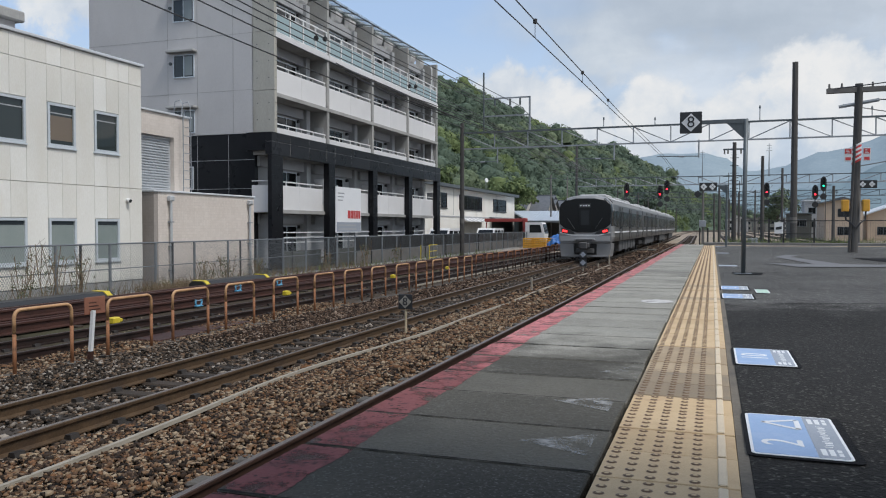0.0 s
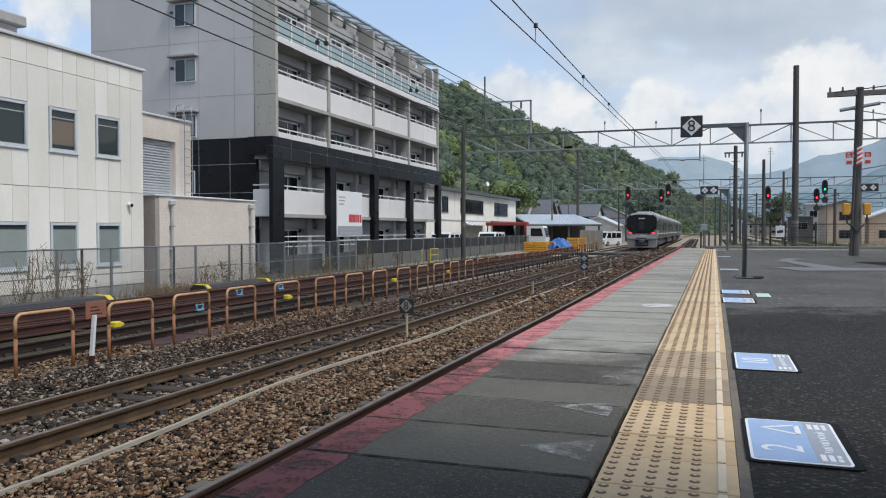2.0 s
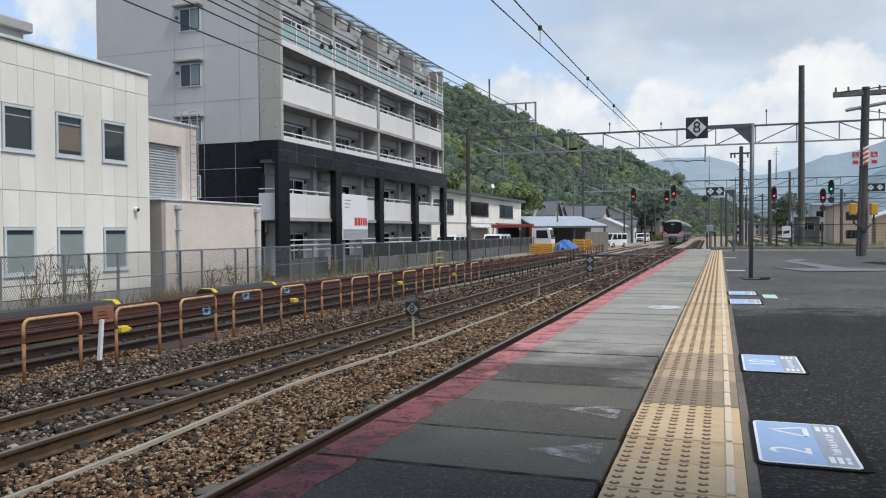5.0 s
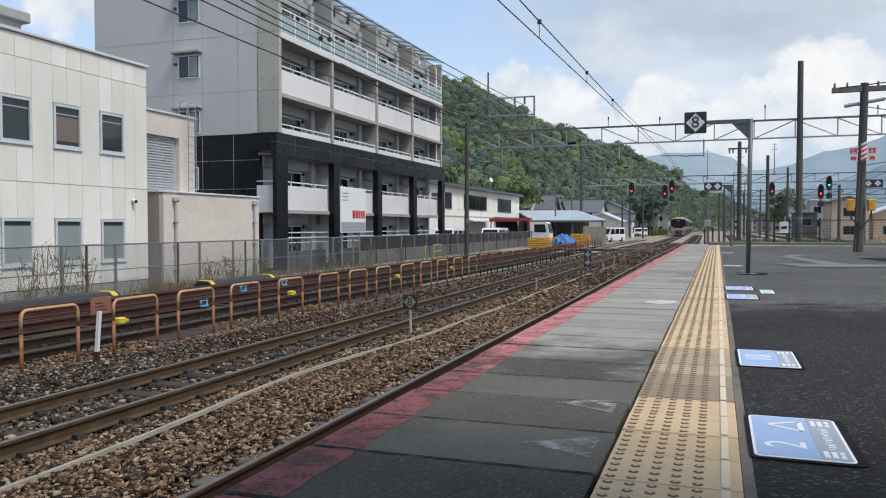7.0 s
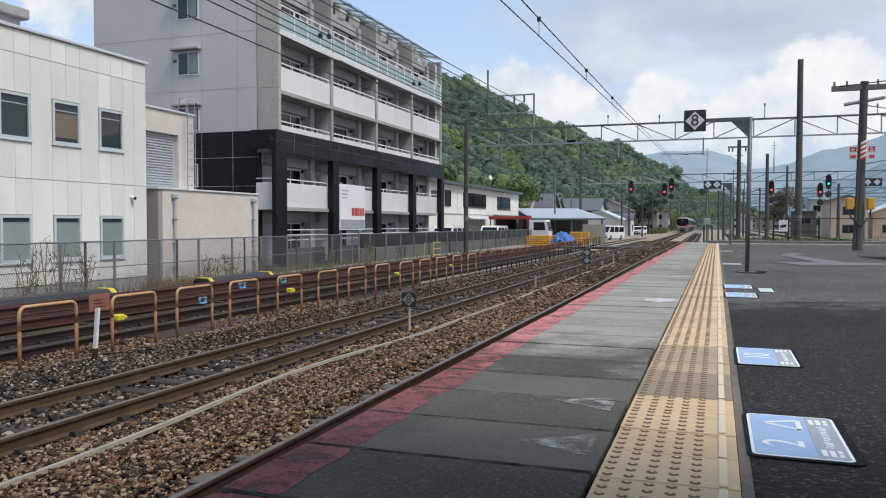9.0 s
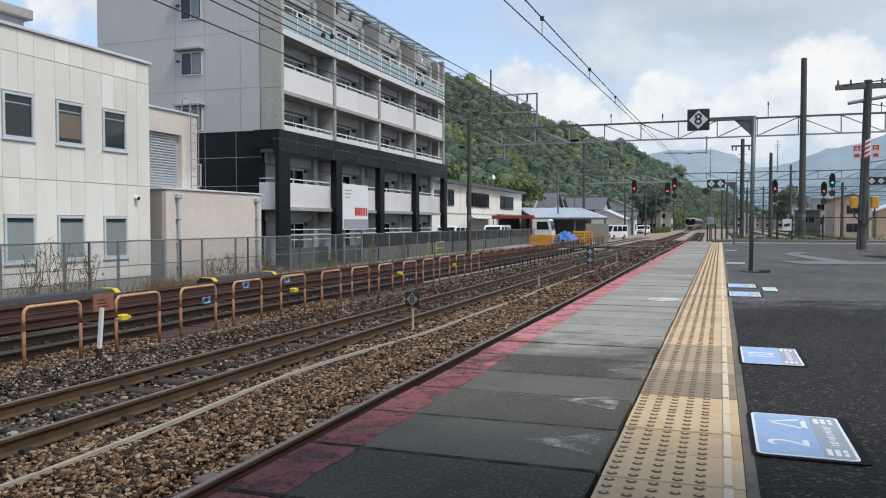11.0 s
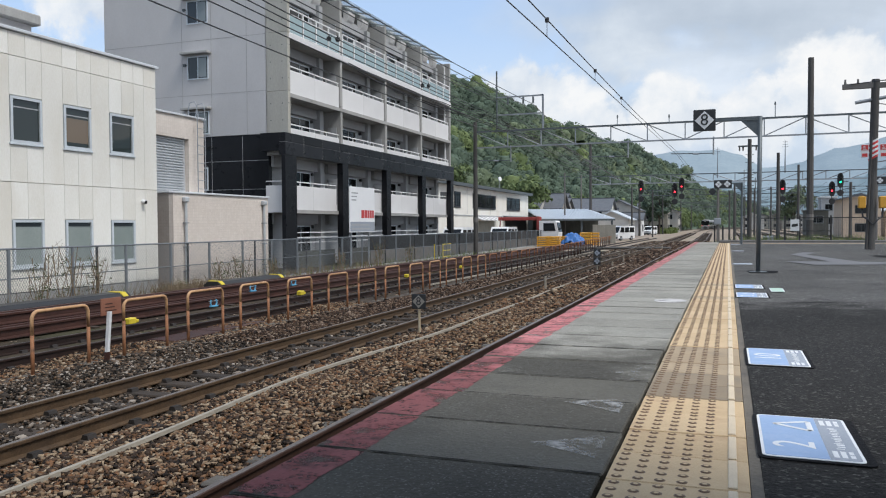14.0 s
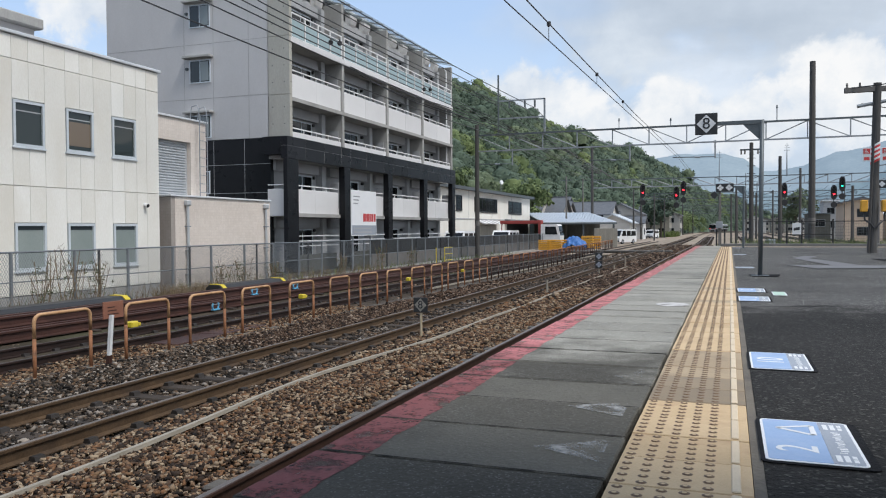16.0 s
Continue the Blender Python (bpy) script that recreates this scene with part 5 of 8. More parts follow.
    for y0, y1 in ((32.45, 33.5), (38.35, 39.05), (44.2, 44.85), (50.2, 50.85), (56.05, 56.7)):
        p = part("pillar", Geo().box((-0.12 if y0 < 33 else -0.25, y0, 0), (0.08, y1, 4.195 + o)), M_BLACKTILE, b, "black tiled pillar")
        g = Geo()
        z = 0.05
        while z < 4.1 + o:
            g.box((0.08, y0 + 0.01, z), (0.086, y1 - 0.01, z + 0.075))
            z += 0.09
        part("tiling", g, M_BLACKTILE, p)["kind"] = "stuff"
    # corner balcony end at the first floor
    part("end_panel", Geo().soft((-1.11, 32.62, 1.45 + o), (-0.125, 32.70, 2.75 + o), 0.01), M_BALCONY, b)
    part("end_rail", Geo().box((-1.11, 32.63, 2.93 + o), (-0.125, 32.68, 2.98 + o)), M_WHITE, b)
    for i in range(4):
        a, c = bays[i] + 0.24 if i == 0 else bays[i] + 0.13, bays[i + 1] - (0.13 if i < 3 else 0.25)
        # windows, doors and a partition in each bay, at each storey
        for k, z in enumerate(fl):
            wz = z + 0.08
            win = window_x(b, ix + 0.03, a + 1.75, a + 3.85, wz, wz + 1.95, M_ALU, M_GLASS, bars=(0.5,), sill=False, proud=0.04)
            part("lintel", Geo().box((ix, a, z + 2.1), (ix + 0.22, c - 0.95, z + 2.6)), M_INNER, b)
            part("air_duct", Geo().tube((ix, c - 1.35, z + 1.95), (ix + 0.16, c - 1.35, z + 1.95), 0.09), M_BLACK, b)
            part("pier", Geo().box((ix, c - 0.95, z), (ix + 0.4, c - 0.55, z + 2.6)), M_INNER, b)
            part("outdoor_unit", Geo().soft((ix + 0.42, c - 1.0, z + 0.02), (ix + 0.75, c - 0.5, z + 0.65), 0.03), M_WHITE, b, "white outdoor unit")
            if k >= 1:
                part("partition", Geo().box((ix + 0.41, c - 0.12, z + 0.35), (-0.26, c - 0.08, z + 1.75)), M_INNER, b)
        # parapets: solid white below, glazed on top
        for k in (1, 2, 3):
            z = fl[k]
            x = -0.14 if k > 1 else -0.30
            n = 2
            w = (c - a) / n
            for j in range(n):
                part("balcony_panel", Geo().soft((x - 0.10, a + j * w + 0.005, z - 0.15), (x, a + (j + 1) * w - 0.005, z + (1.16 if k > 1 else 1.2)), 0.012), M_BALCONY, b, "white balcony panel")
            g = Geo().box((x - 0.08, a, z + (1.32 if k > 1 else 1.36)), (x - 0.02, c, z + (1.375 if k > 1 else 1.415)))
            r = part("handrail", g, M_WHITE, b, "white handrail")
            for j in range(5):
                y = a + 0.1 + j * (c - a - 0.2) / 4
                part("baluster", Geo().box((x - 0.07, y - 0.02, z + 1.15), (x - 0.03, y + 0.02, z + 1.34)), M_WHITE, r)
        z = fl[4]
        part("slab_edge", Geo().soft((-0.02, a - 0.12, z - 0.22), (0.03, c + 0.12, z + 0.05), 0.01), M_BALCONY, b, "pale slab edge")
        n = 4
        w = (c - a) / n
        rail = part("glazed_railing", Geo().box((-0.10, a, z + 1.24), (-0.04, c, z + 1.30)).box((-0.10, a, z + 0.98), (-0.04, c, z + 1.02)).box((-0.10, a, z + 0.09), (-0.04, c, z + 0.13)), M_WHITE, b, "white balcony railing with frosted glass")
        for j in range(n + 1):
            part("baluster", Geo().box((-0.105, a + j * w - 0.08 if j == n else a + j * w, z + 0.05), (-0.035, a + j * w + (0.08 if j < n else 0), z + 1.3)), M_WHITE, rail)
        for j in range(n):
            part("glass_panel", Geo().box((-0.08, a + j * w + 0.05, z + 0.14), (-0.06, a + (j + 1) * w - 0.05, z + 0.97)), M_FROST, rail, "frosted glass panel")
        # ground floor rail, and a low panel coloured dark for the shaded void behind
        for zz in (0.45, 0.2, -0.05):
            part("garden_rail", Geo().box((-0.10, a + 0.6, zz + o), (-0.05, c - 0.5, zz + 0.05 + o)), M_WHITE, b)
        part("garden_wall", Geo().box((-0.3, a + 0.5, 0), (-0.2, c - 0.5, 0.85)), M_DARKBOARD, b)
    # sloping glass canopy over the top balconies
    n = 16
    w = (Y1 - Y0) / n
    for i in range(n):
        g = Geo().prism([(ix, top + 0.28), (0.28, top - 0.06), (0.28, top - 0.03), (ix, top + 0.31)], Y0 + i * w + 0.02, Y0 + (i + 1) * w - 0.02, "y")
        part("canopy_pane", g, M_CANOPYGLASS, b, "greenish glass canopy pane").visible_shadow = False
        part("canopy_bar", Geo().prism([(ix, top + 0.20), (0.28, top - 0.14), (0.28, top - 0.065), (ix, top + 0.275)], Y0 + i * w - 0.02, Y0 + i * w + 0.02, "y"), M_STEEL, b)
    for i in range(4):
        a, c = bays[i] + 0.25, bays[i + 1] - 0.25
        for k in range(3):
            y = a + (k + 0.5) * (c - a) / 3
            g = Geo().prism([(ix, top - 0.62), (ix + 0.14, top - 0.56), (ix + 0.26, top - 0.40), (ix + 0.34, top - 0.16), (ix + 0.34, top + 0.05), (ix, top + 0.16)], y - 0.42, y + 0.42, "y")
            part("canopy_cowl", g, M_BALCONY, b, "white rounded cowl under the canopy")
    part("downpipe", Geo().pipe([(-0.5, Y1 - 0.5, top - 0.2), (-0.35, Y1 - 0.5, top - 0.5), (-0.35, Y1 - 0.5, 5.3 + o)], 0.06, 8), M_WHITE, b, "white rainwater pipe")
    # parking screen: low concrete wall with black boards
    s = thing("boundary_screen", (-18.3, 38.8, GROUND), "black boarded screen on a low concrete wall", "wall")
    part("base_wall", Geo().box((-0.12, 0, 0), (0, 42, 0.75)), M_CONCPOLE, s, "low concrete wall")
    for i in range(21):
        part("board", Geo().soft((-0.10, i * 2 + 0.01, 0.752), (-0.02, i * 2 + 1.99, 1.52), 0.008), M_BLACK, s, "dark board")
    # letting board
    s = thing("hoarding", (-18.15, 36.05, GROUND), "white advertising board with red lettering bars on posts", "sign board")
    part("panel", Geo().soft((-0.06, 0, 0.45 + o), (0, 3.0, 2.82 + o), 0.012), M_BOARDWHITE, s, "white board")
    part("lower_band", Geo().box((0.0, 0.05, 0.5 + o), (0.006, 2.95, 1.0 + o)), M_SIGNGREY, s, "blue-grey lower band")
    g = Geo()
    for k, (a, c) in enumerate(((1.35, 1.68), (1.73, 2.06), (2.11, 2.30), (2.36, 2.60), (2.66, 2.88))):
        g.box((0, a, 1.2 + o), (0.006, c, 1.62 + o))
    part("red_lettering", g, M_RED, s, "red lettering shapes")
    g = Geo()
    for k in range(3):
        g.box((0, 0.2, 2.1 + 0.18 * k + o), (0.006, 0.75 + 0.1 * k, 2.16 + 0.18 * k + o))
    for k in range(2):
        g.box((0.004, 0.25, 0.6 + 0.2 * k + o), (0.009, 2.4 - 0.1 * k, 0.68 + 0.2 * k + o))
    part("writing_bars", g, M_INNER, s, "small grey bars of writing")["kind"] = "stuff"
    for y in (0.3, 2.4):
        part("post", Geo().box((-0.13, y - 0.04, 0), (-0.062, y + 0.04, 2.9 + o)), M_STEEL, s)


def build_fence():
    """Chain-link fence on a low kerb, with steel posts."""
    X, y0, y1, h = -16.1, 4.0, 84.0, 1.57
    f = thing("chain_link_fence", (X, 0, GROUND), "grey chain-link fence with steel posts beside the yard", "fence")
    slope = -0.028

    def fx(y):
        return slope * (y - 14)

    part("kerb", Geo().sweep([(-0.07, -0.05), (0.07, -0.05), (0.07, 0.12), (-0.07, 0.12)], [(fx(y0), y0, 0), (fx(y1), y1, 0)]), M_CONCRETE, f, "concrete kerb")
    for z in (h, 0.14, 0.85):
        part("top_rail" if z > 1 else "rail", Geo().tube((fx(y0), y0, z), (fx(y1), y1, z), 0.024 if z > 1 else 0.016, n=6), M_FENCE, f)
    y, k = y0, 0
    light = Geo().tube((0, 0, 0), (0, 0, h), 0.042, n=8).mesh("post", M_FENCE)
    dark = Geo().tube((0, 0, 0), (0, 0, h + 0.02), 0.036, n=8).mesh("post", M_BLACK)
    while y <= y1:
        part("post", light, None, f, at=(fx(y), y, 0))
        if k % 2 == 0:
            part("dark_post", dark, None, f, at=(fx(y + 1.0) - 0.12, y + 1.0, 0.0))
        y += 2.0 if y < 30 else 2.2
        k += 1
    # mesh of thin diagonal wires
    pitch = 0.075
    ys = np.arange(y0, 34.0, pitch)
    n = len(ys)
    H = h - 0.16
    r = 0.0056
    pts, faces = [], []
    for s in (1, -1):
        a = np.column_stack([ys * 0, ys, np.full(n, 0.15)])
        b = np.column_stack([ys * 0, ys + s * H * 0.62, np.full(n, 0.15 + H)])
        for p in (a, b):
            p[:, 0] = slope * (p[:, 1] - 14)
        d = np.array([0, r, 0])
        quad = np.stack([a - d, a + d, b + d, b - d], 1)
        pts.append(quad.reshape(-1, 3))
    pts = np.concatenate(pts)
    faces = np.arange(len(pts)).reshape(-1, 4)
    ob = part("wire_mesh", raw_mesh("wire_mesh", pts, faces, M_FENCE), None, f, "thin steel mesh")
    ob["kind"] = "stuff"
    ys = np.arange(34.0, y1, 0.16)
    pts = []
    for s in (1, -1):
        a = np.column_stack([slope * (ys - 14), ys, np.full(len(ys), 0.15)])
        b = np.column_stack([slope * (ys + s * H * 0.62 - 14), ys + s * H * 0.62, np.full(len(ys), 0.15 + H)])
        d = np.array([0, 0.006, 0])
        pts.append(np.stack([a - d, a + d, b + d, b - d], 1).reshape(-1, 3))
    pts = np.concatenate(pts)
    ob = part("wire_mesh", raw_mesh("wire_mesh", pts, np.arange(len(pts)).reshape(-1, 4), M_DARKSTEEL), None, f)
    ob["kind"] = "stuff"
    # yellow and grey step frame
    t = thing("step_frame", (-15.4, 41.0, GROUND), "small yellow and grey tubular step frame", "step ladder")
    for y in (0, 1.3):
        for x in (0, 0.5):
            part("leg", Geo().tube((x, y, 0), (x, y, 1.05), 0.025, n=6), M_YELLOW if y == 0 else M_STEEL, t)
    for z in (0.35, 0.7, 1.05):
        part("rung", Geo().tube((0.5, 0, z), (0.5, 1.3, z), 0.02, n=6), M_YELLOW, t)


def gable_house(x, y, w, d, h, rh, wall, roof, label, ridge_along_y=True, rz=0.0, wins=True):
    t = thing("house", (x, y, GROUND), label, "house", "houses by the hill", rz)
    part("wall", Geo().box((-w / 2, -d / 2, 0), (w / 2, d / 2, h)), wall, t, "house wall")
    e = 0.45
    if ridge_along_y:
        g = Geo().prism([(-w / 2 - e, h - 0.12), (0, h + rh), (w / 2 + e, h - 0.12), (w / 2 + e, h + 0.06), (0, h + rh + 0.2), (-w / 2 - e, h + 0.06)], -d / 2 - e, d / 2 + e, "y")
        gable = Geo().prism([(-w / 2, h + 0.002), (w / 2, h + 0.002), (0, h + rh)], -d / 2 + 0.01, d / 2 - 0.01, "y")
    else:
        g = Geo().prism([(-d / 2 - e, h - 0.12), (0, h + rh), (d / 2 + e, h - 0.12), (d / 2 + e, h + 0.06), (0, h + rh + 0.2), (-d / 2 - e, h + 0.06)], -w / 2 - e, w / 2 + e, "x")
        gable = Geo().prism([(-d / 2, h + 0.002), (d / 2, h + 0.002), (0, h + rh)], -w / 2 + 0.01, w / 2 - 0.01, "x")
    r = part("roof", g, roof, t, "pitched roof")
    part("gable", gable, wall, t)
    g = Geo().box((-w / 2 - e, -0.12, h + rh + 0.16), (w / 2 + e, 0.12, h + rh + 0.32)) if not ridge_along_y else Geo().box((-0.12, -d / 2 - e, h + rh + 0.16), (0.12, d / 2 + e, h + rh + 0.32))
    part("ridge", g, roof, r)
    if wins:
        for z in ([0.9, 3.5] if h > 4.5 else [0.9]):
            for k in range(max(1, int(d // 3))):
                c = -d / 2 + (k + 0.5) * d / max(1, int(d // 3))
                window_x(t, w / 2, c - 0.8, c + 0.8, z, z + 1.2, M_DARKSTEEL, M_GLASS)
            for k in range(max(1, int(w // 3.5))):
                c = -w / 2 + (k + 0.5) * w / max(1, int(w // 3.5))
                window_y(t, -d / 2, c - 0.8, c + 0.8, z, z + 1.2, M_DARKSTEEL, M_GLASS)
    return t


WORKSHOP_WINDOWS = ((12.1, 13.9), (17.8, 25.9), (30.6, 36.6))


def build_town():
    o = -GROUND
    # cream two-storey workshop beyond the apartments
    b = thing("workshop_building", (-24, 57, GROUND), "long two-storey cream workshop with dark roof edge", "building")
    part("wall", Geo().box((-9, 0, 0), (0, 41, 4.55 + o)), M_CREAM, b, "cream wall")
    part("roof", Geo().prism([(-9.4, 4.55 + o), (0.5, 4.55 + o), (0.5, 4.85 + o), (-9.4, 5.4 + o)], -0.3, 41.5, "y"), M_DARKSTEEL, b, "dark metal roof")
    for a, c in WORKSHOP_WINDOWS:
        window_x(b, 0.0, a, c, 2.55 + o, 4.0 + o, M_BLACK, M_GLASS, bars=(0.33, 0.66))
    part("awning", Geo().prism([(0, 1.75 + o), (1.6, 1.45 + o), (1.6, 1.55 + o), (0, 1.9 + o)], 29, 40, "y"), M_DARKSTEEL, b, "dark awning")
    for k in range(10):
        part("awning_strip", Geo().prism([(0.002, 1.62 + o), (0.9, 1.3 + o), (0.9, 1.36 + o), (0.002, 1.72 + o)], 18 + 0.8 * k, 18.74 + 0.8 * k, "y"), M_WHITE if k % 2 else M_INNER, b, "striped awning")
    part("roller_door", Geo().box((0.0, 18.5, 0), (0.03, 25.5, 1.25 + o)), M_SHEDWALL, b, "beige roller door")
    part("string_course", Geo().box((0.0, 0.2, 1.74 + o), (0.05, 40.8, 1.84 + o)), M_INNER, b)
    # no hole in the wall: the opening's darkness is a thin black sheet
    part("opening", Geo().box((0.0, 30, 0), (0.02, 40, 1.4 + o)), M_BLACK, b, "black sheet standing in for the shaded open front")
    for y in (8, 16, 24, 32):
        part("joint", Geo().box((0, y, 1.9 + o), (0.012, y + 0.05, 4.5 + o)), M_INNER, b)
    # dish on the roof
    t = thing("satellite_dish", (-24.4, 86, 5.3), "small white satellite dish on the roof", "antenna")
    part("dish", Geo().tube((0, 0, 0.75), (0.12, -0.05, 0.78), 0.24, 0.26, n=16), M_WHITE, t)
    part("mast", Geo().tube((0, 0, -0.3), (0, 0, 0.75), 0.03, n=6), M_STEEL, t)
    # low shed with a pale metal roof
    s = thing("yard_shed", (-21.1, 105, GROUND), "low open shed with a pale blue metal roof", "shed", rz=22.4)
    roof = part("roof", Geo().prism([(-14.0, 2.74), (0.0, 4.12), (3.0, 3.8), (3.0, 3.9), (0.0, 4.26), (-14.0, 2.86)], -5.0, 3.6, "x"), M_ROOFBLUE, s, "pale blue corrugated roof")
    g = Geo()
    for k in range(21):
        x = -4.9 + 0.4 * k
        g.prism([(-14.02, 2.862), (0.0, 4.262), (0.0, 4.30), (-14.02, 2.90)], x, x + 0.07, "x")
    part("roof_ribs", g, M_ROOFBLUE, roof)["kind"] = "stuff"
    part("eave_board", Geo().box((-5.0, -14.04, 2.60), (3.6, -14.0, 2.80)), M_DARKSTEEL, s, "dark eave board")
    part("back_wall", Geo().box((-4.9, 2.6, 0), (3.5, 2.8, 3.75)), M_SHEDWALL, s)
    # the open shed's inner shade, built as one dark wall
    part("inner_wall", Geo().box((-4.9, -6.2, 0), (3.5, -6.0, 3.3)), M_DARKBOARD, s, "dark wall standing in for the shaded interior under the roof")
    for x in (-4.9, 3.38):
        part("side_wall", Geo().prism([(-6.0, 0), (2.6, 0), (2.6, 3.7), (0.0, 4.1), (-6.0, 3.5)], x, x + 0.12, "x"), M_DARKBOARD, s)
    for x in (-4.8, -0.4, 3.2):
        part("post", Geo().box((x, -13.8, 0), (x + 0.2, -13.6, 2.74)), M_DARKSTEEL, s)
    d = thing("track_crossing", (0, 65.2, RAILTOP), "dark timber foot crossing laid across the tracks", "crossing")
    for a, c in ((-12.6, -11.15), (-10.9, -10.0), (-9.75, -7.05), (-6.82, -5.9), (-5.66, -4.4)):
        for k in range(6):
            part("plank", Geo().soft((a, k * 0.42, -0.12), (c, k * 0.42 + 0.40, 0.01), 0.015), M_DECK, d)
    # container-like beige hoarding
    c = thing("site_screen", (-12.9, 88, GROUND), "beige panelled site screen", "screen")
    for k in range(6):
        part("panel", Geo().soft((-1.25 + 0.42 * k, -0.05, 0), (-0.84 + 0.42 * k, 0.05, 2.1), 0.02), M_SHEDWALL, c)
    part("side_panel", Geo().box((-1.3, 0.051, 0), (-1.2, 4, 2.1)), M_SHEDWALL, c)
    gable_house(-31, 118, 9, 9, 4.4, 2.4, M_HOUSE, M_ROOFTILE, "two-storey house with a dark grey roof sloping to the line", False)
    gable_house(-29, 133, 7, 8, 4.4, 2.2, M_HOUSE, M_ROOFTILE, "two-storey house with dark tiled roof", False)
    gable_house(-24, 146, 8, 9, 4.6, 2.2, M_HOUSE, M_ROOFTILE, "two-storey house with dark tiled roof", False)
    gable_house(-19, 142, 6, 9, 3.0, 1.4, M_HOUSE, M_ROOFBLUE, "low white house with a pale roof", True)
    gable_house(-21, 168, 8, 9, 5.0, 2.0, M_HOUSE, M_ROOFTILE, "two-storey house with grey roof", True)
    gable_house(-30, 185, 9, 9, 5.2, 2.0, M_HOUSE, M_ROOFTILE, "two-storey house with grey roof", True)
    gable_house(-16.5, 215, 9, 10, 5.4, 1.6, M_HOUSE, M_ROOFTILE, "two-storey pale house with flat grey roof", True)
    gable_house(-25, 245, 9, 10, 5.4, 2.0, M_HOUSE, M_ROOFTILE, "two-storey house under the wooded hill", True)
    gable_house(-36, 126, 8, 9, 5.2, 2.4, M_HOUSE, M_ROOFTILE, "two-storey house with a steep dark roof", False)
    gable_house(-26.5, 121, 5, 6, 4.6, 2.2, M_SHEDWALL, M_ROOFTILE, "narrow house with a dark gabled roof", False)
    gable_house(-23.5, 160, 5, 6, 3.4, 1.8, M_WHITE, M_ROOFTILE, "small white house with a dark roof", False)
    gable_house(-17.3, 153, 4.2, 5, 3.0, 1.2, M_WHITE, M_ROOFTILE, "small white shop with a dark roof edge", False)
    gable_house(-33, 150, 8, 8, 6.0, 2.0, M_HOUSE, M_ROOFTILE, "two-storey house with dark tiled roof", False)
    gable_house(-40, 140, 8, 8, 6.0, 2.4, M_SHEDWALL, M_ROOFTILE, "two-storey house below the trees", True)
    gable_house(-17, 198, 7, 8, 5.4, 1.8, M_SHEDWALL, M_ROOFTILE, "beige house with a hipped dark roof", False)
    # right of the line
    for x, y, w, d, h, rh in ((16.5, 120, 5.0, 9, 6.6, 0.5), (24.2, 126, 8.4, 9, 4.6, 1.6), (34, 140, 8, 10, 6.2, 2.0), (9, 330, 9, 9, 6.0, 1.6), (20, 340, 10, 9, 6.5, 1.6), (32, 330, 9, 9, 6.0, 2.0), (14, 400, 9, 9, 7.0, 1.6), (40, 300, 10, 10, 6.5, 2.0), (30, 410, 10, 10, 7.5, 1.0)):
        gable_house(x * 1.08, y * 1.08, w, d, h * 0.85, rh, M_TAN if y < 131 else (M_HOUSE if int(x) % 3 == 0 else M_SHEDWALL), M_ROOFBLUE if y == 126 else M_ROOFTILE if int(x) % 2 == 0 else M_INNER, "beige two-storey house beyond the yard", True)
    t = thing("tower_block", (16.6, 152, GROUND), "slim light grey stair tower beyond the yard", "building")
    part("wall", Geo().box((-1.2, 0, 0), (1.2, 5, 6.6)), M_INNER, t)
    part("roof", Geo().soft((-1.4, -0.2, 6.602), (1.4, 5.2, 6.85), 0.03), M_COPING, t)
    for z in (2.0, 4.4):
        window_y(t, 0, -0.6, 0.6, z, z + 1.1, M_DARKSTEEL, M_GLASS)
    t = thing("workshop", (14.2, 146, GROUND), "low dark flat-roofed workshop beyond the yard", "building")
    part("wall", Geo().box((-1.7, 0, 0), (1.7, 7, 4.3)), M_DARKBOARD, t)
    part("roof", Geo().soft((-1.9, -0.2, 4.302), (1.9, 7.2, 4.5), 0.03), M_DARKSTEEL, t)
    window_y(t, 0, -1.2, 0.9, 2.2, 3.4, M_STEEL, M_GLASS)


# ---------- vehicles ----------
def wheel(parent, x, y, r, w=0.2):
    t = part("wheel", Geo().tube((x - w / 2, y, r), (x + w / 2, y, r), r, n=16), M_TYRE, parent, "black tyre")
    part("rim", Geo().tube((x - w / 2 - 0.01, y, r), (x + w / 2 + 0.01, y, r), r * 0.58, n=12), M_STEEL, t)


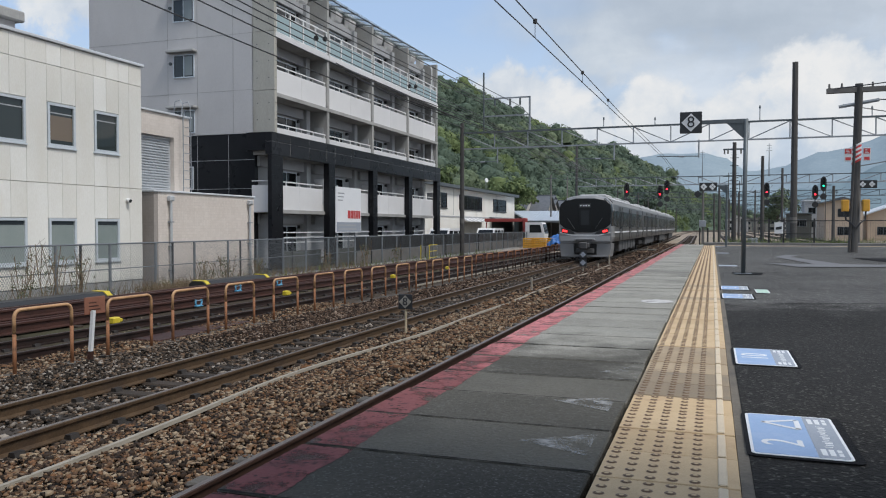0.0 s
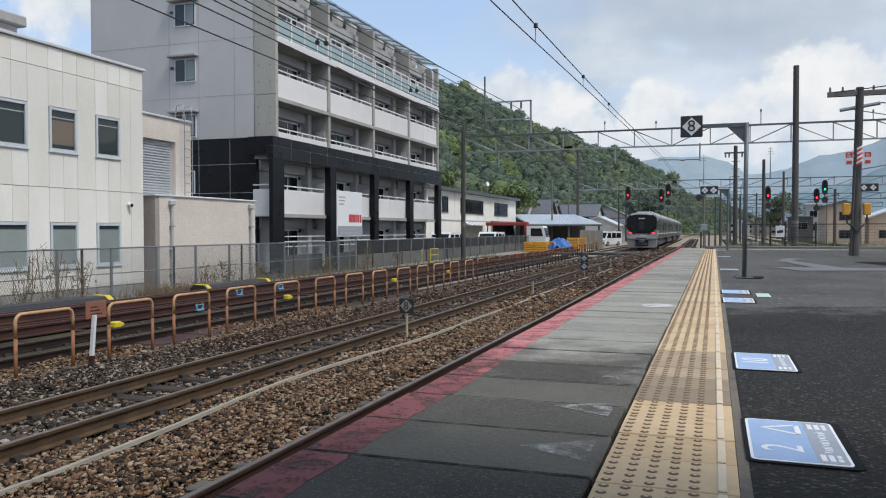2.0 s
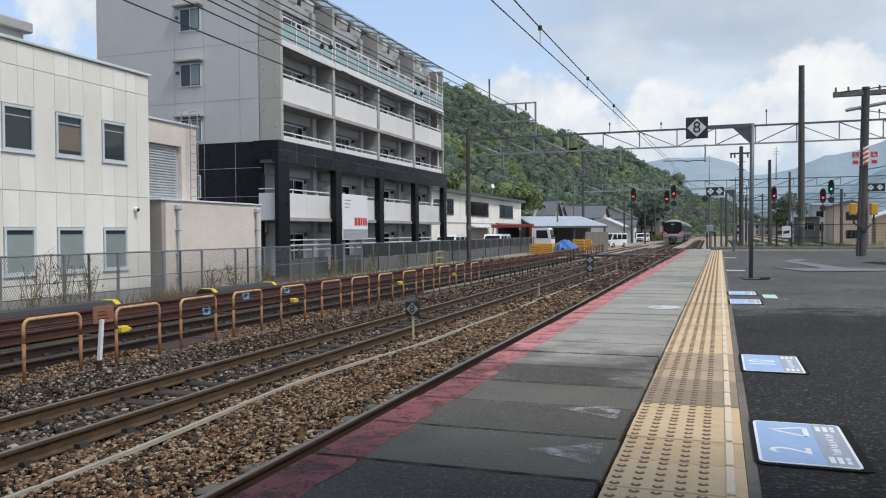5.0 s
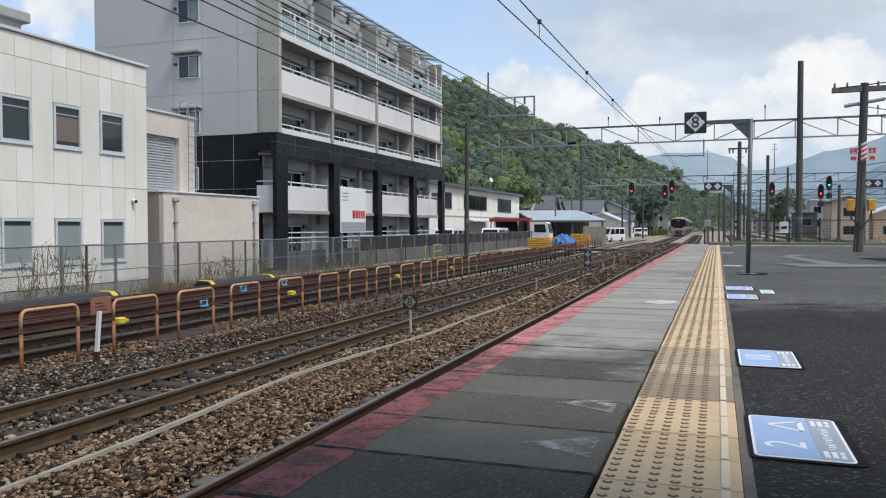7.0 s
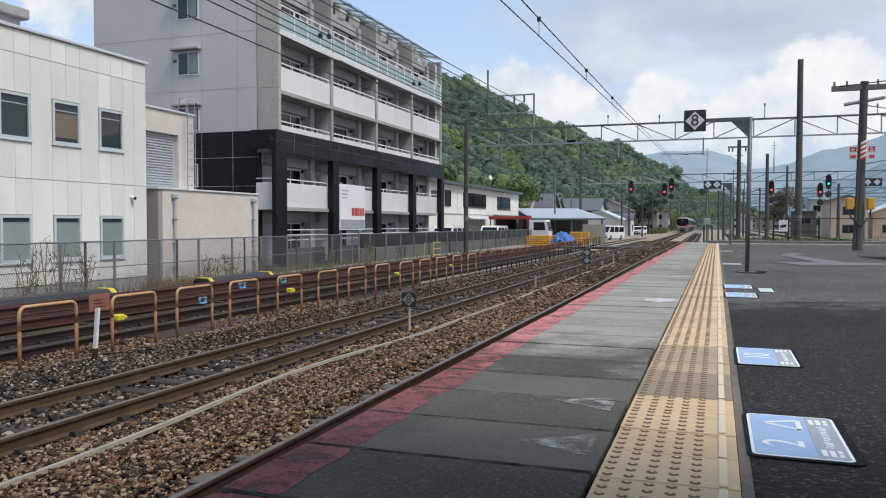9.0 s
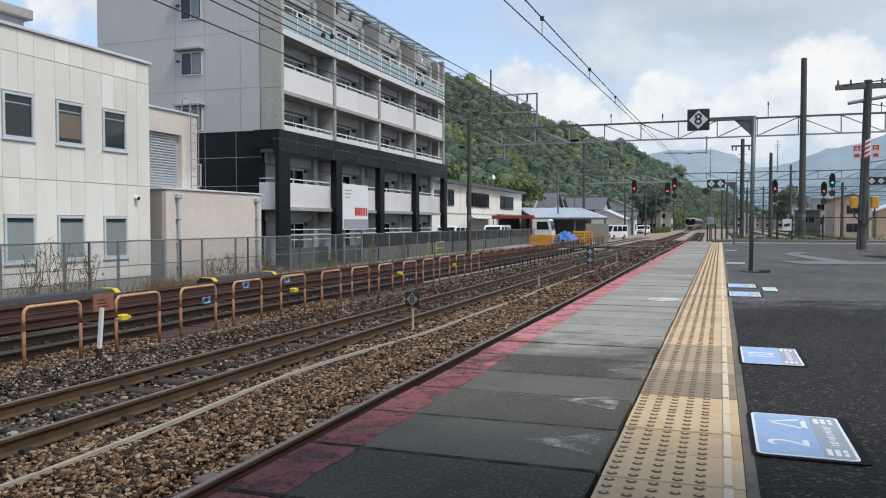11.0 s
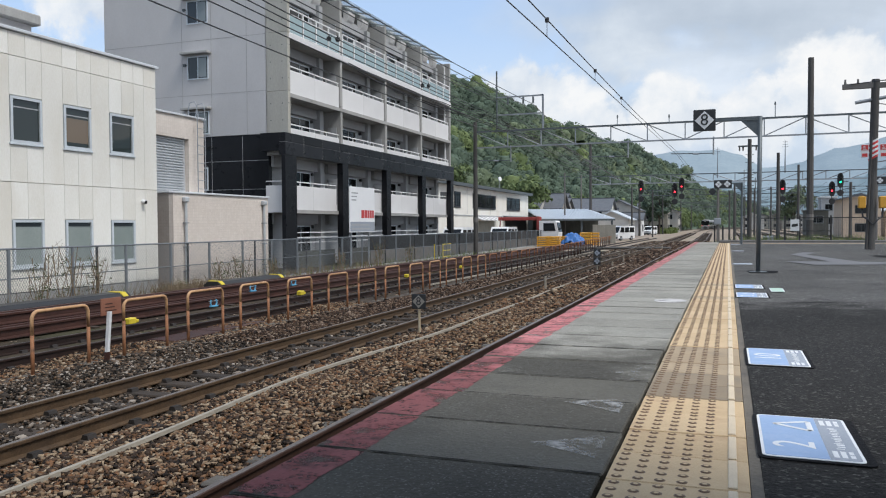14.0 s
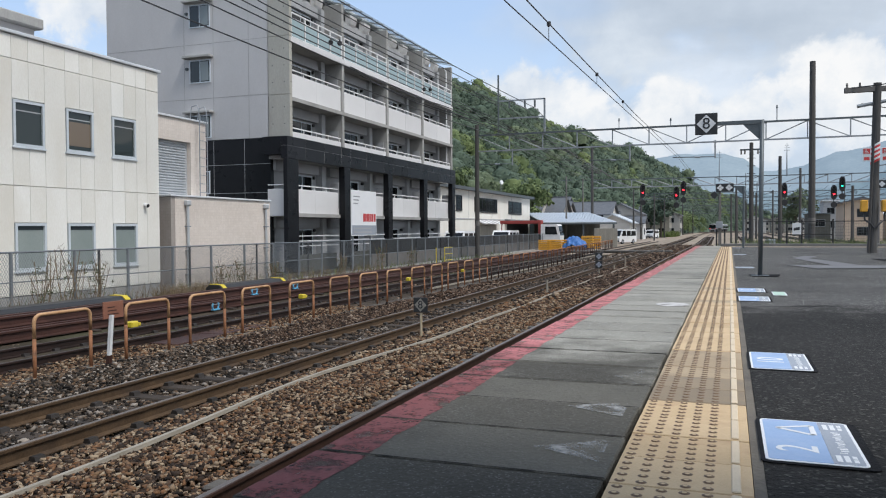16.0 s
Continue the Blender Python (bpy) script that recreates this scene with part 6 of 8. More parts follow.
def van(x, y, rz, label, mat=None, le=4.6, h=1.95, w=1.7, group="parked vehicles"):
    mat = mat or M_WHITE
    t = thing("van", (x, y, GROUND), label, "van", group, rz)
    L2 = le / 2
    prof = [(-L2, 0.28), (L2, 0.28), (L2, 0.85), (L2 - 0.25, 1.0), (L2 - 0.95, h - 0.12), (L2 - 1.15, h), (-L2 + 0.15, h), (-L2, h - 0.2)]
    b = part("body", Geo().prism([(p[0], p[1]) for p in prof], -w / 2, w / 2, "x"), mat, t, "white body")
    part("windscreen", Geo().add([(-w / 2 + 0.1, L2 - 0.27, 1.03), (w / 2 - 0.1, L2 - 0.27, 1.03), (w / 2 - 0.15, L2 - 0.92, h - 0.17), (-w / 2 + 0.15, L2 - 0.92, h - 0.17)], [(0, 1, 2, 3)]), M_GLASS, b)
    for v in b.children:
        v.location = (0, 0.015, 0.015)
    for s in (-1, 1):
        for a, c in ((L2 - 1.75, L2 - 0.75), (L2 - 3.0, L2 - 1.85), (-L2 + 0.2, L2 - 3.1)):
            part("side_window", Geo().prism([(a, 1.08), (c, 1.08), (c - 0.12, h - 0.2), (a + 0.03, h - 0.2)], s * w / 2 - 0.01, s * w / 2 + 0.01, "x"), M_GLASS, b)
    for s in (-1, 1):
        part("headlight", Geo().soft((s * (w / 2 - 0.32) - 0.14, L2 - 0.03, 0.66), (s * (w / 2 - 0.32) + 0.14, L2 + 0.02, 0.84), 0.02), M_SIGNWHITE, t)
    part("bumper", Geo().soft((-w / 2 + 0.02, L2 - 0.02, 0.28), (w / 2 - 0.02, L2 + 0.07, 0.5), 0.03), M_DARKSTEEL, t)
    part("grille", Geo().soft((-w / 2 + 0.52, L2 - 0.01, 0.66), (w / 2 - 0.52, L2 + 0.015, 0.80), 0.01), M_DARKSTEEL, t, "dark grille")
    for s in (-1, 1):
        part("mirror", Geo().soft((s * (w / 2 + 0.12) - 0.09, L2 - 0.62, 1.12), (s * (w / 2 + 0.12) + 0.09, L2 - 0.54, 1.34), 0.02), M_BLACK, t, "black wing mirror")
    part("plate", Geo().box((-0.18, L2 + 0.07, 0.36), (0.18, L2 + 0.078, 0.48)), M_SIGNBLACK, t)
    for s in (-1, 1):
        for yy in (L2 - 0.85, -L2 + 0.9):
            wheel(t, s * (w / 2 - 0.08), yy, 0.32)
    return t


def build_vehicles():
    van(-13.5, 107, 158, "white one-box van parked by the yard, facing the station")
    van(-20.6, 60.5, 180, "white van parked beyond the apartments")
    van(-20.2, 72.5, 180, "white van parked by the workshop", le=4.2)
    van(-14.9, 165, 165, "white small truck parked by the line", le=3.6, h=1.8)
    # crane truck
    t = thing("crane_truck", (-17.2, 80, GROUND), "white lorry with a faded red loading crane", "truck", "parked vehicles")
    cab = part("cab", Geo().prism([(-1.0, 0.55), (0.95, 0.55), (1.0, 1.3), (0.75, 2.45), (0.6, 2.55), (-1.0, 2.55)], -1.0, 1.0, "y"), M_WHITE, t, "white cab")
    for s in (-1, 1):
        part("side_window", Geo().prism([(-0.55, 1.5), (0.72, 1.5), (0.55, 2.3), (-0.55, 2.3)], s * 1.0 - 0.015, s * 1.0 + 0.015, "y"), M_GLASS, cab)
    part("windscreen", Geo().prism([(1.0, 1.4), (0.8, 2.35), (0.82, 2.36), (1.02, 1.41)], -0.85, 0.85, "y"), M_GLASS, cab)
    part("bed", Geo().soft((-6.2, -1.05, 0.85), (-1.5, 1.05, 1.25), 0.03), M_DARKSTEEL, t, "dark lorry bed")
    part("crane_boom", Geo().soft((-5.6, -0.16, 2.6), (-1.0, 0.16, 2.95), 0.04), M_TRUCKRED, t, "faded red crane boom")
    part("crane_post", Geo().soft((-1.45, -0.3, 0.85), (-1.08, 0.3, 3.0), 0.05), M_TRUCKRED, t, "red crane post")
    part("crane_hook_arm", Geo().tube((-5.4, 0, 2.65), (-5.5, 0, 1.3), 0.06), M_TRUCKRED, t)
    for x in (-5.2, -4.0, 0.1):
        for s in (-0.92, 0.92):
            wb = part("wheel", Geo().tube((x, s - 0.14, 0.48), (x, s + 0.14, 0.48), 0.48, n=16), M_TYRE, t, "black tyre")
            part("rim", Geo().tube((x, s - 0.15, 0.48), (x, s + 0.15, 0.48), 0.25, n=12), M_STEEL, wb)
    # yellow crates and tarpaulins
    for i, (x, y) in enumerate(((-16.85, 75), (-15.75, 75.1), (-16.3, 76.4), (-15.25, 76.3), (-13.25, 78.2), (-12.7, 79.6), (-13.5, 79.8))):
        hh = 1.0 if i < 4 else 1.35
        c = thing("mesh_crate", (x, y, GROUND), "yellow-orange slatted site crate in a row", "crate", "site crates")
        for k in range(5):
            part("slat", Geo().soft((-0.5, -0.42, 0.05 + k * hh / 5), (0.5, 0.42, 0.05 + (k + 0.72) * hh / 5), 0.01), M_ORANGEBOX, c)
        for sx in (-0.52, 0.52):
            part("corner_post", Geo().box((sx - 0.03, -0.46, 0), (sx + 0.03, -0.40, hh)), M_ORANGEBOX, c)
    g = Geo()
    n = 17
    vs = [((i - 8) * 0.145, (j - 8) * 0.11, max(0.0, 1.30 - 0.0125 * ((i - 8) ** 2 + (j - 8) ** 2) + 0.30 * noise.noise((i * 0.45, j * 0.4, 0.3)) + 0.13 * noise.noise((i * 1.3, j * 1.1, 2.3)))) for i in range(n) for j in range(n)]
    fs = [(i * n + j, i * n + j + 1, (i + 1) * n + j + 1, (i + 1) * n + j) for i in range(n - 1) for j in range(n - 1)]
    g.add(vs, fs)
    alone("tarpaulin", g, M_BLUETARP, "heap under a crumpled blue tarpaulin", "tarpaulin", at=(-14.25, 76.4, GROUND))


# ---------- overhead line ----------
def gantry(y, x0, x1, top, depth, posts, label, step=2.363):
    k = 1.0 if y < 60 else 1.5
    steel = M_STEEL if y < 120 else M_DARKSTEEL
    t = thing("overhead_gantry", (0, y, 0), label, "gantry", "overhead line gantries")
    r = 0.055
    part("top_chord", Geo().box((x0, -0.07, top - 0.11), (x1, 0.07, top)), M_DARKSTEEL, t)
    part("bottom_chord", Geo().box((x0, -0.06, top - depth), (x1, 0.06, top - depth + 0.09 * k)), steel, t)
    n = round((x1 - x0) / step)
    w = (x1 - x0) / n
    for i in range(n + 1):
        part("strut", Geo().box((x0 + i * w - 0.035 * k, -0.035, top - depth + 0.09), (x0 + i * w + 0.035 * k, 0.035, top - 0.11)), steel, t)
    for i in range(n):
        a, b = x0 + i * w, x0 + (i + 1) * w
        za, zb = (top - 0.1, top - depth + 0.06)
        if (-2.6 < (a + b) / 2 < 4.7) if y < 60 else (a + b) / 2 > 1.0:
            za, zb = zb, za
        part("diagonal", Geo().tube((a, 0, za), (b, 0, zb), 0.035 * k, n=6), steel, t)
    for px, ph, r, mat in posts:
        p = part("post", Geo().tube((px, 0.0, GROUND), (px, 0.0, ph), r, r * 0.8, n=10), mat, t, "tall weathered pole")
        part("band", Geo().tube((px, 0, 1.0), (px, 0, 1.35), r * 1.04, n=10), M_CONCPOLE, p)
    return t


def wire(name, pts, r, label, sag=0.0, n=12, group="overhead wires"):
    """A cable through points, with sag between them."""
    g = Geo()
    line = []
    for a, b in zip(pts, pts[1:]):
        a, b = Vector(a), Vector(b)
        for i in range(n):
            s = i / n
            line.append(a.lerp(b, s) - Vector((0, 0, sag * 4 * s * (1 - s))))
    line.append(Vector(pts[-1]))
    g.pipe(line, r, 5)
    return alone(name, g, M_WIRE, label, "cable", group)


def signal(x, y, z, parent_label="railway signal with a red light on the gantry", lamp=None):
    t = thing("railway_signal", (x, y, z), parent_label, "signal", "railway signals")
    part("hood_board", Geo().prism([(0.26 * math.cos(a), 0.45 * math.sin(a) + (0.25 if math.sin(a) > 0 else -0.25)) for a in np.linspace(0, 2 * math.pi, 20, endpoint=False)], -0.05, 0.05, "y"), M_BLACK, t, "black oval backing board")
    for k, zz in enumerate((0.42, 0.12, -0.18)):
        part("hood", Geo().tube((0, -0.05, zz), (0, -0.3, zz), 0.13, n=12, caps=False), M_BLACK, t)
    part("lamp", Geo().tube((0, -0.052, -0.18), (0, -0.09, -0.18), 0.085, n=14), lamp or M_SIGNAL, t, "lit green lamp" if lamp else "lit red lamp")
    t.scale = (1.3, 1.3, 1.3)
    part("bracket", Geo().box((-0.05, 0.05, -0.9), (0.05, 0.12, 0.5)), M_DARKSTEEL, t)
    part("marker_disc", Geo().tube((0.0, 0.0, -1.15), (0.0, -0.05, -1.15), 0.28, n=16), M_BLACK, t, "black round disc")
    return t


def build_overhead():
    gantry(53, -16.78, 16.3, 7.42, 1.22, [(-16.78, 8.1, 0.17, M_OLDPOLE), (4.75, 10.9, 0.215, M_OLDPOLE), (16.3, 8.5, 0.17, M_OLDPOLE)], "steel lattice gantry carrying overhead wires across the tracks")
    # mast frame on top of the gantry
    f = thing("wire_mast_frame", (0, 53, 7.42), "steel mast frame standing on the gantry with insulators", "mast")
    part("mast", Geo().tube((-15.2, 0, -0.1), (-15.2, 0, 4.1), 0.06, n=8), M_DARKSTEEL, f)
    part("post", Geo().box((-11.98, -0.05, 0), (-11.86, 0.05, 2.3)), M_STEEL, f)
    for z in (2.22, 1.0):
        part("beam", Geo().box((-15.2, -0.05, z), (-11.9, 0.05, z + 0.09)), M_STEEL, f)
    for x in (-14.4, -13.3, -12.6):
        part("insulator", Geo().tube((x, 0, 2.2), (x, 0, 1.75), 0.07, n=8), M_DARKSTEEL, f)
    for x, h in ((-6.9, 0.45), (2.75, 0.75), (-3.6, 0.3), (9.0, 0.4)):
        b = thing("wire_support", (x, 53, 7.42), "small steel wire support with an insulator on the gantry", "bracket", "wire supports")
        part("stem", Geo().tube((0, 0, -0.02), (0, 0, h), 0.03, n=6), M_STEEL, b)
        part("insulator", Geo().tube((0, 0, h), (0, 0, h + 0.18), 0.06, 0.04, n=8), M_DARKSTEEL, b)
    for (xa, za), (xb, zb) in (((-15.2, 9.4), (-16.5, 8.2)), ((-14.4, 9.2), (-15.8, 8.0)), ((-13.3, 9.1), (-15.2, 7.8)), ((-12.6, 9.1), (-14.4, 7.8))):
        wire("feeder_wire", [(xa - 1.5, 5, za + 0.8), (xa, 53, za), (xb, 105, zb)], 0.022, "thin feeder wire along the line", sag=0.4, group="feeder wires")
    for dx, dz in ((0.0, 0.0), (-0.5, 0.45), (0.6, -0.35)):
        wire("slack_feeder", [(-17.6 + dx, 36, 8.6 + dz), (-15.9 + dx, 45, 7.85 + dz), (-11.9 + dx * 0.6, 60, 6.9 + dz * 0.7), (-12.3 + dx * 0.5, 80, 6.7 + dz * 0.6), (-12.6, 104.8, 6.4)], 0.026, "dark slack feeder wire crossing under the gantry", sag=0.15, group="feeder wires", n=6)
    # dropper arms under the gantry
    for x in (-0.87, -14.2, -6.2):
        d = thing("drop_post", (x, 53, 6.35), "short steel drop post with a bracket arm for the contact wire", "bracket", "drop posts")
        part("post", Geo().tube((0, 0, -1.15), (0, 0, 0), 0.05, n=8), M_STEEL, d)
        part("arm", Geo().tube((0, 0, -1.05), (-2.6, 0, -1.0), 0.03, n=6), M_DARKSTEEL, d)
        part("insulator", Geo().tube((-0.9, 0, -1.05), (-1.25, 0, -1.04), 0.06, n=8), M_STEEL, d)
    gantry(105, -17.2, 24.0, 7.25, 1.15, [(-17.2, 11.6, 0.2, M_OLDPOLE), (8.1, 8.0, 0.17, M_OLDPOLE), (24.0, 8.0, 0.18, M_OLDPOLE)], "steel lattice signal gantry across the tracks", 2.6)
    gantry(150, -15.5, 30.0, 7.2, 1.1, [(-15.5, 8.3, 0.2, M_OLDPOLE), (8.5, 8.3, 0.2, M_OLDPOLE)], "distant steel lattice gantry", 3.2)
    gantry(200, -14.0, 36.0, 7.2, 1.1, [(-14.0, 8.3, 0.2, M_OLDPOLE), (11, 8.3, 0.2, M_OLDPOLE)], "distant steel lattice gantry", 4)
    gantry(250, -13.5, 40.0, 7.2, 1.1, [(-13.5, 8.3, 0.2, M_OLDPOLE), (14, 8.3, 0.2, M_OLDPOLE)], "distant steel lattice gantry", 5)
    gantry(310, -13.0, 44.0, 7.2, 1.1, [(-13.0, 8.3, 0.2, M_OLDPOLE), (18, 8.3, 0.2, M_OLDPOLE)], "distant steel lattice gantry", 6)
    for x, z in ((-10.6, 5.6), (-6.4, 5.2), (-5.55, 5.85), (6.3, 5.3), (11.75, 4.95)):
        signal(x, 104.6, z)
    signal(12.65, 104.6, 5.95, "railway signal with a green light on the gantry", M_SIGNALGREEN)
    wx = -2.75
    # contact and catenary wires, rising away from the platform, with hangers between them
    low = [(wx, -8, 3.36), (wx, 10.3, 3.74), (wx, 25.5, 4.16), (wx, 47, 4.76), (wx, 105, 4.85), (wx + sweep_x(200), 200, 4.85), (wx + sweep_x(310), 310, 4.85)]
    high = [(wx, -8, 3.95), (wx, 11.4, 4.06), (wx, 17.5, 4.16), (wx, 25.0, 4.30), (wx, 47, 4.92), (wx, 105, 5.6), (wx + sweep_x(200), 200, 5.6), (wx + sweep_x(310), 310, 5.6)]
    wire("contact_wire", low, 0.010, "contact wire over the platform track", n=3)
    wire("catenary_wire", high, 0.011, "catenary wire over the platform track", n=3)
    for y, za, zb in ((12.6, 3.80, 4.08), (17.5, 3.94, 4.16), (22.0, 4.06, 4.24)):
        t = thing("wire_hanger", (wx, y, za), "small wire hanger with a round insulator", "insulator", "wire hangers")
        part("hanger", Geo().tube((0, 0, 0), (0, 0, zb - za), 0.006, n=5), M_WIRE, t)
        part("insulator", Geo().tube((0, 0, zb - za - 0.04), (0, 0, zb - za + 0.03), 0.034, n=10), M_WIRE, t)
    for x, lab in ((TRACK_2, "wires over the through track"), (TRACK_3, "wires over the siding")):
        wire("contact_wire", [(x, 50, 4.6), (x, 105, 4.3), (x + sweep_x(200), 200, 4.3), (x + sweep_x(310), 310, 4.3)], 0.011, "contact " + lab)
        wire("catenary_wire", [(x, 53, 5.9), (x, 105, 5.4), (x + sweep_x(200), 200, 5.4), (x + sweep_x(310), 310, 5.4)], 0.013, "catenary " + lab, sag=0.45)
    # poles of the yard
    pole_specs = ((1.33, 55, 6.3, 0.16, M_OLDPOLE), (3.05, 55, 5.35, 0.13, M_OLDPOLE), (12.9, 98, 5.4, 0.2, M_OLDPOLE), (0.6, 80, 4.6, 0.12, M_OLDPOLE), (-0.8, 75, 4.5, 0.12, M_OLDPOLE), (0.2, 110, 5.2, 0.13, M_OLDPOLE), (1.2, 140, 6, 0.14, M_OLDPOLE), (3.0, 125, 6, 0.14, M_OLDPOLE), (4.4, 150, 7, 0.15, M_OLDPOLE), (6.2, 130, 6.5, 0.14, M_OLDPOLE), (-13.5, 120, 6.5, 0.15, M_OLDPOLE), (-11.8, 135, 6.5, 0.14, M_OLDPOLE), (-13.2, 175, 7, 0.15, M_OLDPOLE), (-18.9, 96, 7.2, 0.12, M_CONCPOLE), (-22.5, 128, 9, 0.14, M_CONCPOLE))
    more = np.random.default_rng(9)
    for k in range(34):
        yy = more.uniform(85, 330)
        pole_specs += ((more.uniform(-0.004, 0.17) * yy, yy, more.uniform(4.0, 7.4), more.uniform(0.05, 0.09), M_OLDPOLE if more.random() < 0.6 else M_CONCPOLE),)
    for x, y, h, r, mat in pole_specs:
        t = thing("yard_pole", (x, y, GROUND), "dark weathered pole standing among the yard tracks", "pole", "yard poles")
        part("shaft", Geo().tube((0, 0, 0), (0, 0, h - GROUND), r, r * 0.75, n=10), mat, t)
        if h > 5.4:
            if y == 55:
                for k in range(9):
                    part("step_bolt", Geo().tube((-0.26, 0, 2.6 + 0.5 * k), (0.26, 0, 2.6 + 0.5 * k), 0.02, n=5), M_DARKSTEEL, t)
                for k in (-0.62, -0.4, 0.4, 0.62):
                    part("insulator", Geo().tube((k, 0, h - GROUND - 0.75), (k, 0, h - GROUND - 0.5), 0.05, n=8), M_CONCPOLE, t)
                part("base_block", Geo().soft((-0.35, -0.35, -0.02), (0.35, 0.35, 1.1), 0.04), M_CONCPOLE, t, "pale concrete base")
            part("crossarm", Geo().box((-0.7, -0.05, h - GROUND - 0.5), (0.7, 0.05, h - GROUND - 0.4)), M_DARKSTEEL, t)
    # wires over the yard tracks
    for k, x in enumerate((2.6, 4.8, 7.0, 9.1, 11.2, 13.3, 15.4)):
        for z in (4.4, 5.7):
            wire("yard_wire", [(x, 105, z + 0.1 * (k % 3)), (x, 150, z), (x + 1, 250, z), (x + 2, 310, z)], 0.014, "thin dark wire over the yard tracks", sag=0.35, group="yard wires", n=6)
    # large service pole on the platform
    t = thing("service_pole", (3.87, 25.4, 0.01), "tall weathered pole with crossarms, striped guard, warning boards and yellow boxes", "pole")
    part("shaft", Geo().tube((0, 0, 0), (0.10, 0, 4.86), 0.125, 0.105, n=14), M_OLDPOLE, t, "tall weathered shaft")
    part("side_conduit", Geo().tube((-0.12, -0.10, 0), (0.0, -0.09, 3.2), 0.04, n=8), M_OLDPOLE, t)
    part("crossarm", Geo().box((-0.75, -0.08, 4.62), (0.95, 0.08, 4.76)), M_CONCPOLE, t, "grey crossarm")
    part("lower_crossarm", Geo().tube((-0.42, 0, 4.22), (0.62, 0, 4.38), 0.05, n=8), M_STEEL, t)
    for k in range(8):
        z, g, m = 2.60 + k * 0.066, Geo(), 18
        ring = [(0.055 + 0.128 * math.cos(2 * math.pi * a / m), 0.128 * math.sin(2 * math.pi * a / m), z + 0.07 * math.cos(2 * math.pi * a / m)) for a in range(m)]
        g.add(ring + [(x, y, zz + 0.065) for x, y, zz in ring], [(a, (a + 1) % m, m + (a + 1) % m, m + a) for a in range(m)])
        part("stripe", g, M_SIGNWHITE if k % 2 else M_RED, t, "white slanting stripe" if k % 2 else "red slanting stripe")
    for s in (-1, 1):
        bd = part("warning_board", Geo().soft((0.05 + s * 0.24 - 0.1, -0.20, 2.62), (0.05 + s * 0.24 + 0.1, -0.185, 3.0), 0.004), M_SIGNWHITE, t, "white warning board with red shapes")
        part("notice", Geo().box((0.05 + s * 0.24 - 0.07, -0.204, 2.65), (0.05 + s * 0.24 + 0.07, -0.2, 2.74)), M_RED, bd)
        part("red_field", Geo().box((0.05 + s * 0.24 - 0.085, -0.204, 2.83), (0.05 + s * 0.24 + 0.085, -0.2, 2.98)), M_RED, bd)
        for k in range(3):
            part("writing_bar", Geo().box((0.05 + s * 0.24 - 0.05, -0.207, 2.85 + 0.042 * k), (0.05 + s * 0.24 + 0.05 - 0.02 * k, -0.2045, 2.867 + 0.042 * k)), M_SIGNWHITE, bd)
        part("junction_box", Geo().soft((0.04 + s * 0.27 - 0.09, -0.16, 1.18), (0.04 + s * 0.27 + 0.09, 0.1, 1.52), 0.02), M_ORANGEBOX, t, "yellow junction box")
        part("cable_loop", Geo().pipe([(0.04 + s * 0.27, -0.05, 1.2), (0.04 + s * 0.25, -0.08, 0.95), (0.04 + s * 0.12, -0.15, 0.85), (0.03, -0.18, 0.7)], 0.025, 6), M_BLACK, t)
    for k, (a, c) in enumerate((((-0.7, 0, 4.76), (6.5, -3.5, 5.6)), ((0.9, 0, 4.76), (6.0, -2.5, 5.5)), ((0.6, 0, 4.4), (7.0, -1.0, 4.7)), ((-0.3, 0, 4.3), (11.0, 27.6, 7.3)), ((0.1, 0, 2.5), (11.0, 27.6, 6.4)))):
        wire("pole_cable", [Vector(a) + Vector((3.87, 25.4, 0)), Vector(c) + Vector((3.87, 25.4, 0))], 0.016, "dark cable strung from the service pole", sag=0.25, group="service cables")
    for s in (-0.68, -0.35, 0.45, 0.85):
        part("insulator", Geo().tube((s, 0, 4.76), (s, 0, 4.90), 0.035, 0.025, n=8), M_CONCPOLE, t, "small grey insulator")
    # platform sign post
    t = thing("sign_post", (0.46, 13.1, 0.01), "grey steel post with an arm holding a black diamond number sign", "sign post")
    part("post", Geo().tube((0, 0, 0), (0.02, 0, 2.40), 0.034, n=12), M_DARKSTEEL, t, "grey round post", smooth=True)
    part("base", Geo().soft((-0.13, -0.10, -0.006), (0.13, 0.10, 0.006), 0.003), M_DARKSTEEL, t)
    part("gusset", Geo().prism([(-0.31, 2.40), (0.02, 2.07), (0.05, 2.07), (0.05, 2.40)], -0.012, 0.012, "y"), M_DARKSTEEL, t, "triangular gusset plate")
    part("arm", Geo().box((-0.80, -0.022, 2.35), (0.05, 0.022, 2.41)), M_DARKSTEEL, t)
    part("board", Geo().soft((-0.965, -0.05, 2.21), (-0.63, -0.025, 2.55), 0.01), M_SIGNBLACK, t, "black square board")
    diamond(t, -0.797, -0.052, 2.38, 0.145)
    lettering("number", "8", 0.25, M_SIGNBLACK, t, pose(-0.797, -0.058, 2.38, 90, 0, 0), "black eight")
    # far sign post with the long crossed board on its arm
    t = thing("sign_post", (0.49, 31.0, 0.01), "grey steel post with an arm holding a crossed black board", "sign post")
    part("post", Geo().tube((0, 0, 0), (0.01, 0, 2.29), 0.04, n=10), M_DARKSTEEL, t, "grey round post")
    part("gusset", Geo().prism([(-0.36, 2.29), (0.0, 1.94), (0.05, 1.94), (0.05, 2.29)], -0.012, 0.012, "y"), M_DARKSTEEL, t, "triangular gusset plate")
    part("arm", Geo().box((-0.95, -0.022, 2.23), (0.05, 0.022, 2.29)), M_DARKSTEEL, t)
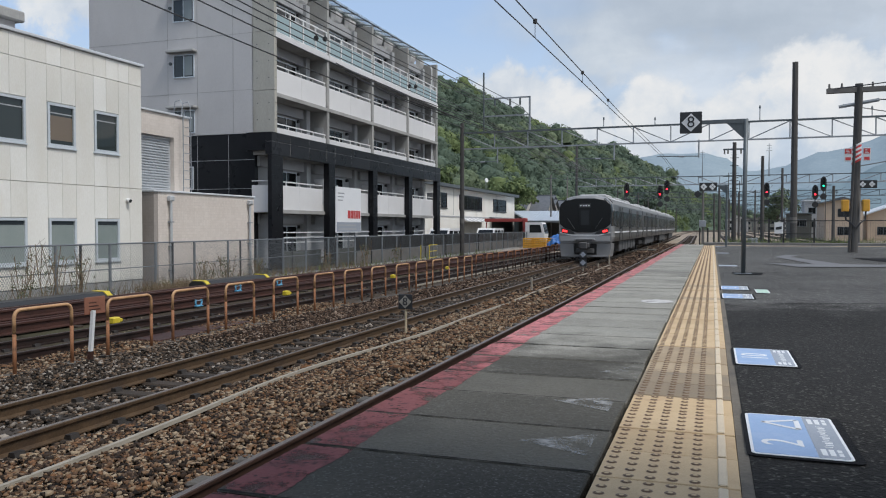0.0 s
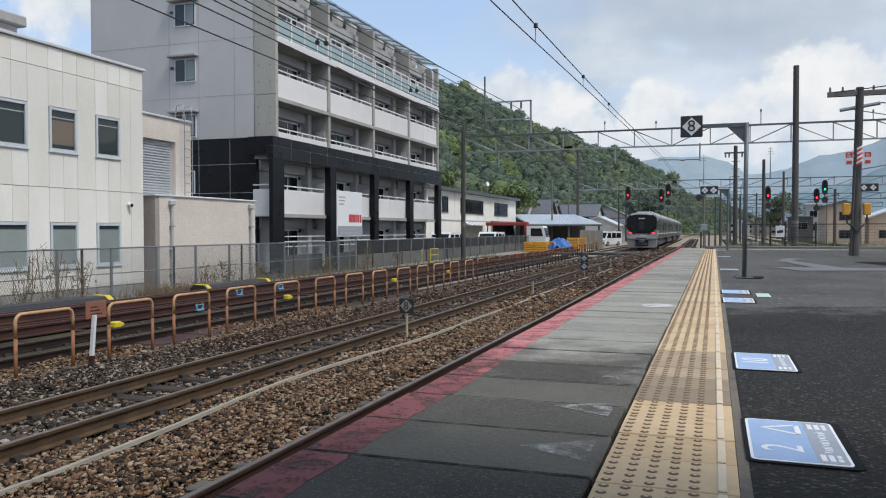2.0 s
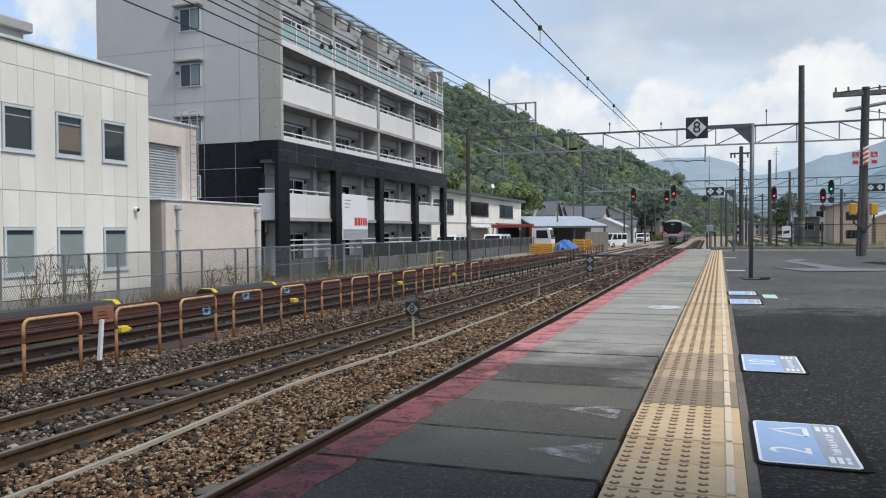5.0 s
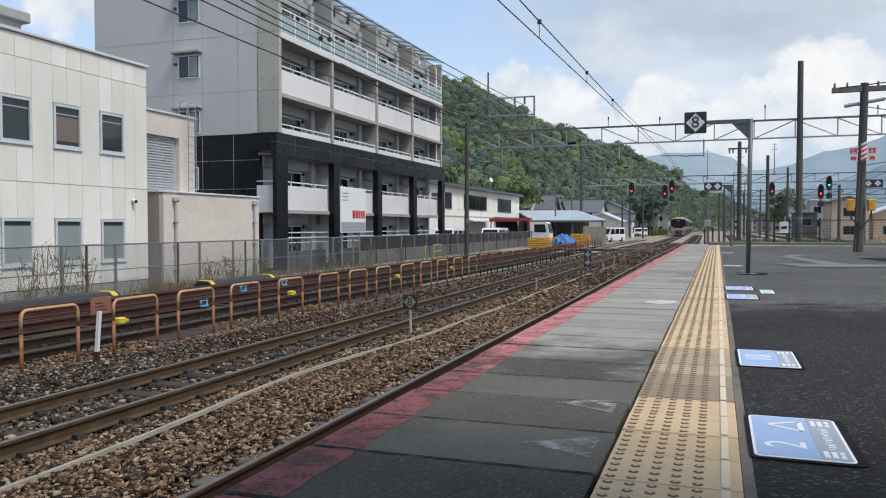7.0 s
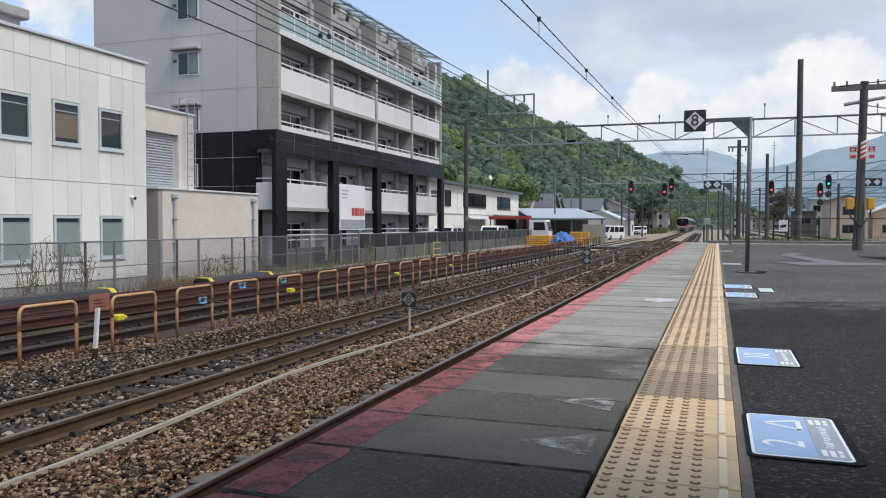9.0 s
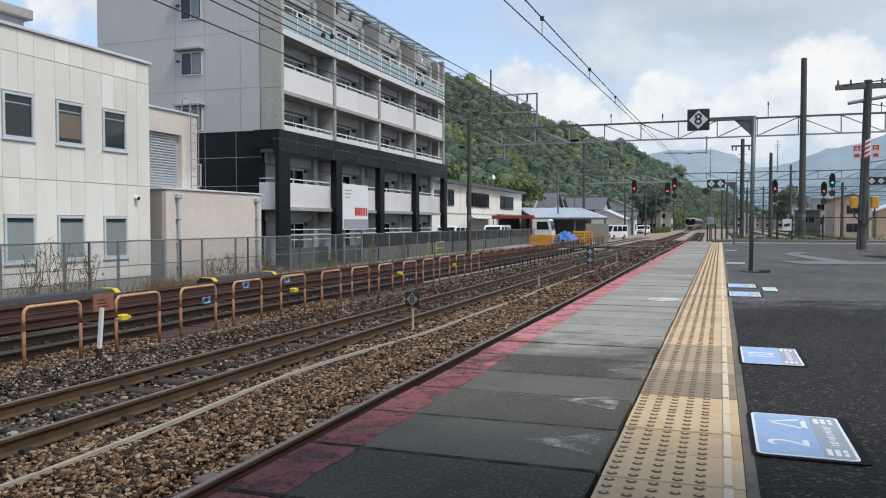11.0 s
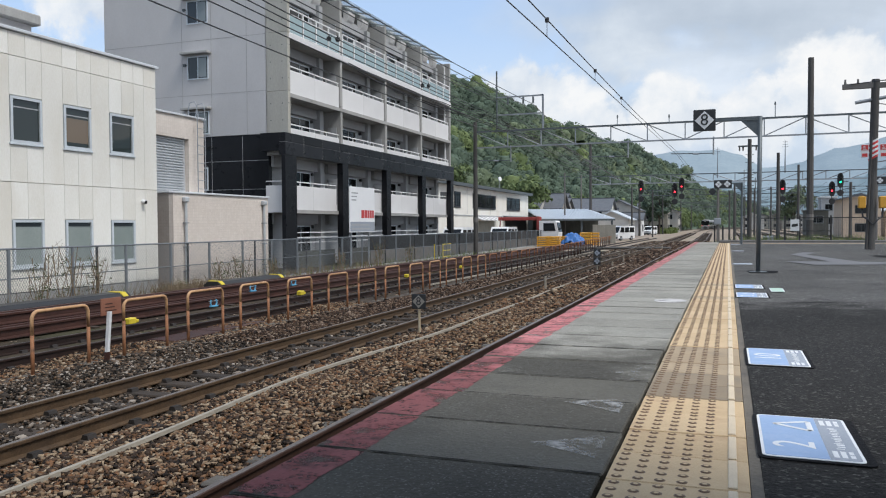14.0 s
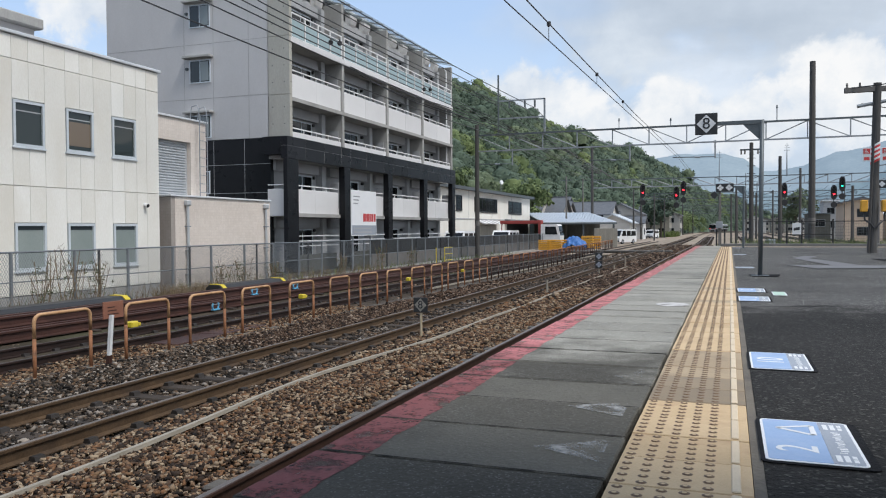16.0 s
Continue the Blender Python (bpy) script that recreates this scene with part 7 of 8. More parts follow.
    part("board", Geo().soft((-0.97, -0.06, 2.08), (-0.34, -0.03, 2.39), 0.01), M_SIGNBLACK, t, "long black board")
    for cx in (-0.81, -0.50):
        crossed(t, cx, -0.063, 2.235, 0.13)
    t = thing("double_marker", (5.75, 36.2, 0.0), "long black board with two crossed white diamonds on a post", "track sign", "track signs")
    part("board", Geo().soft((-0.1, -0.02, 2.34), (0.62, 0.02, 2.67), 0.01), M_SIGNBLACK, t)
    for cx in (0.09, 0.43):
        crossed(t, cx, -0.024, 2.505, 0.13)
    part("post", Geo().tube((-0.02, 0.03, GROUND), (-0.02, 0.03, 2.64), 0.05, n=8), M_CONCPOLE, t)
    t = thing("line_post", (-0.42, 37.2, GROUND), "grey post with a small cabinet at the platform's end", "post")
    part("post", Geo().tube((0, 0, 0), (0, 0, 3.6), 0.042, n=8), M_CONCPOLE, t)
    part("cabinet", Geo().soft((-0.15, -0.14, 2.05), (0.15, 0.08, 2.35), 0.02), M_STEEL, t)
    part("diamond_plate", Geo().prism([(-0.213 - 0.18, 3.53), (-0.213, 3.35), (-0.213 + 0.18, 3.53), (-0.213, 3.71)], -0.13, -0.11, "y"), M_SIGNBLACK, t, "small black diamond plate")
    part("bracket", Geo().box((-0.22, -0.11, 3.50), (0.0, -0.07, 3.55)).box((-0.02, -0.08, 3.50), (0.02, 0.0, 3.55)), M_DARKSTEEL, t, "short steel bracket")
    # supply cables high in front of the apartments
    for (za, zb, xa) in ((8.6, 6.9, -14.0), (8.25, 6.75, -14.0), (8.0, 6.6, -14.2), (7.5, 6.2, -13.8), (6.65, 5.75, -13.9)):
        wire("supply_cable", [(xa, -6, za + 0.6), (-15.2, 53, zb + 1.5), (-16.0, 105, zb + 1.4)], 0.022, "dark supply cable running along the line", sag=0.5, group="supply cables")


def build_spacers():
    for y, z in ((28.1, 8.28), (28.85, 8.42), (38.3, 8.10), (39.2, 8.24)):
        t = thing("cable_insulator", (-15.0, y, z), "round black insulator hanging on a supply cable", "insulator", "cable insulators")
        g = Geo()
        for k, (r, dz) in enumerate(((0.05, 0.16), (0.15, 0.08), (0.17, 0.0), (0.13, -0.09))):
            g.tube((0, 0, dz), (0, 0, dz - 0.085), r, r * 0.92, n=12)
        part("body", g, M_BLACK, t)
        t.scale = (0.62, 0.62, 0.62)
        part("clamp", Geo().tube((0, -0.1, 0.2), (0, 0.1, 0.2), 0.03, n=6), M_DARKSTEEL, t, "grey clamp")


def build_end_fence():
    f = thing("yard_fence", (0, 38.0, 0), "black post and rail fence with wire mesh beyond the platform", "fence")
    xs = (-0.55, -0.2, 1.25, 2.4, 3.0, 4.25, 5.7, 7.2, 8.7)
    for x in xs:
        part("post", Geo().box((x - 0.035, -0.035, GROUND), (x + 0.035, 0.035, 1.12 if x > 0.5 else 0.7)), M_BLACK, f)
    part("rail", Geo().box((1.25, -0.02, 1.0), (8.7, 0.02, 1.04)), M_BLACK, f)
    part("rail", Geo().box((2.4, -0.02, 0.42), (4.25, 0.02, 0.46)), M_BLACK, f)
    g = Geo()
    for i in range(75):
        g.box((1.25 + i * 0.1, -0.004, GROUND), (1.256 + i * 0.1, 0.004, 1.0))
    for k in range(8):
        g.box((1.25, -0.004, 0.0 + k * 0.13), (8.7, 0.004, 0.006 + k * 0.13))
    part("mesh", g, M_DARKSTEEL, f)["kind"] = "stuff"
    t = thing("notice_board", (2.62, 37.9, 0.45), "white notice with a dark picture on the fence", "sign")
    part("board", Geo().soft((0, 0, 0), (0.36, 0.02, 0.5), 0.005), M_SIGNWHITE, t)
    part("picture", Geo().prism([(0.05, 0.16), (0.30, 0.20), (0.30, 0.33), (0.05, 0.28)], -0.004, 0, "y"), M_SIGNBLACK, t)
    for k, x in enumerate((1.62, 6.0)):
        alone("signal_cabinet", Geo().soft((0, 0, 0), (0.45, 0.4, 1.5), 0.03), M_STEEL, "grey relay cabinet standing by the fence", "cabinet", "relay cabinets", at=(x, 40.5, GROUND))


# ---------- the train ----------
def build_train():
    """A four-car train seen from its rear; its own y points along its way, its rear face at y = 0, z = 0 on the rails."""
    t = thing("train", (TRACK_2, 43, RAILTOP), "grey four-car commuter train with black end and red lights", "train")
    hw, le = 1.475, 20.0
    side = [(-hw + 0.05, 1.05), (hw - 0.05, 1.05), (hw, 1.3), (hw, 2.7), (hw - 0.06, 3.1), (hw - 0.22, 3.36), (-hw + 0.22, 3.36), (-hw + 0.06, 3.1), (-hw, 2.7), (-hw, 1.3)]
    for c in range(4):
        y0 = c * le
        b = part("car_body", Geo().prism(side, y0 + (1.0 if c == 0 else 0.2), y0 + le - 0.2, "y"), M_TRAIN, t, "stainless grey car body")
        roof = [(-hw + 0.2, 3.362), (hw - 0.2, 3.362), (hw - 0.45, 3.52), (0.5, 3.60), (-0.5, 3.60), (-hw + 0.45, 3.52)]
        part("roof", Geo().prism(roof, y0 + (1.0 if c == 0 else 0.2), y0 + le - 0.2, "y"), M_TRAINROOF, b, "pale grey roof")
        for k in range(3):
            part("air_unit", Geo().soft((-0.75, y0 + 3 + 5.6 * k, 3.55), (0.75, y0 + 6.0 + 5.6 * k, 3.74), 0.06), M_TRAINROOF, b, "roof unit")
        for s in (-1, 1):
            x = s * hw
            for k in range(3):
                yd = y0 + 3.6 + 5.6 * k
                d = part("door", Geo().soft((min(x, x + s * 0.012), yd, 1.12), (max(x, x + s * 0.012), yd + 1.3, 2.98), 0.005), M_TRAIN, b, "sliding door")
                for q in (0.14, 0.72):
                    part("door_window", Geo().soft((min(x, x + s * 0.022), yd + q, 1.75), (max(x, x + s * 0.022), yd + q + 0.42, 2.75), 0.006), M_TRAINBLACK, d)
                for e in (-0.03, 1.27):
                    part("door_edge", Geo().box((min(x, x + s * 0.02), yd + e, 1.1), (max(x, x + s * 0.02), yd + e + 0.08, 3.0)), M_BLACK, d)
            for a, w in ((1.2 if c else 1.7, 1.6), (5.3, 3.4), (10.9, 3.4), (16.5, 2.4)):
                part("window_band", Geo().soft((min(x, x + s * 0.018), y0 + a, 1.85), (max(x, x + s * 0.018), y0 + a + w, 2.75), 0.006), M_TRAINBLACK, b, "dark side windows")
            part("waist_stripe", Geo().box((min(x, x + s * 0.008), y0 + 1.1, 1.52), (max(x, x + s * 0.008), y0 + le - 0.25, 1.60)), M_WHITE, b, "pale waist stripe")
        # underframe boxes and bogies
        for k in range(6):
            a = y0 + 5.2 + 1.75 * k
            part("equipment_box", Geo().soft((-1.28, a, 0.38 + 0.06 * (k % 2)), (1.28, a + 1.45, 1.045), 0.04), M_UNDER, b, "grey underfloor box")
        for yb in (3.2, 16.8):
            bg = part("bogie", Geo().soft((-1.05, y0 + yb - 1.5, 0.42), (1.05, y0 + yb + 1.5, 0.80), 0.08), M_UNDER, b, "dark bogie frame")
            for yw in (-1.05, 1.05):
                for s in (-1, 1):
                    part("train_wheel", Geo().tube((s * 0.52, y0 + yb + yw, 0.43), (s * 0.63, y0 + yb + yw, 0.43), 0.43, n=18), M_UNDER, bg)
        if c < 3:
            part("gangway", Geo().soft((-0.65, y0 + le - 0.3, 1.1), (0.65, y0 + le + 0.3, 3.2), 0.05), M_BLACK, b, "black gangway bellows")
    # rear end, rounded in steps
    n = [(0.0, 0.95, 0.18), (0.1, 0.975, 0.07), (0.45, 0.99, 0.02), (1.0, 1.0, 0.0)]
    rings = []
    for y, sc, dz in n:
        ring = [(x * sc, y if z > 2.0 else y - 0.0, (1.05 if z < 1.1 else z - dz * (1.0 if z > 2.8 else 0))) for x, z in [(-1.42, 1.05), (1.42, 1.05), (1.475, 1.3), (1.475, 1.9), (1.475, 2.7), (1.40, 3.12), (1.05, 3.46), (0.5, 3.60), (-0.5, 3.60), (-1.05, 3.46), (-1.40, 3.12), (-1.475, 2.7), (-1.475, 1.9), (-1.475, 1.3)]]
        rings.append(ring)
    g = Geo()
    m = 14
    vs = [p for r in rings for p in r]
    fs = [(j * m + i, j * m + (i + 1) % m, (j + 1) * m + (i + 1) % m, (j + 1) * m + i) for j in range(3) for i in range(m)] + [tuple(range(m))]
    g.add(vs, fs)
    g.m = [1 if k < 2 * m and k % m in (3, 4, 5, 9, 10, 11) else 0 for k in range(len(fs))]
    nose = part("cab_end", g, [M_TRAINFRONT, M_TRAINBLACK], t, "grey rounded cab end with black corners")
    mask = [(-1.385, 2.02), (-1.15, 1.82), (-0.80, 1.64), (-0.40, 1.55), (0.40, 1.55), (0.80, 1.64), (1.15, 1.82), (1.385, 2.02), (1.395, 2.7), (1.33, 3.08), (1.05, 3.29), (0.5, 3.38), (-0.5, 3.38), (-1.05, 3.29), (-1.33, 3.08), (-1.395, 2.7)]
    part("windscreen", Geo().prism(mask, -0.02, 0.0, "y"), M_TRAINBLACK, nose, "black glazed end mask")
    part("end_door", Geo().soft((-0.36, -0.035, 1.56), (0.36, -0.02, 3.05), 0.006), M_TRAINBLACK, nose, "gangway door")
    part("lower_panel", Geo().prism([(-1.33, 1.09), (1.33, 1.09), (1.36, 1.36), (-1.36, 1.36)], -0.012, 0.0, "y"), M_TRAINSILVER, nose, "silver lower panel")
    part("bumper_bar", Geo().soft((-1.30, 0.10, 0.20), (1.30, 0.32, 0.33), 0.03), M_TRAINFRONT, nose, "grey bar under the skirt")
    part("step_box", Geo().soft((-0.55, -0.16, 1.10), (0.55, 0.02, 1.22), 0.02), M_TRAINFRONT, nose)
    for s in (-1, 1):
        part("wiper", Geo().tube((s * 0.55, -0.03, 1.75), (s * 0.95, -0.03, 2.35), 0.012, n=5), M_UNDER, nose)
    part("door_glass", Geo().box((-0.22, -0.042, 1.95), (0.22, -0.035, 2.75)), M_GLASS, nose)
    part("destination_sign", Geo().box((-0.32, -0.045, 2.90), (0.32, -0.036, 3.12)), M_SIGNBLACK, nose, "dark destination display")
    g = Geo()
    for k in range(4):
        g.box((-0.26 + 0.14 * k, -0.05, 2.97), (-0.16 + 0.14 * k, -0.045, 3.05))
    part("writing_bars", g, M_SIGNWHITE, nose)
    for s in (-1, 1):
        h = part("lamp_housing", Geo().prism([(s * 0.50, 1.45), (s * 1.24, 1.50), (s * 1.28, 1.80), (s * 0.80, 1.72)], -0.03, 0.0, "y"), M_BLACK, nose, "black lamp housing")
        part("tail_light", Geo().prism([(s * 0.95, 1.56), (s * 1.20, 1.59), (s * 1.21, 1.71), (s * 0.96, 1.67)], -0.045, -0.03, "y"), M_TAIL, h, "lit red tail light")
        part("side_mask", Geo().prism([(s * 1.475, 1.9), (s * 1.482, 1.9), (s * 1.482, 2.75), (s * 1.475, 2.75)], 0.5, 1.5, "y"), M_TRAINBLACK, nose)
        part("skirt", Geo().prism([(s * 0.62, 0.24), (s * 1.32, 0.24), (s * 1.40, 0.95), (s * 0.62, 0.95)], 0.12, 1.6, "y"), M_TRAINFRONT, nose, "grey skirt plate")
    part("apron", Geo().soft((-1.36, 0.1, 0.94), (1.36, 0.8, 1.06), 0.02), M_TRAINFRONT, nose)
    part("waist_trim", Geo().prism([(-1.36, 1.52), (-0.75, 1.38), (0.75, 1.38), (1.36, 1.52), (1.36, 1.57), (0.75, 1.43), (-0.75, 1.43), (-1.36, 1.57)], -0.028, -0.004, "y"), M_WHITE, nose, "white trim line")
    cp = part("coupler", Geo().soft((-0.28, -0.42, 0.72), (0.28, 0.3, 1.0), 0.05), M_UNDER, t, "dark coupler")
    part("coupler_head", Geo().soft((-0.2, -0.6, 0.66), (0.2, -0.35, 1.04), 0.05), M_UNDER, cp)
    part("coupler_box", Geo().soft((-0.5, -0.05, 0.42), (0.5, 0.2, 0.68), 0.04), M_UNDER, cp)
    part("floor_panel", Geo().box((-0.62, 0.3, 0.35), (0.62, 0.34, 1.0)), M_BLACK, t)
    part("step_plate", Geo().soft((-0.45, -0.25, 1.08), (0.45, 0.0, 1.2), 0.02), M_UNDER, t)
    return t


# ---------- hills and plants ----------
# bearing to the left of the track in degrees, distance of the ridge, height of the ridge above the eye in degrees
RIDGE = ((40, 300, 15.5), (30, 300, 14.0), (24, 300, 12.5), (19.2, 310, 11.1), (16.2, 330, 10.1), (14.2, 350, 9.1), (11.8, 375, 7.9), (10.1, 395, 7.4), (8.1, 420, 6.5), (6.2, 445, 5.7), (4.3, 490, 4.7), (2.4, 560, 3.5), (0.9, 630, 2.7), (-0.5, 670, 2.0), (-2.0, 690, 0.9), (-4.0, 700, 0.0))


def ridge_at(b):
    bs = [r[0] for r in RIDGE][::-1]
    return (float(np.interp(b, bs, [r[1] for r in RIDGE][::-1])), float(np.interp(b, bs, [r[2] for r in RIDGE][::-1])))


def foot_at(b):
    """Distance of the foot of the hill at a bearing."""
    return float(np.interp(b, (-2, 0, 1, 2, 3, 5, 10, 19, 40), (640, 600, 540, 440, 310, 235, 190, 160, 140)))


def hill_height(b, r):
    """Height of the wooded hill at a bearing and distance."""
    R, el = ridge_at(b)
    top = 0.74 + R * math.tan(radians(el)) - 7.0 * min(1.0, el / 4)
    foot = foot_at(b)
    s = min(1.0, max(0.0, (r - foot) / (R - foot)))
    s = s * s * (3 - 2 * s) * 0.6 + s * 0.4
    if r > R:
        s = max(0.3, 1 - 0.4 * (r - R) / 120)
    return GROUND - 0.6 + (top - GROUND) * s + 5.0 * s * noise.noise((b * 0.35, r * 0.012, 4.0))


def hill_point(b, r):
    a = radians(b)
    return -math.sin(a) * r, math.cos(a) * r


def leaf_cloud(centres, radii, per, size, flat_=0.8, seed=1, corners=4, ruffle=1.0):
    """Leaf sprays: small bent quads scattered through clumps. Returns vertices."""
    g = np.random.default_rng(seed)
    n = len(centres)
    d = g.normal(size=(n, per, 3))
    d /= np.linalg.norm(d, axis=2, keepdims=True)
    d[:, :, 2] = np.abs(d[:, :, 2]) * 1.1 - 0.25
    rad = radii[:, None, None] * (0.72 + 0.38 * g.random((n, per, 1)))
    c = centres[:, None] + d * rad * np.array([1, 1, flat_])
    u = np.cross(d + 0.35 * ruffle * g.normal(size=d.shape), g.normal(size=d.shape))
    u /= np.linalg.norm(u, axis=2, keepdims=True) + 1e-6
    w = np.cross(d + 0.5 * ruffle * g.normal(size=d.shape), u)
    w /= np.linalg.norm(w, axis=2, keepdims=True) + 1e-6
    s = size * radii[:, None, None] * (0.6 + 0.8 * g.random((n, per, 1)))
    if corners == 3:
        return np.stack([c - u * s - w * s * 0.5, c + u * s - w * s * 0.5, c + w * s], 2).reshape(-1, 3)
    quad = np.stack([c - u * s, c - w * s * 0.8 - d * s * 0.25, c + u * s, c + w * s * 0.8 - d * s * 0.25], 2)
    return quad.reshape(-1, 3)


def crown_cores(centres, radii, flat_, seed):
    """The lumpy, leafy inside of each clump, which closes it against the light. Returns vertices and triangles."""
    g = np.random.default_rng(seed + 50)
    ring = [(math.cos(a) * math.cos(e), math.sin(a) * math.cos(e), math.sin(e)) for e in (-0.5, 0.25, 0.95) for a in np.arange(6) * math.pi / 3 + e]
    base = np.array(ring + [(0, 0, 1.0)])
    tri = []
    for q in (0, 6):
        for i in range(6):
            j = (i + 1) % 6
            tri += [(q + i, q + j, q + 6 + j), (q + i, q + 6 + j, q + 6 + i)]
    tri += [(12 + i, 12 + (i + 1) % 6, 18) for i in range(6)]
    n, m = len(centres), len(base)
    v = base[None] * radii[:, None, None] * (0.78 + 0.34 * g.random((n, m, 1))) * np.array([1, 1, flat_]) + centres[:, None]
    f = np.array(tri)[None] + m * np.arange(n)[:, None, None]
    return v.reshape(-1, 3), f.reshape(-1, 3)


def build_hill():
    bs, rs = np.linspace(-4, 40, 60), np.linspace(120, 800, 56)
    vs, fs = [], []
    for b in bs:
        for r in rs:
            x, y = hill_point(b, r)
            vs.append((x, y, hill_height(b, r)))
    m = len(rs)
    for i in range(len(bs) - 1):
        for j in range(m - 1):
            fs.append((i * m + j, i * m + j + 1, (i + 1) * m + j + 1, (i + 1) * m + j))
    alone("hill", Geo().add(vs, fs), M_LEAF, "steep wooded hillside behind the houses", "hill", kind="structure")
    g = np.random.default_rng(7)
    cen, rad, light = [], [], []
    tries = 0
    while len(cen) < 12500 and tries < 60000:
        tries += 1
        b = g.uniform(-3.5, 21.5)
        R, el = ridge_at(b)
        foot = foot_at(b)
        r = foot + (R + 22 - foot) * g.random() ** 1.15
        if r > R + 25 or (b > 20.5 and r < 250):
            continue
        x, y = hill_point(b, r)
        s = 1.65 * math.exp(0.36 * g.normal())
        cen.append((x, y, hill_height(b, r) + s * g.uniform(0.4, 1.25)))
        rad.append(s)
    cen, rad = np.array(cen), np.array(rad)
    pick = np.array([noise.noise((c[0] * 0.03, c[1] * 0.03, c[2] * 0.05)) + g.normal() * 0.18 > 0.22 for c in cen])
    bright = np.array([noise.noise((c[0] * 0.05 + 9, c[1] * 0.05, c[2] * 0.06)) + g.normal() * 0.12 > 0.40 for c in cen])
    pick &= ~bright
    rad[bright] *= 1.12
    for name, sel, mat, label, seed in (("hillside_trees", ~(pick | bright), M_LEAF, "dense dark green trees covering the hillside", 3), ("paler_hillside_trees", pick, M_LEAFMID, "paler green trees scattered over the hillside", 4), ("light_hillside_trees", bright, M_LEAFLIGHT, "light yellow-green trees among the dark ones on the hillside", 6)):
        pts = leaf_cloud(cen[sel], rad[sel], 120, 0.095, 0.95, seed, 3, 0.85)
        core, faces = crown_cores(cen[sel], rad[sel] * 0.82, 0.95, seed)
        faces = np.concatenate([np.arange(len(pts)).reshape(-1, 3), faces + len(pts)])
        alone(name, raw_mesh(name, np.concatenate([pts, core]), faces, mat), None, label, "forest", kind="stuff")
    # undergrowth and lighter trees at the foot of the hill
    cen, rad = [], []
    while len(cen) < 420:
        b = g.uniform(0.5, 21)
        foot = foot_at(b)
        r = foot + g.uniform(-22, 25)
        x, y = hill_point(b, r)
        if x > -14 - (0 if y > 200 else 4):
            continue
        s = g.uniform(1.4, 3.6)
        cen.append((x, y, max(GROUND, hill_height(b, r)) + s * g.uniform(0.5, 1.8)))
        rad.append(s)
    pts = leaf_cloud(np.array(cen), np.array(rad), 420, 0.075, 1.0, 5, 4, 0.9)
    alone("hill_foot_shrubs", raw_mesh("hill_foot_shrubs", pts, np.arange(len(pts)).reshape(-1, 4), M_LEAFLIGHT), None, "lighter green trees and shrubs at the foot of the hill", "shrubs", kind="stuff")


def tree(x, y, h, r, mat, label, seed):
    g = np.random.default_rng(seed)
    t = thing("tree", (x, y, GROUND), label, "tree", "trees by the line")
    tr = Geo()
    tr.tube((0, 0, -0.1), (0.1, 0, h * 0.45), h * 0.028, h * 0.018, n=8)
    tr.tube((0.1, 0, h * 0.45), (0.0, 0.1, h * 0.85), h * 0.018, h * 0.006, n=6)
    cen, rad = [], []
    for k in range(9):
        a, e = g.uniform(0, 6.28), g.uniform(0.35, 0.95)
        p = Vector((math.cos(a) * r * 0.62 * g.random() ** 0.4, math.sin(a) * r * 0.62 * g.random() ** 0.4, h * e))
        tr.tube((0.08, 0.03, h * min(0.8, e * 0.6)), p, h * 0.01, h * 0.004, n=5)
        for q in range(3):
            cen.append((p.x + g.normal() * r * 0.22, p.y + g.normal() * r * 0.22, p.z + g.normal() * r * 0.16))
            rad.append(r * g.uniform(0.24, 0.42))
    part("trunk", tr, M_BARK, t, "brown trunk and limbs")
    pts = leaf_cloud(np.array(cen), np.array(rad), 130, 0.16, 0.95, seed)
    part("crown", raw_mesh("crown", pts, np.arange(len(pts)).reshape(-1, 4), mat), None, t, "uneven leafy crown")


def blades(name, patches, mat, label, seed):
    """Thin upright blades or twigs. patches: x0, x1, y0, y1, count, height, width."""
    g = np.random.default_rng(seed)
    out = []
    for x0, x1, y0, y1, n, h, w in patches:
        p = np.column_stack([g.uniform(x0, x1, n), g.uniform(y0, y1, n), np.full(n, GROUND)])
        hh = h * g.uniform(0.45, 1.0, n)
        lean = g.normal(size=(n, 2)) * 0.28 * hh[:, None]
        a = g.uniform(0, 3.14, n)
        d = np.column_stack([np.cos(a), np.sin(a), a * 0]) * w
        tip = p + np.column_stack([lean, hh])
        mid = p + np.column_stack([lean * 0.35, hh * 0.55])
        out.append(np.stack([p - d, p + d, mid + d * 0.8, mid - d * 0.8], 1).reshape(-1, 3))
        out.append(np.stack([mid - d * 0.8, mid + d * 0.8, tip + d * 0.15, tip - d * 0.15], 1).reshape(-1, 3))
    v = np.concatenate(out)
    alone(name, raw_mesh(name, v, np.arange(len(v)).reshape(-1, 4), mat), None, label, "weeds", kind="stuff")


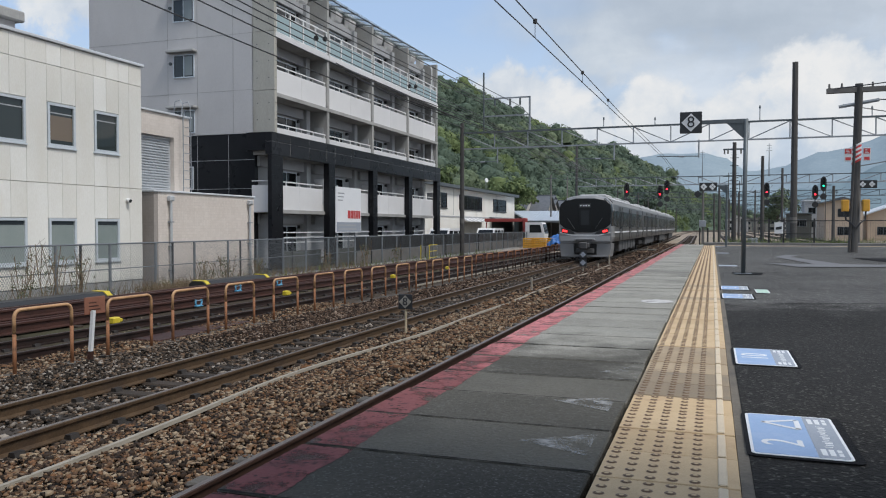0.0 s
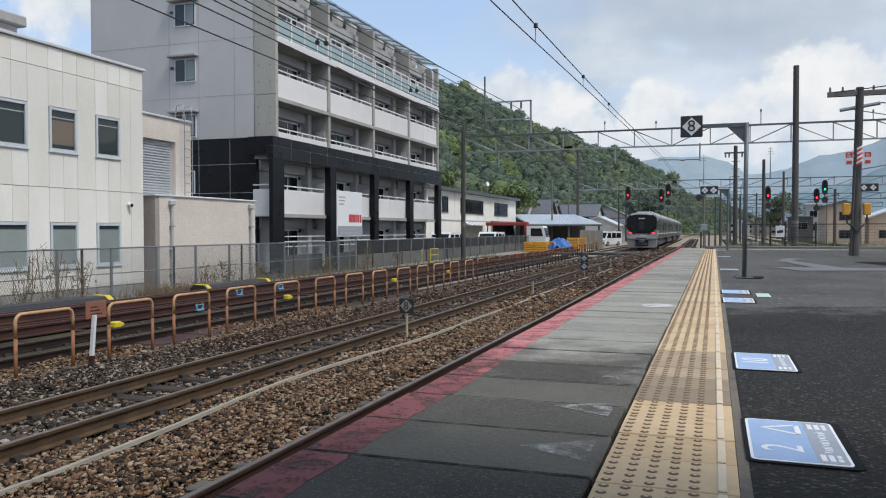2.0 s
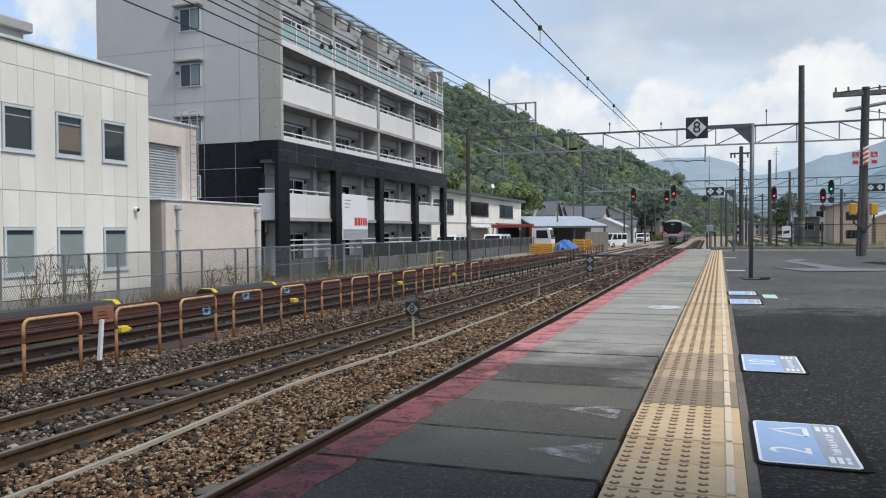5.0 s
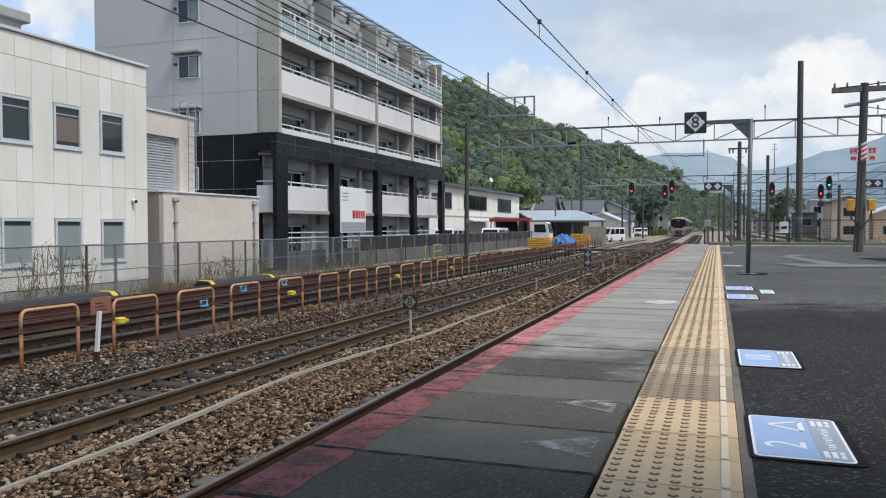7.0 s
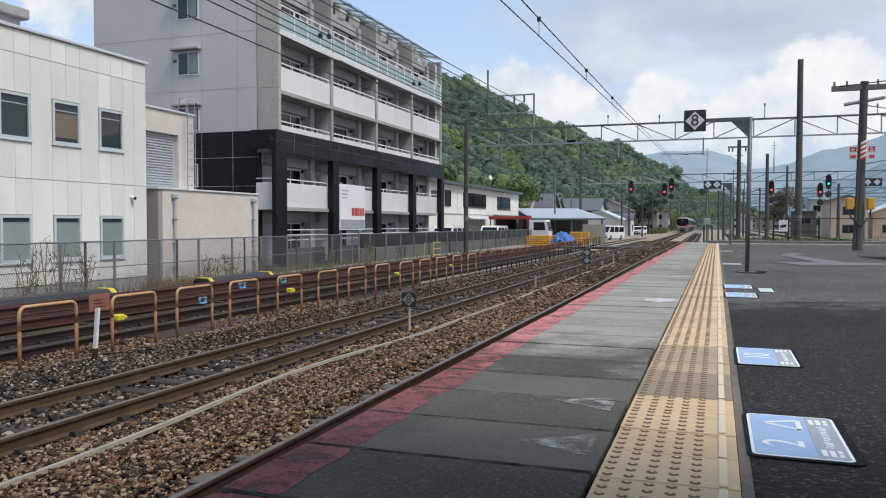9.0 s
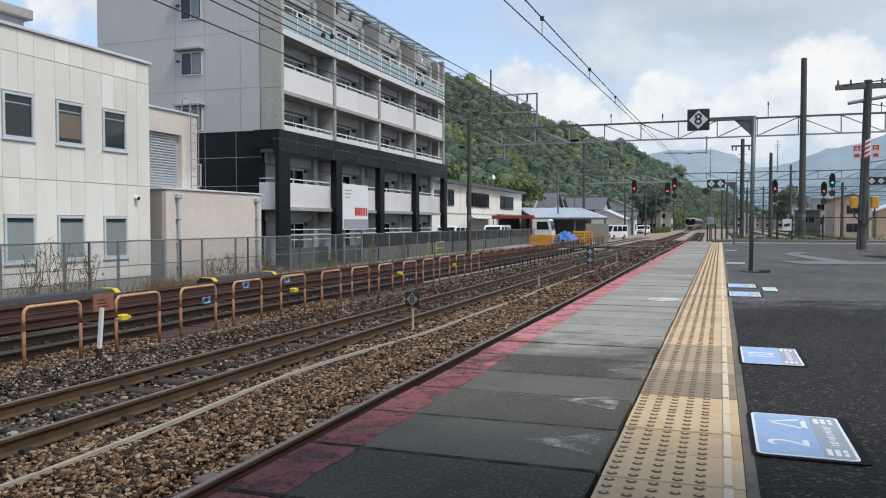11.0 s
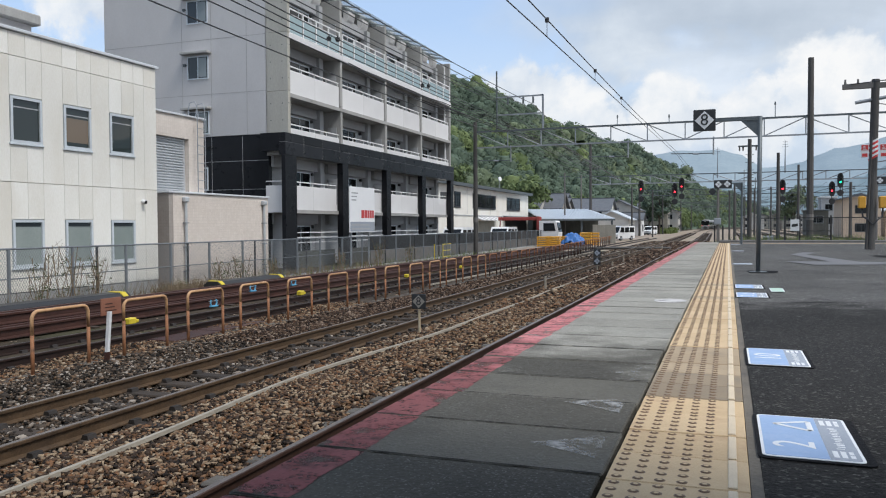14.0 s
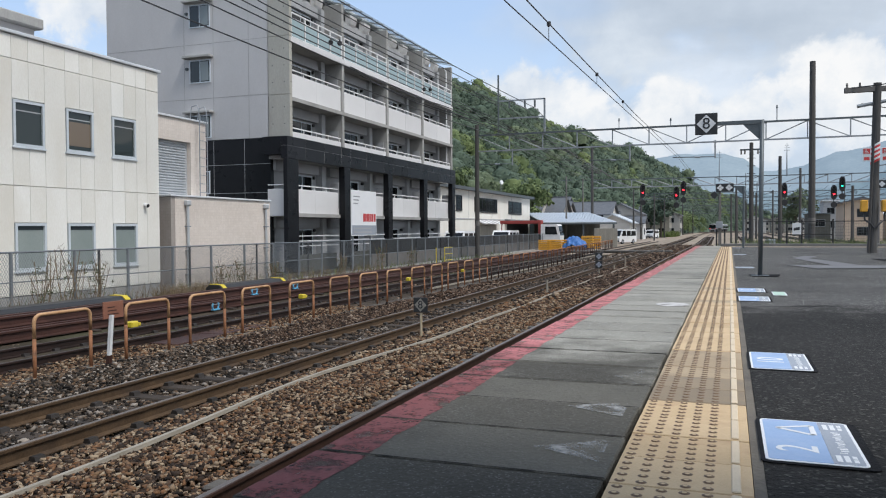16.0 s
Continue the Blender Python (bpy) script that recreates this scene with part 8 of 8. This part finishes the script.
def dry_bush(x, y, h, seed):
    g = np.random.default_rng(seed)
    geo = Geo()
    for k in range(11):
        a = g.uniform(0, 6.28)
        base = Vector((g.normal() * 0.07, g.normal() * 0.16, 0))
        tip = base + Vector((math.cos(a) * 0.22, math.sin(a) * 0.30, h * g.uniform(0.7, 1.2)))
        mid = base.lerp(tip, 0.5) + Vector((g.normal() * 0.06, g.normal() * 0.06, 0))
        geo.pipe([base, mid, tip], 0.008, 4)
        for q in range(3):
            s = mid.lerp(tip, g.random())
            geo.pipe([s, s + Vector((g.normal() * 0.1, g.normal() * 0.14, 0.2))], 0.005, 3)
    t = thing("dry_bush", (x, y, GROUND), "sparse half-withered bush growing against the fence", "bush", "bushes along the fence")
    part("stem", geo, M_WEED, t)["kind"] = "stuff"
    c = np.column_stack([g.normal(size=30) * 0.12, g.normal(size=30) * 0.22, g.uniform(0.3, 1.0, 30) * h])
    pts = leaf_cloud(c, np.full(30, 0.08), 8, 0.25, 1, seed)
    part("leaves", raw_mesh("leaves", pts, np.arange(len(pts)).reshape(-1, 4), M_SPROUT), None, t, "small grey-green leaves")["kind"] = "stuff"


def build_plants():
    tree(14.4, 202, 10.4, 4.2, M_LEAFMID, "olive green tree beyond the yard", 15)
    tree(-14.5, 182, 9.5, 4.2, M_LEAF, "dark green tree beside the line", 11)
    tree(-27, 112, 8.0, 3.5, M_LEAFLIGHT, "fresh green tree behind the roofs", 12)
    tree(-36, 100, 9.5, 4.5, M_LEAFLIGHT, "fresh green tree behind the workshop", 13)
    tree(-17.5, 190, 8.0, 3.6, M_LEAF, "dark green tree beside the line", 14)
    for i, (x, y, h) in enumerate(((-15.7, 15.3, 1.35), (-15.75, 16.3, 1.25), (-15.7, 14.5, 1.2), (-15.8, 21.9, 0.9), (-15.9, 23.1, 0.95), (-16.0, 25.2, 0.8), (-16.3, 31.5, 0.9), (-16.5, 36.0, 1.2), (-16.6, 40.5, 0.9))):
        dry_bush(x, y, h, 30 + i)
    blades("fence_weeds", [(-15.9, -14.2, 6, 40, 2600, 0.35, 0.008), (-15.8, -15.2, 18.5, 21.5, 1500, 0.5, 0.006), (-15.7, -15.3, 12, 34, 900, 0.7, 0.006)], M_WEED, "dry weeds along the fence", 21)
    blades("green_weeds", [(0.5, 8.5, 38.1, 40.5, 4200, 1.62, 0.018), (-1.0, 9.0, 40, 60, 3000, 1.05, 0.022), (-16.5, -15.6, 8, 60, 900, 0.5, 0.010), (-20, -12, 185, 215, 3500, 1.6, 0.06), (2, 14, 60, 100, 2500, 0.7, 0.03)], M_GRASS, "green and yellowing weeds", 22)


def far_ridge(name, r, pts, mat, label):
    """A distant mountain range as a long hump of land. pts: bearing to the right of the track in degrees, height in degrees."""
    bs = np.linspace(pts[0][0], pts[-1][0], 160)
    vs, fs = [], []
    for b in bs:
        el = float(np.interp(b, [p[0] for p in pts], [p[1] for p in pts])) + 0.16 * noise.noise((b * 0.55, r * 0.01, 0.0)) + 0.05 * noise.noise((b * 2.6, r * 0.01, 5.0))
        for k, s in enumerate((0.0, 0.35, 0.7, 1.0, 0.6)):
            rr = r * (0.72 + 0.07 * k)
            a = radians(b)
            vs.append((math.sin(a) * rr, math.cos(a) * rr, GROUND + s * max(1.0, r * math.tan(radians(el)) * (0.72 + 0.07 * 3)) + s * 12 * noise.noise((b * 1.4, k * 2.0, 1.0))))
    for i in range(len(bs) - 1):
        for k in range(4):
            fs.append((i * 5 + k, i * 5 + k + 1, (i + 1) * 5 + k + 1, (i + 1) * 5 + k))
    ob = alone(name, Geo().add(vs, fs), mat, label, "mountain", kind="structure", smooth=True)


def build_distance():
    far_ridge("backdrop_mountains", 3600, [(-40, 3.5), (-12, 4.0), (-6, 4.7), (-3.4, 5.2), (-1.5, 5.1), (0.5, 5.0), (2.2, 3.8), (4.0, 4.0), (6.0, 4.7), (8.0, 5.2), (10.0, 5.6), (13, 7.6), (16, 8.6), (24, 8.0), (60, 4)], M_HAZEHILL, "hazy blue distant mountains")
    # the nearer hills also carry haze in their green-blue colour
    far_ridge("backdrop_hills", 1900, [(-10, 1.5), (-2, 2.2), (1, 2.6), (4, 2.2), (8, 3.2), (11, 4.2), (14, 5.6), (18, 6.2), (40, 4)], surface("haze_tinted_hill", (0.15, 0.21, 0.24), (0.21, 0.27, 0.30), 1.0, scale=0.01, fine=0.1, bump=0, spec=0), "hazy green-blue hills beyond the town")
    for x, y, h in ((150, 2400, 215), (60, 2500, 215), (-30, 2500, 210)):
        t = thing("pylon", (x, y, 0), "distant lattice power pylon on the ridge", "pylon", "distant pylons")
        part("mast", Geo().tube((0, 0, h - 70), (0, 0, h + 22), 3.0, 0.8, n=4), M_STEEL, t)
        for k in range(3):
            part("arm", Geo().box((-8 + k, -0.5, h + 2 + 7 * k), (8 - k, 0.5, h + 3 + 7 * k)), M_STEEL, t)


def build_canopy():
    """An unseen roof added over and behind the camera; it shades the near platform."""
    c = thing("platform_roof", (0, 0, 0), "unseen roof on steel posts, added to shade the near platform", "roof")
    # the front edge at y 1.9 sets how far the near platform darkens
    part("roof_sheet", Geo().box((-0.6, -14, 3.9), (7.2, 1.9, 4.05)), M_CANOPY, c, "grey roof sheet")
    part("fascia", Geo().box((-0.6, 1.902, 3.75), (7.2, 1.96, 4.07)), M_CANOPY, c)
    for y in (-10, -3):
        for x in (1.8, 5.0):
            part("column", Geo().box((x - 0.08, y - 0.08, 0), (x + 0.08, y + 0.08, 3.89)), M_STEEL, c)


build_ground()
build_track(TRACK_1, -10, 330, "railway track beside the platform with polished rails", steel=M_RAILDARK, bed=M_CONCSLEEPER)
build_track(TRACK_2, -10, 420, "railway track with brown rails on dark sleepers in ballast")
build_track(TRACK_3, 2, 120, "rusty siding track behind the hoop barriers", bend=False, near=True, top=RAILTOP - 0.05, steel=M_SIDING, worn=False)
for i, x in enumerate((2.6, 7.0, 11.2, 15.4)):
    build_track(x, 44 + 3 * i, 330, "rusty yard track among weeds", bend=False, near=False)
build_trackside()
build_markings()
build_fence()
build_cream_office()
build_tile_annex()
build_apartments()
build_town()
build_vehicles()
build_overhead()
build_spacers()
build_end_fence()
build_hill()
build_distance()
build_plants()
build_canopy()
train = build_train()
build_ballast()
build_platform()


# ---------- what moves ----------
def motions():
    rows = []
    for t, y in ((0, 42.8), (1.5, 69.0), (3.5, 101.5), (4.2, 113.3), (6.3, 150.3), (7.0, 163.3), (8.0, 182.7), (9.2, 207.0), (11.3, 252.0), (12.5, 279.5), (14.0, 315.0), (16.0, 365.0)):
        x0, x1 = sweep_x(y + 3), sweep_x(y + 73)
        rows.append((t, pose(TRACK_2 + x0 - (x1 - x0) / 70 * 3, y, RAILTOP, 0, 0, -math.degrees(math.atan2(x1 - x0, 70)))))
    walk(train, rows)


motions()
